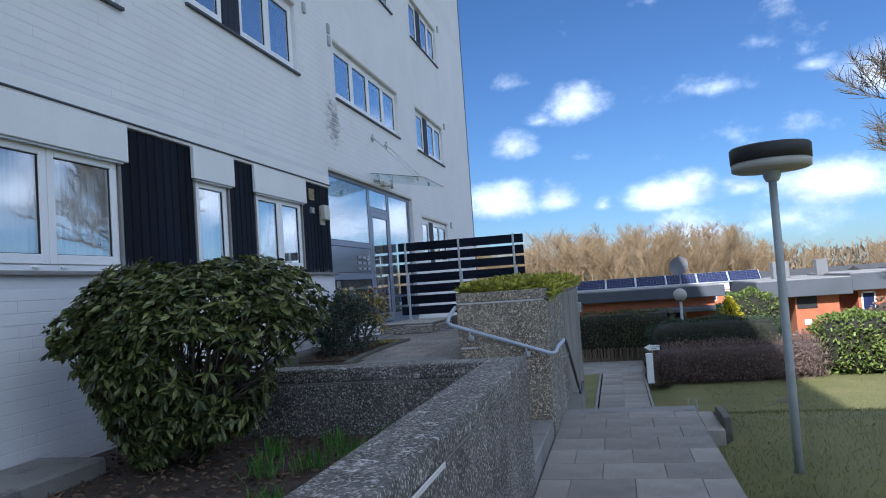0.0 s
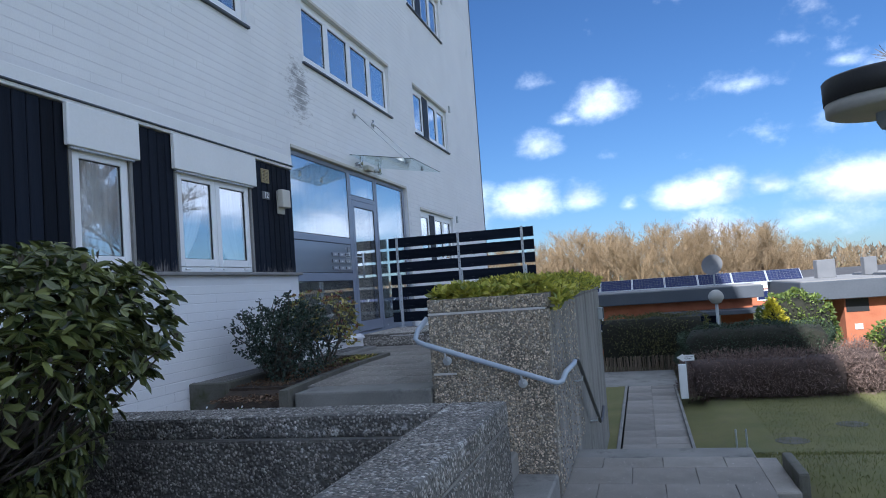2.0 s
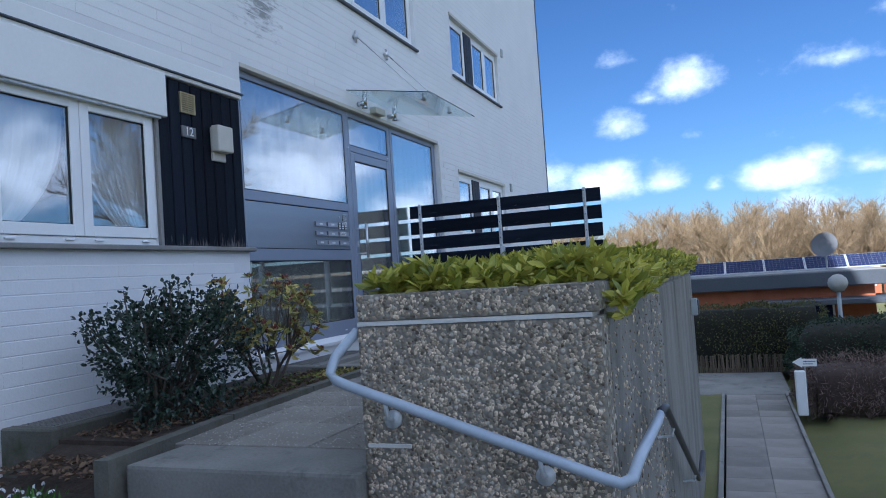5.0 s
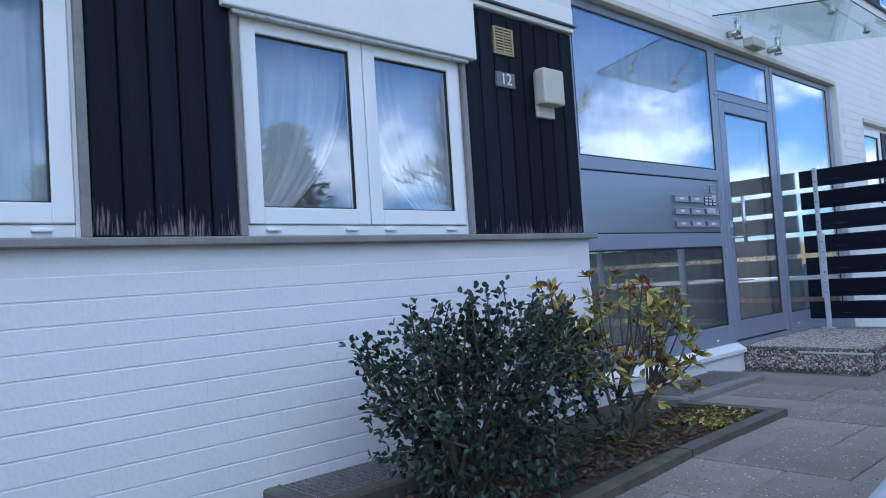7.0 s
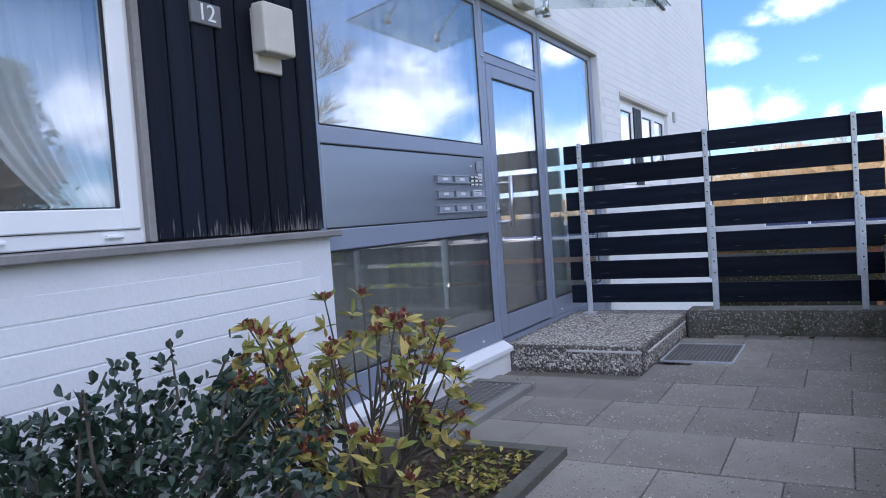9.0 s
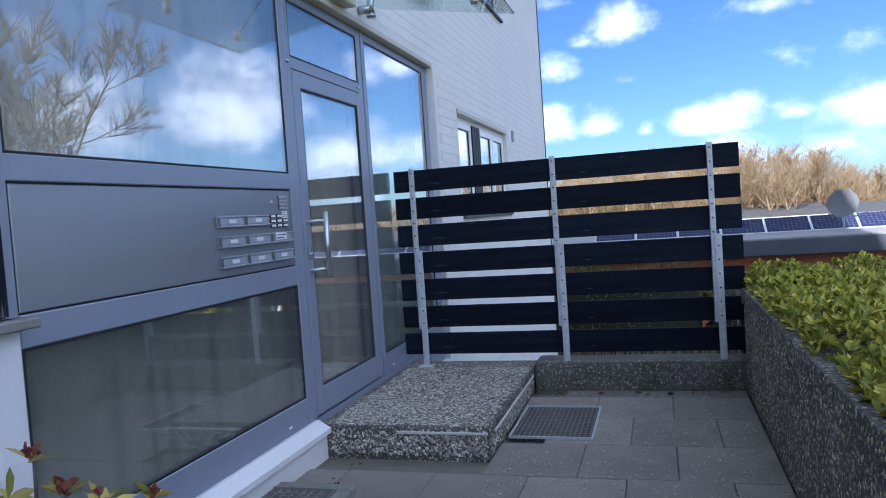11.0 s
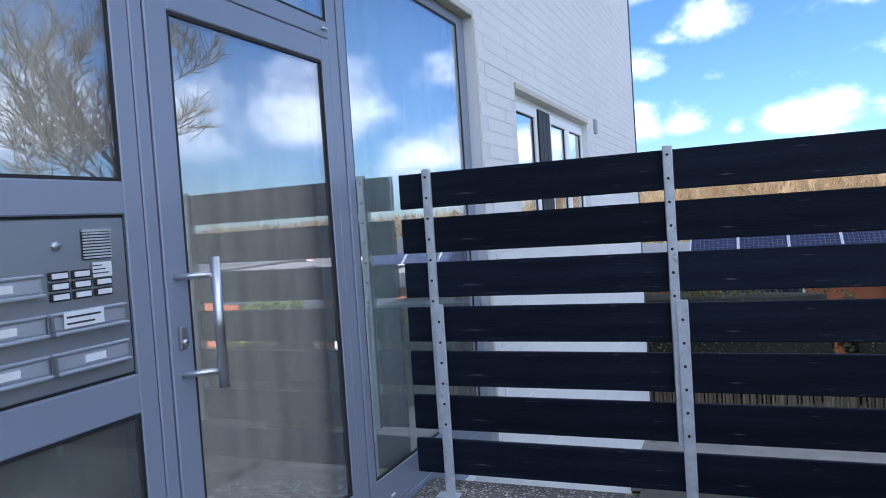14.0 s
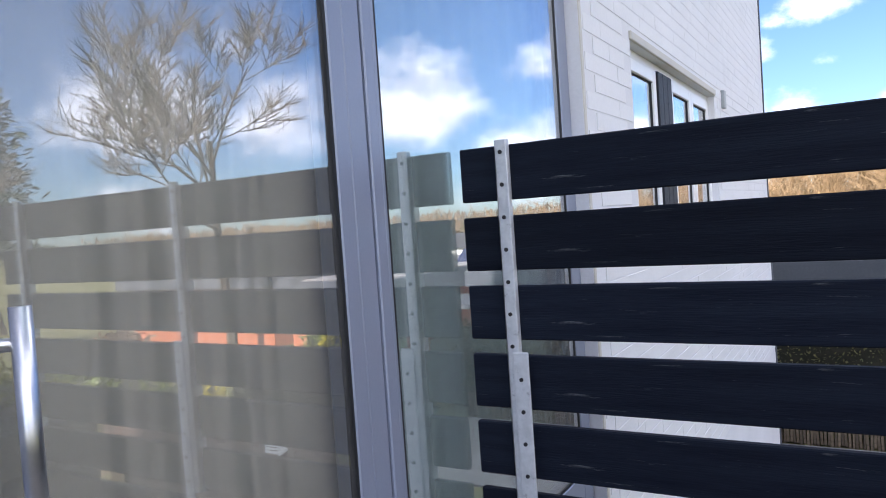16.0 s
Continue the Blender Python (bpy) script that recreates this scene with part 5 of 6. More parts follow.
def rhododendron():
    base = (-3.30, 4.75, 0.50)
    b = thing("rhododendron", base, "large evergreen rhododendron bush with leathery green leaves", "bush")
    r = np.random.default_rng(3)
    d = r.normal(size=(3300, 3))
    d /= np.linalg.norm(d, axis=1, keepdims=True)
    d = d[d[:, 2] > -0.93]
    square = (np.abs(d) ** 3.2).sum(axis=1) ** (-1 / 3.2)
    lump = 1 + 0.07 * np.sin(d[:, 0] * 6 + d[:, 2] * 5) + 0.06 * np.sin(d[:, 1] * 7 - d[:, 2] * 6 + 1)
    q = d * (np.where(d[:, 2] > 0, square, 1.0) * lump * (0.60 + 0.40 * r.random(len(d)) ** 0.4))[:, None]
    sink = np.minimum(q[:, 2], 0)
    taper = 1 + 0.33 * sink
    pts = np.stack([-2.96 + 0.84 * q[:, 0] * taper + 0.26 * sink, 4.74 + 0.72 * q[:, 1] * taper, 1.38 + np.where(q[:, 2] > 0, 0.56, 0.86) * q[:, 2]], axis=1)
    keep = (pts[:, 0] > -4.13) & (pts[:, 2] > 0.54)
    # open and twiggy towards the cross wall
    bare = (pts[:, 0] > -2.75 - 0.5 * (pts[:, 2] - 1.2)) & (pts[:, 2] < 1.45)
    keep &= ~(bare & (r.random(len(pts)) < 0.80)) & ~((pts[:, 0] > -2.45) & (pts[:, 2] > 1.4) & (r.random(len(pts)) < 0.45)) & ~((pts[:, 1] > 5.50) & (pts[:, 2] < 1.15))
    pts, out = pts[keep], d[keep]
    part("leaves", rosettes(pts, out + np.array([0, 0, 0.25]), 0.088, 0.029, 8, 5, 0.2), RHODO, b, "leathery drooping leaves", kind="stuff")
    rng = random.Random(4)
    tips = [tuple(pts[rng.randrange(len(pts))]) for _ in range(150)] + [(rng.uniform(-2.9, -2.05), rng.uniform(4.5, 5.1), rng.uniform(1.0, 1.5)) for _ in range(12)]
    part("branchwork", branched(base, tips, 15, 0.020, 8, 0.5, 0.09), BARK, b, "thin brown branches", kind="stuff")
    part("bud_mass", leaves(pts[::5] + out[::5] * 0.02, out[::5] + np.array([0, 0, 0.8]), 0.035, 0.02, 9, -0.3, 0.15, 0.8), BARK, b, "brown flower buds", kind="stuff")


def holly():
    base = (-3.56, 8.72, 0.83)
    b = thing("holly_bush", base, "dark green holly bush beside the white wall", "bush")
    pts, out = shell_points(2300, (-3.50, 8.78, 1.22), (0.42, 0.54, 0.42), 13, 0.15, 0.3, -0.9)
    keep = (pts[:, 0] > -4.15) & (pts[:, 2] > 0.85)
    pts, out = pts[keep], out[keep]
    sprigs = []
    rng = np.random.default_rng(3)
    tips = []
    for i in range(34):
        d = rng.normal(size=3)
        d[2] = abs(d[2]) + 0.25
        d /= np.linalg.norm(d)
        tip = np.array((-3.50, 8.78, 1.18)) + d * np.array((0.50, 0.66, 0.56)) * rng.uniform(0.9, 1.06)
        tip[0] = max(tip[0], -4.1)
        tips.append(tuple(tip))
        for k in range(20):
            sprigs.append(tip - d * 0.26 * k / 20 + rng.normal(size=3) * 0.016)
    sp = np.array(sprigs)
    c = np.concatenate([pts, sp])
    o = np.concatenate([out, sp - np.array((-3.50, 8.84, 1.1))])
    part("leaves", leaves(np.repeat(c, 2, axis=0), np.repeat(o, 2, axis=0), 0.036, 0.022, 21, 0.0, 0.9, 0.5), HOLLY, b, "small glossy dark leaves", kind="stuff")
    part("branchwork", stems(base, tips, 0.012, 5, 0.05), BARK, b, kind="stuff")


def skimmia():
    base = (-3.58, 9.82, 0.83)
    b = thing("skimmia_bush", base, "open yellow-green skimmia bush with reddish buds", "bush")
    rng = np.random.default_rng(8)
    tips, cs, os_ = [], [], []
    for i in range(92):
        a, h = rng.uniform(0, 2 * math.pi), rng.uniform(0.15, 1.0)
        r = 0.54 * rng.uniform(0.2, 1.0) ** 0.55
        tip = np.array((-3.56 + 0.82 * r * math.cos(a), 9.78 + 1.02 * r * math.sin(a), 1.26 + 0.56 * h - 0.22 * (r / 0.5) ** 2))
        tip[0] = max(tip[0], -4.1)
        tips.append(tuple(tip))
        cs.append(tip)
        os_.append(np.array((math.cos(a) * 0.6, math.sin(a) * 0.6, 1.0)))
        for low in (0.06,):
            cs.append(tip - np.array((0, 0, low)) + rng.normal(size=3) * 0.03)
            os_.append(np.array((math.cos(a), math.sin(a), 0.5)) + rng.normal(size=3) * 0.3)
    cs, os_ = np.array(cs), np.array(os_)
    part("leaves", rosettes(cs, os_, 0.066, 0.027, 7, 31, 0.55), SKIMMIA, b, "yellow-green leaves", kind="stuff")
    bud = np.array(tips)
    way = np.tile(np.array((0.0, 0.0, 1.0)), (len(bud) * 14, 1))
    part("bud_mass", leaves(np.repeat(bud, 14, axis=0) + np.random.default_rng(34).normal(size=(len(bud) * 14, 3)) * np.array((0.011, 0.011, 0.008)) + np.array((0, 0, 0.012)), way, 0.022, 0.018, 33, -0.5, 0.6, 0.8), REDBUD, b, "reddish flower buds", kind="stuff")
    part("branchwork", branched(base, tips, 9, 0.014, 15, 0.58, 0.05), BARK, b, "grey-brown bare stems", kind="stuff")


rhododendron()
holly()
skimmia()

socket = thing("outdoor_socket", (-0.74, 14.12, 1.0), "small grey outdoor socket box on the planter side", "socket")
part("body", boxes([(-0.739, -0.665, 14.05, 14.19, 0.98, 1.17)], 0.008), POLE_GREY, socket)
part("lid", boxes([(-0.664, -0.650, 14.06, 14.18, 0.99, 1.16)], 0.005), FASCIA, socket, "dark lid")

# ground cover on the planter
rng = np.random.default_rng(77)
n = 6400
gx = rng.uniform(pl_x0 + 0.03, pl_x1 - 0.01, n)
gy = rng.uniform(pl_y0 + 0.06, pl_y1 - 0.05, n) ** 1.0
gy = np.where(rng.random(n) < 0.35, rng.uniform(pl_y0 + 0.05, pl_y0 + 1.6, n), gy)
lump = 0.05 * np.sin(gx * 7 + gy * 3.1) + 0.04 * np.sin(gy * 9 - gx * 4)
gz = 1.545 + 0.11 * rng.random(n) + lump * 0.45 + 0.035
over = (gx > pl_x1 - 0.10) & (rng.random(n) < 0.5)
gx = np.where(over, gx + 0.10, gx)
gz = np.where(over, gz - 0.06, gz)
rim = (gy < pl_y0 + 0.22) | (gx < pl_x0 + 0.12)
gz = np.where(rim & (rng.random(n) < 0.75), gz - 0.055, gz)
pts = np.stack([gx, gy, gz], axis=1)
out = np.stack([rng.normal(size=n) * 0.5, rng.normal(size=n) * 0.5, np.ones(n)], axis=1)
cover = thing("ground_cover", (-1.23, 11.2, 1.53), "bright green leafy ground cover filling the planter", "plant")
near = gy < pl_y0 + 1.3
pts[near, 2] -= 0.05
part("leaves", rosettes(pts[near][::2], out[near][::2], 0.084, 0.031, 8, 78, 0.5), COVER, cover, "large pointed leaves", kind="stuff")
part("leaves", rosettes(pts[~near], out[~near], 0.052, 0.022, 8, 79, 0.85), COVER, cover, kind="stuff")
cover["kind"] = "stuff"

# small plants and litter in the beds
def tuft(x, y, z, n, h, seed, mat, label, name):
    r = np.random.default_rng(seed)
    c = np.stack([x + r.normal(size=n) * 0.05, y + r.normal(size=n) * 0.05, np.full(n, z)], axis=1)
    o = np.stack([r.normal(size=n) * 0.28, r.normal(size=n) * 0.28, np.ones(n)], axis=1)
    solid(name, leaves(c, o, h, 0.012, seed, 0.0, 0.08, 0.5), mat, label, "plant", name + "s", "stuff")


k = 0
for x, y in ((-2.05, 4.55), (-1.85, 4.75), (-1.55, 5.05), (-1.75, 5.25), (-2.30, 4.35), (-1.35, 5.35), (-2.15, 5.2), (-1.42, 4.9), (-1.62, 4.6), (-2.5, 4.9), (-1.9, 3.6)):
    k += 1
    tuft(x, y, 0.50, 46, 0.17, 100 + k, BLADE, "tuft of fresh green daffodil leaves in the soil", "daffodil_tuft")
for x, y in ((-3.60, 7.55), (-3.45, 7.72), (-3.75, 7.40), (-3.28, 7.6), (-3.9, 7.62), (-3.4, 7.35)):
    k += 1
    tuft(x, y, 0.66, 34, 0.10, 100 + k, BLADE, "small tuft of snowdrop leaves by the wall", "snowdrop_tuft")
    r = np.random.default_rng(200 + k)
    c = np.stack([x + r.normal(size=9) * 0.07, y + r.normal(size=9) * 0.07, 0.73 + 0.05 * r.random(9)], axis=1)
    solid("snowdrop_flowers", leaves(np.repeat(c, 3, axis=0), np.tile(np.array([[0.0, 0.0, -1.0]]), (27, 1)), 0.022, 0.012, 300 + k, 0, 0.4, 0.5), WHITE_PVC, "white snowdrop blossoms over their leaves", "flower", "snowdrop flowers", "stuff")


def litter(name, x0, x1, y0, y1, z, n, size, seed, mat, label):
    r = np.random.default_rng(seed)
    c = np.stack([r.uniform(x0, x1, n), r.uniform(y0, y1, n), z + 0.012 * r.random(n)], axis=1)
    o = np.stack([r.normal(size=n), r.normal(size=n), 0.25 * r.random(n)], axis=1)
    solid(name, leaves(c, o, size, size * 0.45, seed, 0, 0.1, 0.6), mat, label, "leaf litter", kind="stuff")


litter("leaf_litter", -3.9, -1.06, 2.0, 5.6, 0.503, 2600, 0.050, 41, LITTER, "brown dry leaves and twigs strewn on the lower bed")
litter("leaf_litter", -4.1, -3.05, 6.0, 8.1, 0.663, 900, 0.040, 47, LITTER, "brown dry leaves strewn before the light shaft")
litter("leaf_litter", -3.75, -3.24, 8.2, 10.75, 0.872, 1300, 0.040, 42, LITTER, "brown dry leaves strewn on the upper bed")
litter("leaf_litter", -3.75, -3.08, 7.75, 8.25, 0.80, 420, 0.045, 48, LITTER, "russet dead leaves on the soil slope")
litter("low_weeds", -3.9, -3.28, 9.6, 10.74, 0.872, 180, 0.045, 43, LAUREL, "low green and russet weeds in the bed's corner")
litter("low_weeds", -3.58, -3.25, 10.25, 10.76, 0.880, 190, 0.045, 44, SKIMMIA, "yellowish ivy leaves along the edging")
litter("leaf_litter", -4.0, -3.9, 12.1, 12.6, 0.862, 16, 0.03, 45, LITTER, "few dead leaves by the plinth")
litter("leaf_litter", -3.1, -1.75, 13.95, 14.1, 0.862, 14, 0.05, 46, LITTER, "few dead leaves before the fence plinth")

# ---------------------------------------------------------------- lamp on the lawn
lx, ly, lz = 1.34, 6.51, -0.05
lamp = thing("garden_lamp", (lx, ly, -0.06), "tall mushroom garden lamp with a dark hood on a grey pole", "lamp")
part("pole", lathe([(0.036, -0.05), (0.036, 0.9), (0.034, 1.7), (0.032, 2.43)], (lx, ly, lz), 20), POLE_GREY, lamp, "grey painted pole", True)
part("neck", lathe([(0.05, 2.39), (0.07, 2.43), (0.07, 2.49)], (lx, ly, lz), 20), POLE_GREY, lamp)
part("ring", lathe([(0.05, 2.478), (0.285, 2.482), (0.310, 2.492), (0.312, 2.552), (0.30, 2.557)], (lx, ly, lz), 40), LAMP_RING, lamp, "frosted light ring", True)
part("hood", lathe([(0.30, 2.555), (0.317, 2.555), (0.319, 2.672), (0.308, 2.684), (0.12, 2.700), (0.01, 2.704)], (lx, ly, lz), 40), DARK_HEAD, lamp, "dark worn metal hood", True)

# ---------------------------------------------------------------- lower garden
def hedge(name, x0, x1, y0, y1, z0, z1, n, size, seed, mat, label, round_=0.25, core=None, category="hedge", slim=0.5, rough=0.03):
    h = thing(name, ((x0 + x1) / 2, (y0 + y1) / 2, z0), label, category)
    r = np.random.default_rng(seed)
    c, rad = np.array(((x0 + x1) / 2, (y0 + y1) / 2, (z0 + z1) / 2)), np.array(((x1 - x0) / 2, (y1 - y0) / 2, (z1 - z0) / 2))
    d = r.uniform(-1, 1, (n, 3))
    ax = np.argmax(np.abs(d) * np.array([1, 1, 1.0]), axis=1)
    d[np.arange(n), ax] = np.sign(d[np.arange(n), ax])
    sph = d / np.linalg.norm(d, axis=1, keepdims=True) * 1.15
    q = d * (1 - round_) + sph * round_
    p = c + q * rad * (1 + 0.05 * np.sin(q[:, :1] * 9 + q[:, 2:] * 7)) + r.normal(size=(n, 3)) * rough
    p[:, 2] = np.maximum(p[:, 2], z0)
    part("leaves", leaves(p, q + r.normal(size=(n, 3)) * 0.3, size, size * slim, seed, 0, 0.8, 0.4), mat, h, kind="stuff")
    # closed shell inside, coloured dark for the shade between the leaves
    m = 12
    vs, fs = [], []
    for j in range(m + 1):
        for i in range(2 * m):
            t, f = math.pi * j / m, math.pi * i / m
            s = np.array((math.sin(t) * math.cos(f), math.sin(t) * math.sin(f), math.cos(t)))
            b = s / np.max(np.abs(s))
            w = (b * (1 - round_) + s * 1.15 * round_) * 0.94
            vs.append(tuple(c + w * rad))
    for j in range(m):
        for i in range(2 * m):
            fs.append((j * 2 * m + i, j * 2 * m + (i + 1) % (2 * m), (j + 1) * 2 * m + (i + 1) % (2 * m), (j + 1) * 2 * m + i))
    part("inner_growth", (vs, fs), core or HEDGE_SHADE, h, "closed shell coloured as the shade between the twigs", True)
    return h


# shell colours that hold the shade inside hedges and bushes
HEDGE_SHADE = material("hedge_shade", (0.012, 0.014, 0.008), (0.03, 0.028, 0.018), 12, 0.95, 0, 1.0, 20)
BROWN_SHADE = material("brown_hedge_shade", (0.05, 0.035, 0.03), (0.10, 0.07, 0.06), 12, 0.95, 0, 1.0, 20)
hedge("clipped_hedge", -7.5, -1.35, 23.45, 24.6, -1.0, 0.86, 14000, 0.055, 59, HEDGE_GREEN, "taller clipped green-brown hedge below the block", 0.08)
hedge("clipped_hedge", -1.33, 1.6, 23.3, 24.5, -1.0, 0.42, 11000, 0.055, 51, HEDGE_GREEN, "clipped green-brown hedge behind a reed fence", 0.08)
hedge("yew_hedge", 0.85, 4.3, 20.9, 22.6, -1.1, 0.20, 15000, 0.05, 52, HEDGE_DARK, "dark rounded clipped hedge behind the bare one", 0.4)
hedge("bare_hedge", 0.80, 3.95, 18.6, 19.7, -1.12, -0.30, 16000, 0.12, 53, HEDGE_BROWN, "brown leafless clipped hedge along the lawn", 0.1, BROWN_SHADE, slim=0.10, rough=0.065)
hedge("bare_shrub", 3.9, 4.7, 18.9, 20.0, -1.12, -0.25, 6000, 0.12, 54, HEDGE_BROWN, "brown twiggy shrub at the hedge's end", 0.5, BROWN_SHADE, slim=0.10, rough=0.09)
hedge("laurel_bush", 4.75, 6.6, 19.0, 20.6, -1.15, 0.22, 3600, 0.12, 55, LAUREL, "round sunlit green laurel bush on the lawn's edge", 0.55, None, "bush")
hedge("russet_bush", 6.5, 7.9, 20.6, 21.8, -1.15, 0.5, 1500, 0.12, 56, LITTER, "russet winter bush on the lawn's edge", 0.6, BROWN_SHADE, "bush")
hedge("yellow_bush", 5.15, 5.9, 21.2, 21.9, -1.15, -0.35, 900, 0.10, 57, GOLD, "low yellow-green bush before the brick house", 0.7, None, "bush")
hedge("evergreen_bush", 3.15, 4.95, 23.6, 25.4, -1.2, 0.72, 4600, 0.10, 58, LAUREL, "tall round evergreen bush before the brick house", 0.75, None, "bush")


def conifer(x, y, z, h, r, seed, label):
    c = thing("golden_conifer", (x, y, z), label, "conifer")
    g = np.random.default_rng(seed)
    n = 1500
    u = g.random(n) ** 0.8
    a = g.uniform(0, 2 * math.pi, n)
    rr = r * (1 - u) ** 0.8 * g.uniform(0.75, 1.05, n)
    p = np.stack([x + rr * np.cos(a) + 0.35 * u * h * -0.3, y + rr * np.sin(a), z + u * h], axis=1)
    part("foliage", leaves(p, np.stack([np.cos(a), np.sin(a), np.full(n, 0.9)], axis=1), 0.13, 0.05, seed, 0, 0.4, 0.3), GOLD, c, kind="stuff")
    # trunk widened to a dark cone, for the shade inside the foliage
    part("trunk", tube([(x, y, z), (x - 0.1 * h, y, z + h * 0.9)], [r * 0.55, 0.02], 8), HEDGE_SHADE, c)


conifer(3.40, 22.9, -1.15, 1.85, 0.72, 61, "golden-yellow conifer beside the dark hedge")

reed = thing("reed_fence", (-3.0, 23.2, -1.0), "low brown reed screen below the hedge", "fence")
rv = mesh_data("reed", boxes([(-0.016, 0.016, 0, 0.03, 0, 0.42)]), TILE_RED)
for i in range(150):
    piece("reed", rv, reed, pose(-5.6 + 0.042 * i, 23.17, -1.02 - random.uniform(0, 0.05), 0, random.uniform(-4, 4), 0))

post = thing("sign_post", (0.66, 18.55, -1.0), "white square post with a white arrow sign on top", "post")
part("body", boxes([(0.58, 0.74, 18.47, 18.63, -1.05, -0.33)], 0.012), WHITE_BAND, post)
part("sign_arm", boxes([(0.735, 0.752, 18.53, 18.56, -0.6, -0.12)], 0.003), POLE_GREY, post)
part("arrow_sign", prism([(0.56, -0.18), (0.70, -0.10), (0.70, -0.13), (0.92, -0.13), (0.92, -0.25), (0.70, -0.25), (0.70, -0.27)], "y", 18.50, 18.515), WHITE_PVC, post, "white arrow-shaped board")
part("sign_text", boxes([(0.72, 0.90, 18.494, 18.499, -0.175, -0.165), (0.72, 0.86, 18.494, 18.499, -0.215, -0.205)]), INK, post)

globe = thing("globe_lamp", (1.85, 22.8, -1.1), "globe street lamp on a grey pole behind the hedges", "lamp")
part("pole", lathe([(0.05, 0), (0.045, 1.0), (0.04, 1.85)], (1.85, 22.8, -1.1), 14), POLE_GREY, globe, "", True)
part("globe", lathe([(0.02, -0.19), (0.12, -0.16), (0.19, -0.05), (0.20, 0.02), (0.17, 0.11), (0.09, 0.18), (0.01, 0.20)], (1.85, 22.8, 0.90), 20), LAMP_RING, globe, "milky glass globe", True)

# hose tap posts and manhole on the lawn
tap = thing("garden_tap", (0.95, 11.9, -0.6), "two thin metal stakes beside the path", "stake")
for dx in (0, 0.12):
    part("stake", tube([(0.95 + dx, 11.9, -0.9), (0.95 + dx, 11.9, -0.35)], 0.012, 6), POLE_GREY, tap)
solid("manhole_cover", lathe([(0.26, 0), (0.26, 0.05), (0.24, 0.06), (0.01, 0.06)], (2.05, 14.7, -1.172), 20), MOSSY, "dark round manhole cover in the lawn", "manhole cover")
solid("manhole_cover", lathe([(0.26, 0), (0.26, 0.05), (0.24, 0.06), (0.01, 0.06)], (3.2, 15.9, -1.175), 20), MOSSY, "dark round manhole cover in the lawn", "manhole cover")

# ---------------------------------------------------------------- houses beyond the hedges
def bungalow(x0, x1, y0, y1, z0, zw, zf, label, openings, over=0.35):
    h = thing("brick_bungalow", ((x0 + x1) / 2, (y0 + y1) / 2, z0), label, "house")
    part("wall", boxes([(x0, x1, y0, y1, z0, zw)]), RED_BRICK, h, "orange brick walls")
    part("roof", boxes([(x0 - over, x1 + 0.35, y0 - 0.45, y1 + 0.3, zw, zf)], 0.02), FASCIA, h, "flat roof with a dark slate fascia")
    part("roof_sheet", boxes([(x0 - over + 0.05, x1 + 0.3, y0 - 0.4, y1 + 0.25, zf, zf + 0.03)]), ROOF_FELT, h)
    for a, b, c, d in openings:
        w = part("window", boxes([(a, b, y0 - 0.03, y0 + 0.02, c, c + 0.06), (a, b, y0 - 0.03, y0 + 0.02, d - 0.06, d), (a, a + 0.06, y0 - 0.03, y0 + 0.02, c, d), (b - 0.06, b, y0 - 0.03, y0 + 0.02, c, d)]), WHITE_PVC, h)
        part("pane", boxes([(a + 0.06, b - 0.06, y0 - 0.012, y0 - 0.004, c + 0.06, d - 0.06)]), SOLAR, w)
    return h


ha = bungalow(-9.0, 3.7, 30.0, 39, -2.2, 0.55, 0.98, "low brick bungalow with a row of solar panels on its roof", [(-3.4, -1.5, -0.4, 0.30), (1.4, 2.6, -0.9, 0.2)])
part("carport_roof", boxes([(0.2, 5.2, 28.6, 31.0, 0.06, 0.20)], 0.01), FASCIA, ha, "flat dark porch roof")
part("carport_post", boxes([(5.0, 5.1, 28.7, 28.8, -2.2, 0.06)]), WHITE_PVC, ha)
cell = mesh_data("solar_cells", boxes([(0.03, 1.22, -0.008, 0.0, 0.03, 0.72)]), SOLAR)
rimm = mesh_data("solar_rim", boxes([(0, 1.25, 0.0, 0.03, 0, 0.75)], 0.004), ZINC)
grid = mesh_data("cell_lines", boxes([(0.03 + 0.119 * i, 0.036 + 0.119 * i, -0.011, -0.0085, 0.03, 0.72) for i in range(11)] + [(0.03, 1.22, -0.011, -0.0085, 0.03 + 0.115 * i, 0.036 + 0.115 * i) for i in range(7)]), HOUSE_GREY)
for i in range(8):
    sp = thing("solar_panel", (-4.2 + 1.265 * i, 32.4, 1.01), "blue solar panel on the bungalow's flat roof", "solar panel", "solar panels")
    m = pose(-4.2 + 1.265 * i, 32.4 + 0.02, 1.03, -56, 0, 0)
    for nm, me in (("frame", rimm), ("cell_field", cell), ("cell_grid", grid)):
        o = part(nm, me, SOLAR, sp)
        o.matrix_parent_inverse = Matrix()
        o.matrix_basis = Matrix.Translation(-Vector((-4.2 + 1.265 * i, 32.4, 1.01))) @ m
dish = thing("satellite_dish", (2.55, 30.6, 1.0), "grey satellite dish on a mast above the bungalow roof", "satellite dish")
part("mast", tube([(2.55, 30.6, 0.98), (2.55, 30.6, 1.75)], 0.03, 8), POLE_GREY, dish)
dv, df = lathe([(0.01, 0.0), (0.2, 0.03), (0.38, 0.10), (0.39, 0.115), (0.2, 0.045), (0.01, 0.015)], (0, 0, 0), 24)
mm = Matrix.Translation((2.55, 30.55, 1.78)) @ Euler((radians(75), 0, radians(-25))).to_matrix().to_4x4()
part("reflector", ([mm @ Vector(v) for v in dv], df), HOUSE_GREY, dish, "pale round reflector")
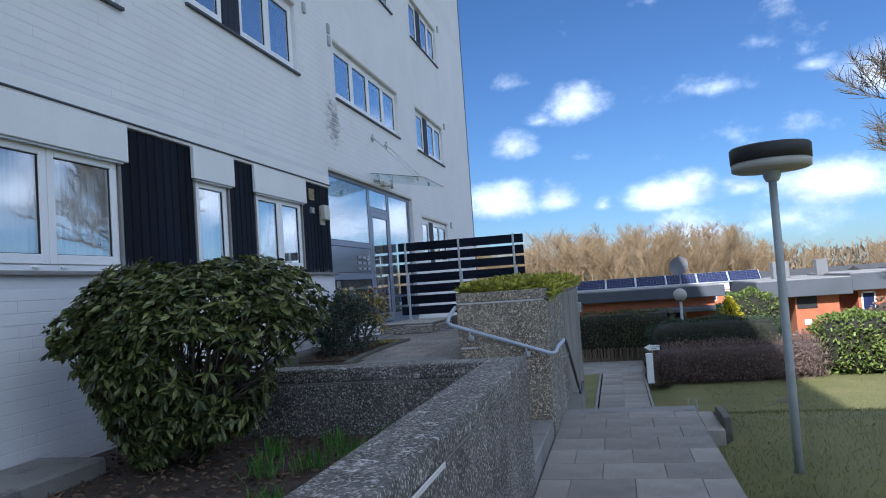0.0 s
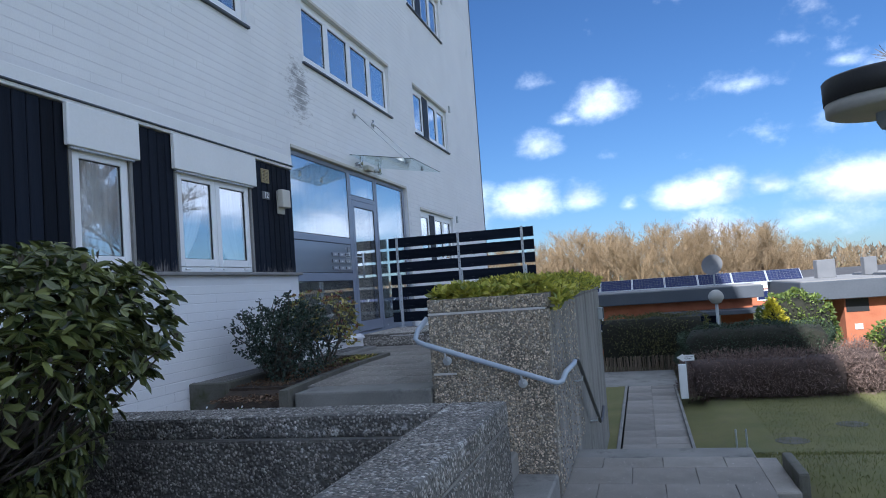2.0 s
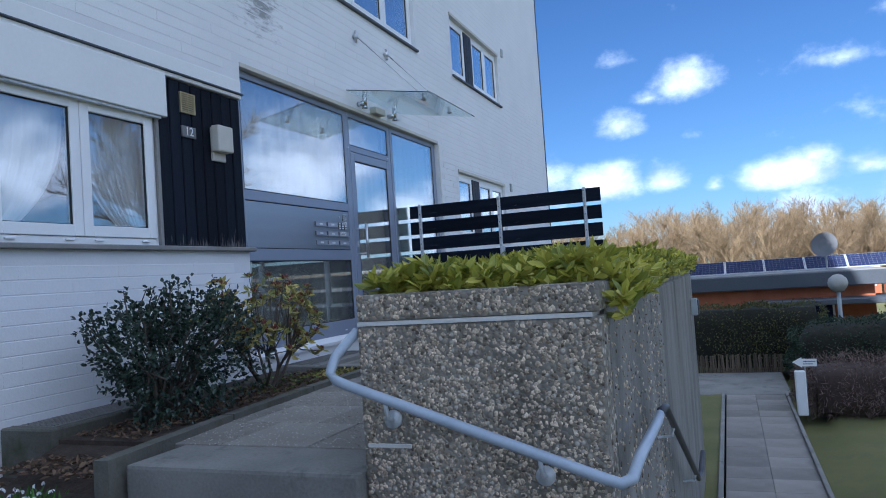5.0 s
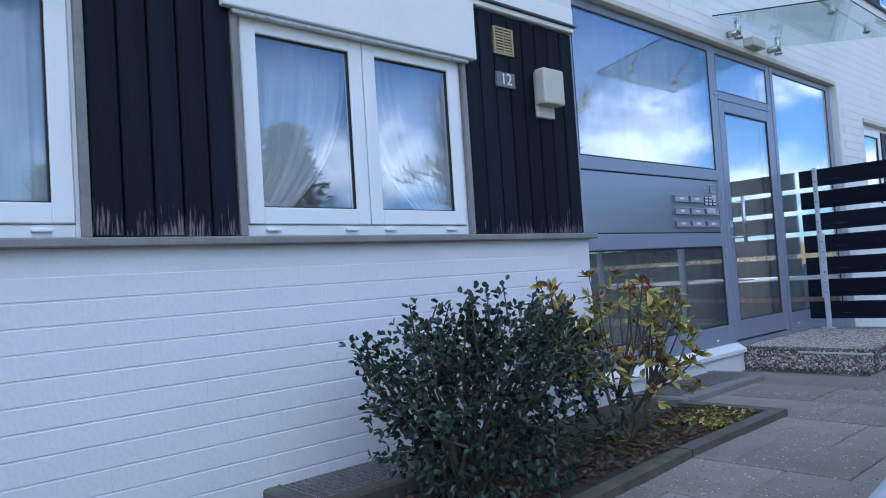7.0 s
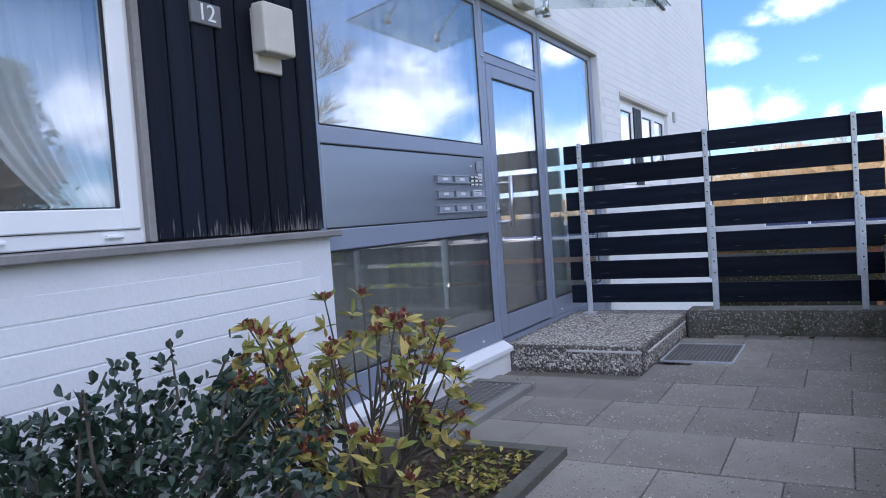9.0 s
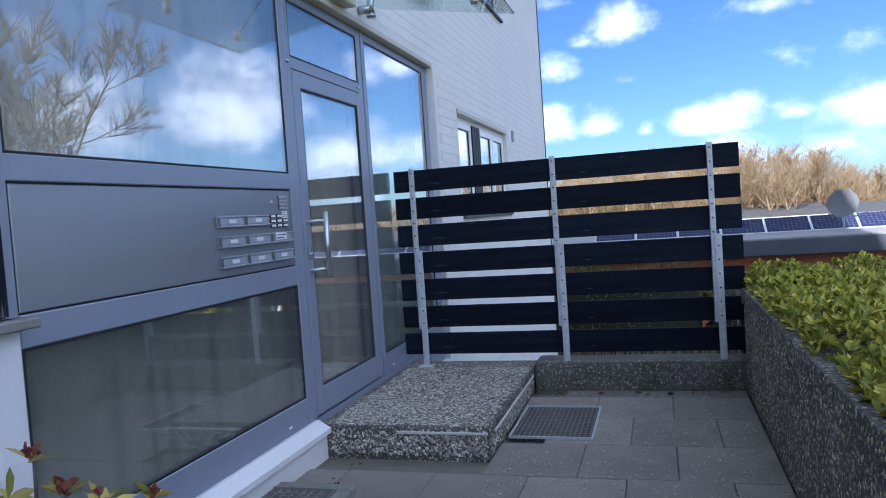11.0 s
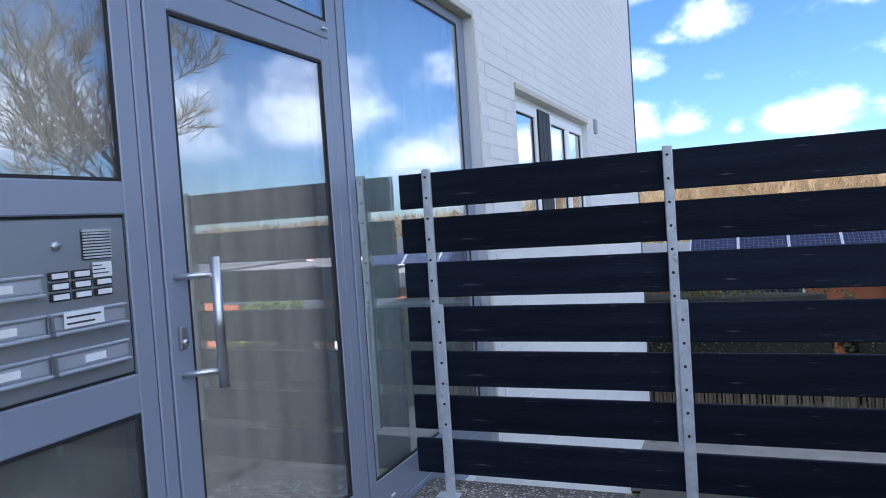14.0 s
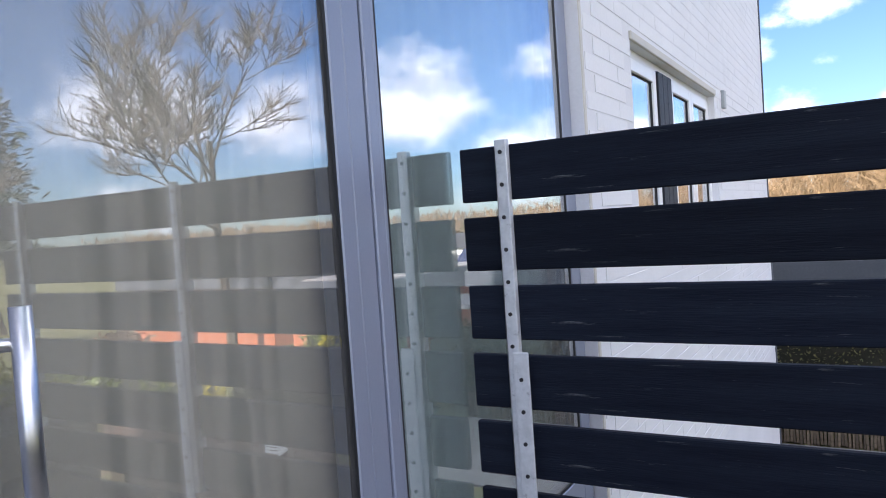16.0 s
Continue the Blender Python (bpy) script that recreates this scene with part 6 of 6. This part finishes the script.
part("arm", tube([(2.55, 30.5, 1.55), (2.75, 30.15, 1.45), (2.8, 30.05, 1.5)], 0.02, 6), POLE_GREY, dish)

hb = bungalow(6.05, 7.45, 27.6, 33, -2.2, 0.44, 1.02, "orange brick bungalow with a flat grey roof", [], 1.3)
# black plate before the wall, painted shade of a porch opening
part("porch_recess", boxes([(6.10, 6.75, 27.585, 27.598, 0.0, 0.415)]), RUBBER, hb, "flat black plate as the porch shade under the roof")
part("chimney", boxes([(6.0, 6.6, 30.5, 31.1, 1.04, 1.70)], 0.02), HOUSE_GREY, hb, "square grey chimney")
part("plate", boxes([(6.30, 6.52, 27.57, 27.6, -0.55, -0.38)]), WHITE_PVC, hb)
hc = bungalow(8.9, 11.2, 30.5, 36, -2.2, 0.42, 1.06, "orange brick bungalow with white trims", [(9.0, 9.5, -1.9, 0.35)])
part("chimney", boxes([(8.3, 8.75, 33.5, 34.0, 1.0, 1.70)], 0.02), HOUSE_GREY, hc, "square grey chimney")
hd = bungalow(12.5, 20.0, 31, 38, -2.4, 0.5, 1.1, "orange brick bungalow at the garden's edge", [(13.2, 14.4, -1.0, 0.2), (16.5, 18, -1.0, 0.2)])
he = bungalow(7.36, 8.9, 34, 38, -2.2, 0.35, 0.95, "brick link between the bungalows", [(7.6, 8.5, -1.5, 0.1)])

RIDGE = material("clay_roof", (0.045, 0.045, 0.05), (0.08, 0.078, 0.08), 2, 0.8)
for i, (x, y, w) in enumerate(((17.0, 72, 9), (27.0, 76, 9), (9.0, 84, 8), (38, 80, 10), (24, 66, 7))):
    t = thing("terraced_house", (x, y, -4.0), "far white and brick two-storey house with a dark roof", "house", "terraced houses")
    part("wall", boxes([(x - w / 2, x + w / 2, y, y + 8, -4, -0.5)]), RED_BRICK, t, "brick walls")
    part("white_band", boxes([(x - w / 2, x + w / 2, y - 0.06, y - 0.002, -0.75, 0.05)]), WHITE_BAND, t, "white parapet")
    part("roof", prism([(y - 0.3, 0.05), (y + 4, 0.95), (y + 8.3, 0.05)], "x", x - w / 2 - 0.2, x + w / 2 + 0.2), RIDGE, t, "dark roof")
    for q in range(4):
        c = x - w / 2 + w * (q + 0.5) / 4
        wn = part("window", boxes([(c - 0.6, c + 0.6, y - 0.05, y - 0.01, -2.0, -0.9)]), WHITE_PVC, t)
        part("pane", boxes([(c - 0.5, c + 0.5, y - 0.07, y - 0.052, -1.9, -1.0)]), SOLAR, wn)

# ---------------------------------------------------------------- trees
def bare_tree(seed, height, spread, twig_n, depth=4):
    """Trunk and boughs, and fine twigs apart, as two meshes about the origin."""
    r = random.Random(seed)
    wood, twig = [], []

    def grow(p, d, length, rad, level):
        pts, rads = [p.copy()], [rad]
        q, dd = p.copy(), d.copy()
        steps = 4
        for s in range(steps):
            dd = (dd + Vector((r.uniform(-1, 1), r.uniform(-1, 1), r.uniform(-0.5, 0.9))) * 0.16).normalized()
            q = q + dd * length / steps
            pts.append(q.copy())
            rads.append(rad * (1 - 0.55 * (s + 1) / steps))
        (wood if level < depth - 1 else twig).append(tube(pts, rads, 6 if level == 0 else (4 if level < depth - 1 else 3)))
        if level >= depth:
            return
        n = (5, 5, 5, twig_n, 0)[level]
        for k in range(n):
            u = r.uniform(0.35 if level == 0 else 0.2, 1.0)
            i = min(steps - 1, int(u * steps))
            b = pts[i].lerp(pts[i + 1], u * steps - i)
            side = Vector((r.uniform(-1, 1), r.uniform(-1, 1), r.uniform(-0.2, 0.6))).normalized()
            nd = (dd * r.uniform(0.55, 1.0) + side * spread).normalized()
            grow(b, nd, length * r.uniform(0.45, 0.68), max(rads[i] * 0.5, height * 0.0011), level + 1)

    grow(Vector((0, 0, 0)), Vector((0, 0, 1)), height * 0.55, height * 0.014, 0)
    return joined(*wood), joined(*twig)


def tree_model(seed, height, spread, twig_n, wood_mat, twig_mat, label, where, name="bare_tree"):
    w, t = bare_tree(seed, height, spread, twig_n)
    o = thing(name, (0, 0, 0), label, "tree", "bare trees")
    part("trunk", w, wood_mat, o, "trunk and boughs")
    part("crown", t, twig_mat, o, "fine leafless twigs", kind="stuff")
    o.matrix_basis = where
    return o


TWIG = material("brown_twig", (0.10, 0.075, 0.05), (0.20, 0.155, 0.105), 2, 0.9, 0, 0.0, 60, vary=0.3)
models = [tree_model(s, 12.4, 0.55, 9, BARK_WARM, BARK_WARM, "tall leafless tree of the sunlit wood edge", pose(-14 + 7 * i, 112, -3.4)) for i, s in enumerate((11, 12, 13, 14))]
TALL = [max(v.co.z for child in m.children for v in child.data.vertices) for m in models]
# height of the wood's edge over the horizon, by bearing (degrees)
BEARING, RISE = (-20, -6.4, -3.9, 0.4, 4.2, 8.5, 10.3, 11.6, 16), (3.3, 3.1, 4.0, 3.7, 3.95, 3.1, 2.7, 1.5, 1.2)
rr = random.Random(9)
for i in range(84):
    far = i % 3
    y = 88 + 8 * far + rr.uniform(-3, 3)
    bearing = -17 + 0.345 * i + rr.uniform(-0.3, 0.3)
    k = rr.randrange(4)
    hgt = (5.06 + y * math.tan(radians(float(np.interp(bearing, BEARING, RISE))))) / TALL[k] * rr.uniform(0.86, 1.03)
    copy_thing(models[k], pose(y * math.tan(radians(bearing)), y, -3.4, 0, 0, rr.uniform(0, 360)) @ Matrix.Diagonal((hgt * 1.15, hgt * 1.15, hgt, 1)))
for i in range(40):
    copy_thing(models[rr.randrange(4)], pose(18 + 4.5 * i + rr.uniform(-2, 2), 170 + rr.uniform(-20, 30), -6.5, 0, 0, rr.uniform(0, 360)))
UNDER = leafy("undergrowth", (0.17, 0.105, 0.05), (0.30, 0.20, 0.095), 0.9, 0.0)
g = np.random.default_rng(5)
n = 26000
ux = g.uniform(-34, 20, n)
up = np.stack([ux, 96 + g.normal(size=n) * 4, -3.4 + 6.4 * g.random(n) ** 1.3 * (0.8 + 0.2 * np.sin(ux * 0.9))], axis=1)
solid("undergrowth", leaves(up, np.stack([g.normal(size=n) * 0.3, g.normal(size=n) * 0.3, np.ones(n)], axis=1), 0.55, 0.08, 6, 0, 0.9, 0.2), UNDER, "ochre winter thicket below the far trees", "thicket", kind="stuff")
n = 16000
ux = g.uniform(14, 260, n)
up = np.stack([ux, 205 + g.normal(size=n) * 12, -6 + 9.5 * g.random(n) ** 1.2], axis=1)
solid("undergrowth", leaves(up, np.stack([g.normal(size=n) * 0.3, g.normal(size=n) * 0.3, np.ones(n)], axis=1), 2.4, 0.5, 7, 0, 0.3, 0.2), TWIG, "brown far woodland on the low rise", "woodland", kind="stuff")
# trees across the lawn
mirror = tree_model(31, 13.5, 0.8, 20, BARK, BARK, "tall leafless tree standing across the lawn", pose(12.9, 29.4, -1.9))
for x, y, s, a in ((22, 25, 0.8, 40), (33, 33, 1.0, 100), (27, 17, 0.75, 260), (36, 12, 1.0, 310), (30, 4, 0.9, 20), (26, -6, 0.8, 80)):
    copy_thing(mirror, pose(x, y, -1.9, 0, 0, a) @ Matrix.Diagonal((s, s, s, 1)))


def pine(x, y, z, h, seed, wide=1.0):
    p = thing("pine_tree", (x, y, z), "dark evergreen pine standing across the lawn", "tree")
    part("trunk", tube([(x, y, z), (x + 0.2, y, z + h)], [0.22, 0.04], 8), BARK, p)
    q = np.random.default_rng(seed)
    n = 6400
    lev = q.integers(0, 16, n)
    a = q.uniform(0, 2 * math.pi, n)
    br = wide * (0.5 + 2.3 * (1 - lev / 16) ** 0.7)
    rad = br * q.random(n) ** 0.6 * (0.75 + 0.25 * np.sin(a * 5 + lev))
    pts = np.stack([x + rad * np.cos(a), y + rad * np.sin(a), z + h * (0.25 + 0.76 * lev / 16) - 0.15 * rad + q.normal(size=n) * 0.12], axis=1)
    part("crown", leaves(pts, np.stack([np.cos(a), np.sin(a), np.full(n, 0.3)], axis=1), 0.42 * wide, 0.10 * wide, seed, 0, 0.4, 0.3), HEDGE_DARK, p, kind="stuff")


pine(48.0, 40.0, -2.7, 19.0, 71, 1.9)
pine(19.5, 14.0, -1.6, 8.0, 72)

# ---------------------------------------------------------------- wall joints, bricks, slabs, pebbles: the many pieces last
COURSE, LONG = 0.0882, 0.252


def brick_cells(y0, y1, z0, z1):
    """Courses in running bond, cut at the openings and at the edges."""
    out = []
    k0, k1 = int(math.floor(z0 / COURSE)), int(math.ceil(z1 / COURSE))
    for k in range(k0, k1):
        a, b = k * COURSE + 0.0025, (k + 1) * COURSE - 0.0025
        y = math.floor(y0 / LONG) * LONG - (LONG / 2 if k % 2 else 0)
        while y < y1:
            c, d = max(y + 0.00005, y0), min(y + LONG - 0.00005, y1)
            if d - c > 0.02 and a > z0 - 0.03 and b < z1 + 0.03:
                if not any(c < h[1] + 0.01 and d > h[0] - 0.01 and a < h[3] + 0.01 and b > h[2] - 0.01 for h in BLOCKED):
                    out.append((c, d, a, b))
            y += LONG
    return out


BLOCKED = HOLES + [(-1.5, 10.56, 3.29, 3.46), (-1.5, 10.6, 1.93, 1.99), (10.5, 15.36, 0.8, 3.66)]
NEAR = (7.0, 10.54, 0.86, 1.93)
wall_ob = bpy.data.objects["wall_facade"]
cells = brick_cells(2.2, Y_END - 0.01, 0.4, 9.0)
shapes = {}
vs, fs = [], []
for c, d, a, b in cells:
    if c >= NEAR[0] and d <= NEAR[1] and a >= NEAR[2] - 0.02 and b <= NEAR[3]:
        key = round(d - c, 2)
        if key not in shapes:
            shapes[key] = mesh_data("brick", prism([(-0.007, 0.0), (-0.003, 0.0), (0.0, 0.0025), (0.0, b - a - 0.0025), (-0.003, b - a), (-0.007, b - a)], "y", 0, d - c), WHITE_BRICK)
        piece("brick", shapes[key], wall_ob, (WALL + random.uniform(-0.0006, 0.0006), c, a))
    else:
        x = WALL + random.uniform(-0.0007, 0.0007) - (0.0019 if a > 3.4 else 0.0)
        i, e, f = len(vs), 0.003, 0.00005
        vs += [(x - 0.009, c, a), (x - 0.009, d, a), (x - 0.009, d, b), (x - 0.009, c, b), (x, c + f, a + e), (x, d - f, a + e), (x, d - f, b - e), (x, c + f, b - e)]
        fs += [(i + 4, i + 5, i + 6, i + 7), (i, i + 1, i + 5, i + 4), (i + 1, i + 2, i + 6, i + 5), (i + 2, i + 3, i + 7, i + 6), (i + 3, i, i + 4, i + 7)]
part("brickwork", (vs, fs), WHITE_BRICK, wall_ob, kind="stuff")


def lay_slabs(parent, x0, x1, y0, y1, z, w, d, mat, seed, bond=True, skip=None, gap=0.0035, thick=0.03):
    """Paving slabs in rows, each a piece of its own."""
    r = random.Random(seed)
    shapes = {}
    j, y = 0, y0
    while y < y1 - 0.02:
        ye = min(y + d, y1)
        x = x0 - (w / 2 if bond and j % 2 else 0)
        while x < x1 - 0.02:
            a, b = max(x, x0), min(x + w, x1)
            if b - a > 0.04 and not (skip and skip(a, b, y, ye)):
                key = (round(b - a, 3), round(ye - y, 3))
                if key not in shapes:
                    shapes[key] = mesh_data("slab", boxes([(0, b - a - gap, 0, ye - y - gap, -thick, 0)], 0.004), mat)
                piece("slab", shapes[key], parent, pose(a + gap / 2, y + gap / 2, z + r.uniform(-0.0025, 0.0015), r.uniform(-0.15, 0.15), r.uniform(-0.15, 0.15), 0))
            x += w
        y, j = ye, j + 1


def landing_skip(a, b, c, d):
    if a < -3.22 and d > 12.60:
        return True
    return b < -3.05 and c < 10.8 and (a + b) / 2 < -3.0 - 0.06 * (c - 7.8) - 0.05


lay_slabs(landing, -4.19, -1.73, 8.205, 14.11, LAND, 0.492, 0.52, SLAB, 5, True, landing_skip)
lay_slabs(path_bed, -0.74, 0.80, -1.0, 9.06, 0.0, 0.513, 0.51, SLAB, 6)
lay_slabs(lower_bed, -0.52, 0.50, 11.0, 20.18, LOW, 0.51, 0.51, SLAB, 7, False)


def pebbles(name, parent, spots, size, seed, mat=None):
    """Half-sunk pebbles; spots are (point, normal axis) pairs."""
    r = np.random.default_rng(seed)
    bm = bmesh.new()
    bmesh.ops.create_icosphere(bm, subdivisions=1, radius=1)
    bv = np.array([v.co[:] for v in bm.verts])
    bf = np.array([[v.index for v in f.verts] for f in bm.faces])
    bm.free()
    p, ax = spots
    n = len(p)
    s = size * r.uniform(0.5, 1.25, (n, 1)) * r.uniform(0.7, 1.2, (n, 3))
    s[np.arange(n), ax] = size * 0.40
    q = bv[None] * (1 + 0.15 * r.normal(size=(n, len(bv), 1))) * s[:, None, :]
    ang = r.uniform(0, 2 * math.pi, n)
    i, j = (ax + 1) % 3, (ax + 2) % 3
    k = np.arange(n)
    ci, si = np.cos(ang)[:, None], np.sin(ang)[:, None]
    a, b = q[k, :, i].copy(), q[k, :, j].copy()
    q[k, :, i], q[k, :, j] = a * ci - b * si, a * si + b * ci
    v = (q + p[:, None, :]).reshape(-1, 3)
    f = (bf[None] + (np.arange(n) * len(bv))[:, None, None]).reshape(-1, 3)
    part(name, (v.tolist(), f.tolist()), mat or PEBBLE, parent, "mixed river pebbles", True, "stuff")


def face_spots(n, lo, hi, axis, seed):
    r = np.random.default_rng(seed)
    p = r.uniform(np.array(lo), np.array(hi), (n, 3))
    return p, np.full(n, axis)


def both(*sets):
    return np.concatenate([s[0] for s in sets]), np.concatenate([s[1] for s in sets])


pebbles("pebble_facing", planter, both(face_spots(7000, (pl_x0 + 0.01, pl_y0 + 0.002, 0.15), (pl_x1 - 0.01, pl_y0 + 0.002, 1.428), 1, 1), face_spots(520, (pl_x0 + 0.01, pl_y0 + 0.002, 1.470), (pl_x1 - 0.01, pl_y0 + 0.002, 1.555), 1, 2),
                                  face_spots(1100, (pl_x1 + 0.0015, pl_y0 + 0.01, 0.0), (pl_x1 + 0.0015, 10.2, 1.428), 0, 3)), 0.0105, 1)
pebbles("pebble_facing", planter, face_spots(4200, (pl_x0 + 0.001, 8.1, 0.87), (pl_x0 + 0.001, 14.05, 1.55), 0, 21), 0.009, 7)
pebbles("pebble_facing", step, both(face_spots(6200, (WALL + 0.0, 12.64, 1.029), (-3.23, 14.15, 1.029), 2, 4), face_spots(700, (WALL + 0.03, 12.621, 0.86), (-3.23, 12.621, 1.0), 1, 5), face_spots(600, (-3.211, 12.64, 0.86), (-3.211, 14.1, 0.96), 0, 6)), 0.0095, 2, PEBBLE_PALE)
pebbles("pebble_facing", bpy.data.objects["fence_plinth"], both(face_spots(1100, (-3.18, 14.121, 0.87), (-1.75, 14.121, 1.05), 1, 31), face_spots(500, (-3.18, 14.13, 1.064), (-1.75, 14.2, 1.064), 2, 32)), 0.008, 8, PEBBLE_DARK)
low_a, low_b = bpy.data.objects["wall_low_path"], bpy.data.objects["wall_low_cross"]
pebbles("pebble_facing", low_a, both(face_spots(2600, (-1.03, 2.07, 1.049), (-0.765, 5.9, 1.049), 2, 7), face_spots(4200, (-0.746, 2.07, 0.02), (-0.746, 5.9, 0.92), 0, 8), face_spots(600, (-0.746, 2.07, 0.945), (-0.746, 5.9, 1.035), 0, 9)), 0.009, 3, PEBBLE_DARK)
pebbles("pebble_facing", low_b, both(face_spots(1400, (-3.6, 5.64, 1.049), (-1.05, 5.9, 1.049), 2, 10), face_spots(3000, (-3.6, 5.621, 0.5), (-1.06, 5.621, 0.92), 1, 11), face_spots(700, (-3.6, 5.621, 0.945), (-1.06, 5.621, 1.035), 1, 12)), 0.009, 4, PEBBLE_DARK)

grit = face_spots(7000, (-3.15, 8.2, LAND + 0.001), (-1.76, 14.05, LAND + 0.001), 2, 51)
salt = np.random.default_rng(53).normal(size=(420, 2)) * np.array((0.13, 0.07)) + np.array((-3.39, 11.52))
grit = both(grit, (np.stack([salt[:, 0], salt[:, 1], np.full(420, LAND + 0.001)], axis=1), np.full(420, 2)))
pebbles("grit", landing, grit, 0.0046, 11, PEBBLE_PALE)
pebbles("grit", path_bed, face_spots(1800, (-0.70, 1.5, 0.0015), (0.78, 9.0, 0.0015), 2, 52), 0.004, 12, PEBBLE_PALE)

# blades of grass along the lawn near the path
g = np.random.default_rng(15)
n = 34000
bx = 0.83 + 6.0 * g.random(n) ** 1.5
by = 2.5 + 16.0 * g.random(n)
keep = ~((bx < 1.1) & (by > 7.4) & (by < 9.1)) & ~((bx < 1.8) & (by > 12.5))
bx, by = bx[keep], by[keep]
bz = np.array([ground_height(a, b) for a, b in zip(bx, by)]) - 0.004
n = len(bx)
solid("lawn_grass", leaves(np.stack([bx, by, bz], axis=1), np.stack([g.normal(size=n) * 0.5, g.normal(size=n) * 0.5, np.ones(n)], axis=1), 0.045, 0.006, 16, 0, 0.2, 0.4), leafy("grass_blade", (0.11, 0.125, 0.035), (0.21, 0.20, 0.075), 0.7, 0.2), "short green and straw-coloured grass blades", "grass", kind="stuff")
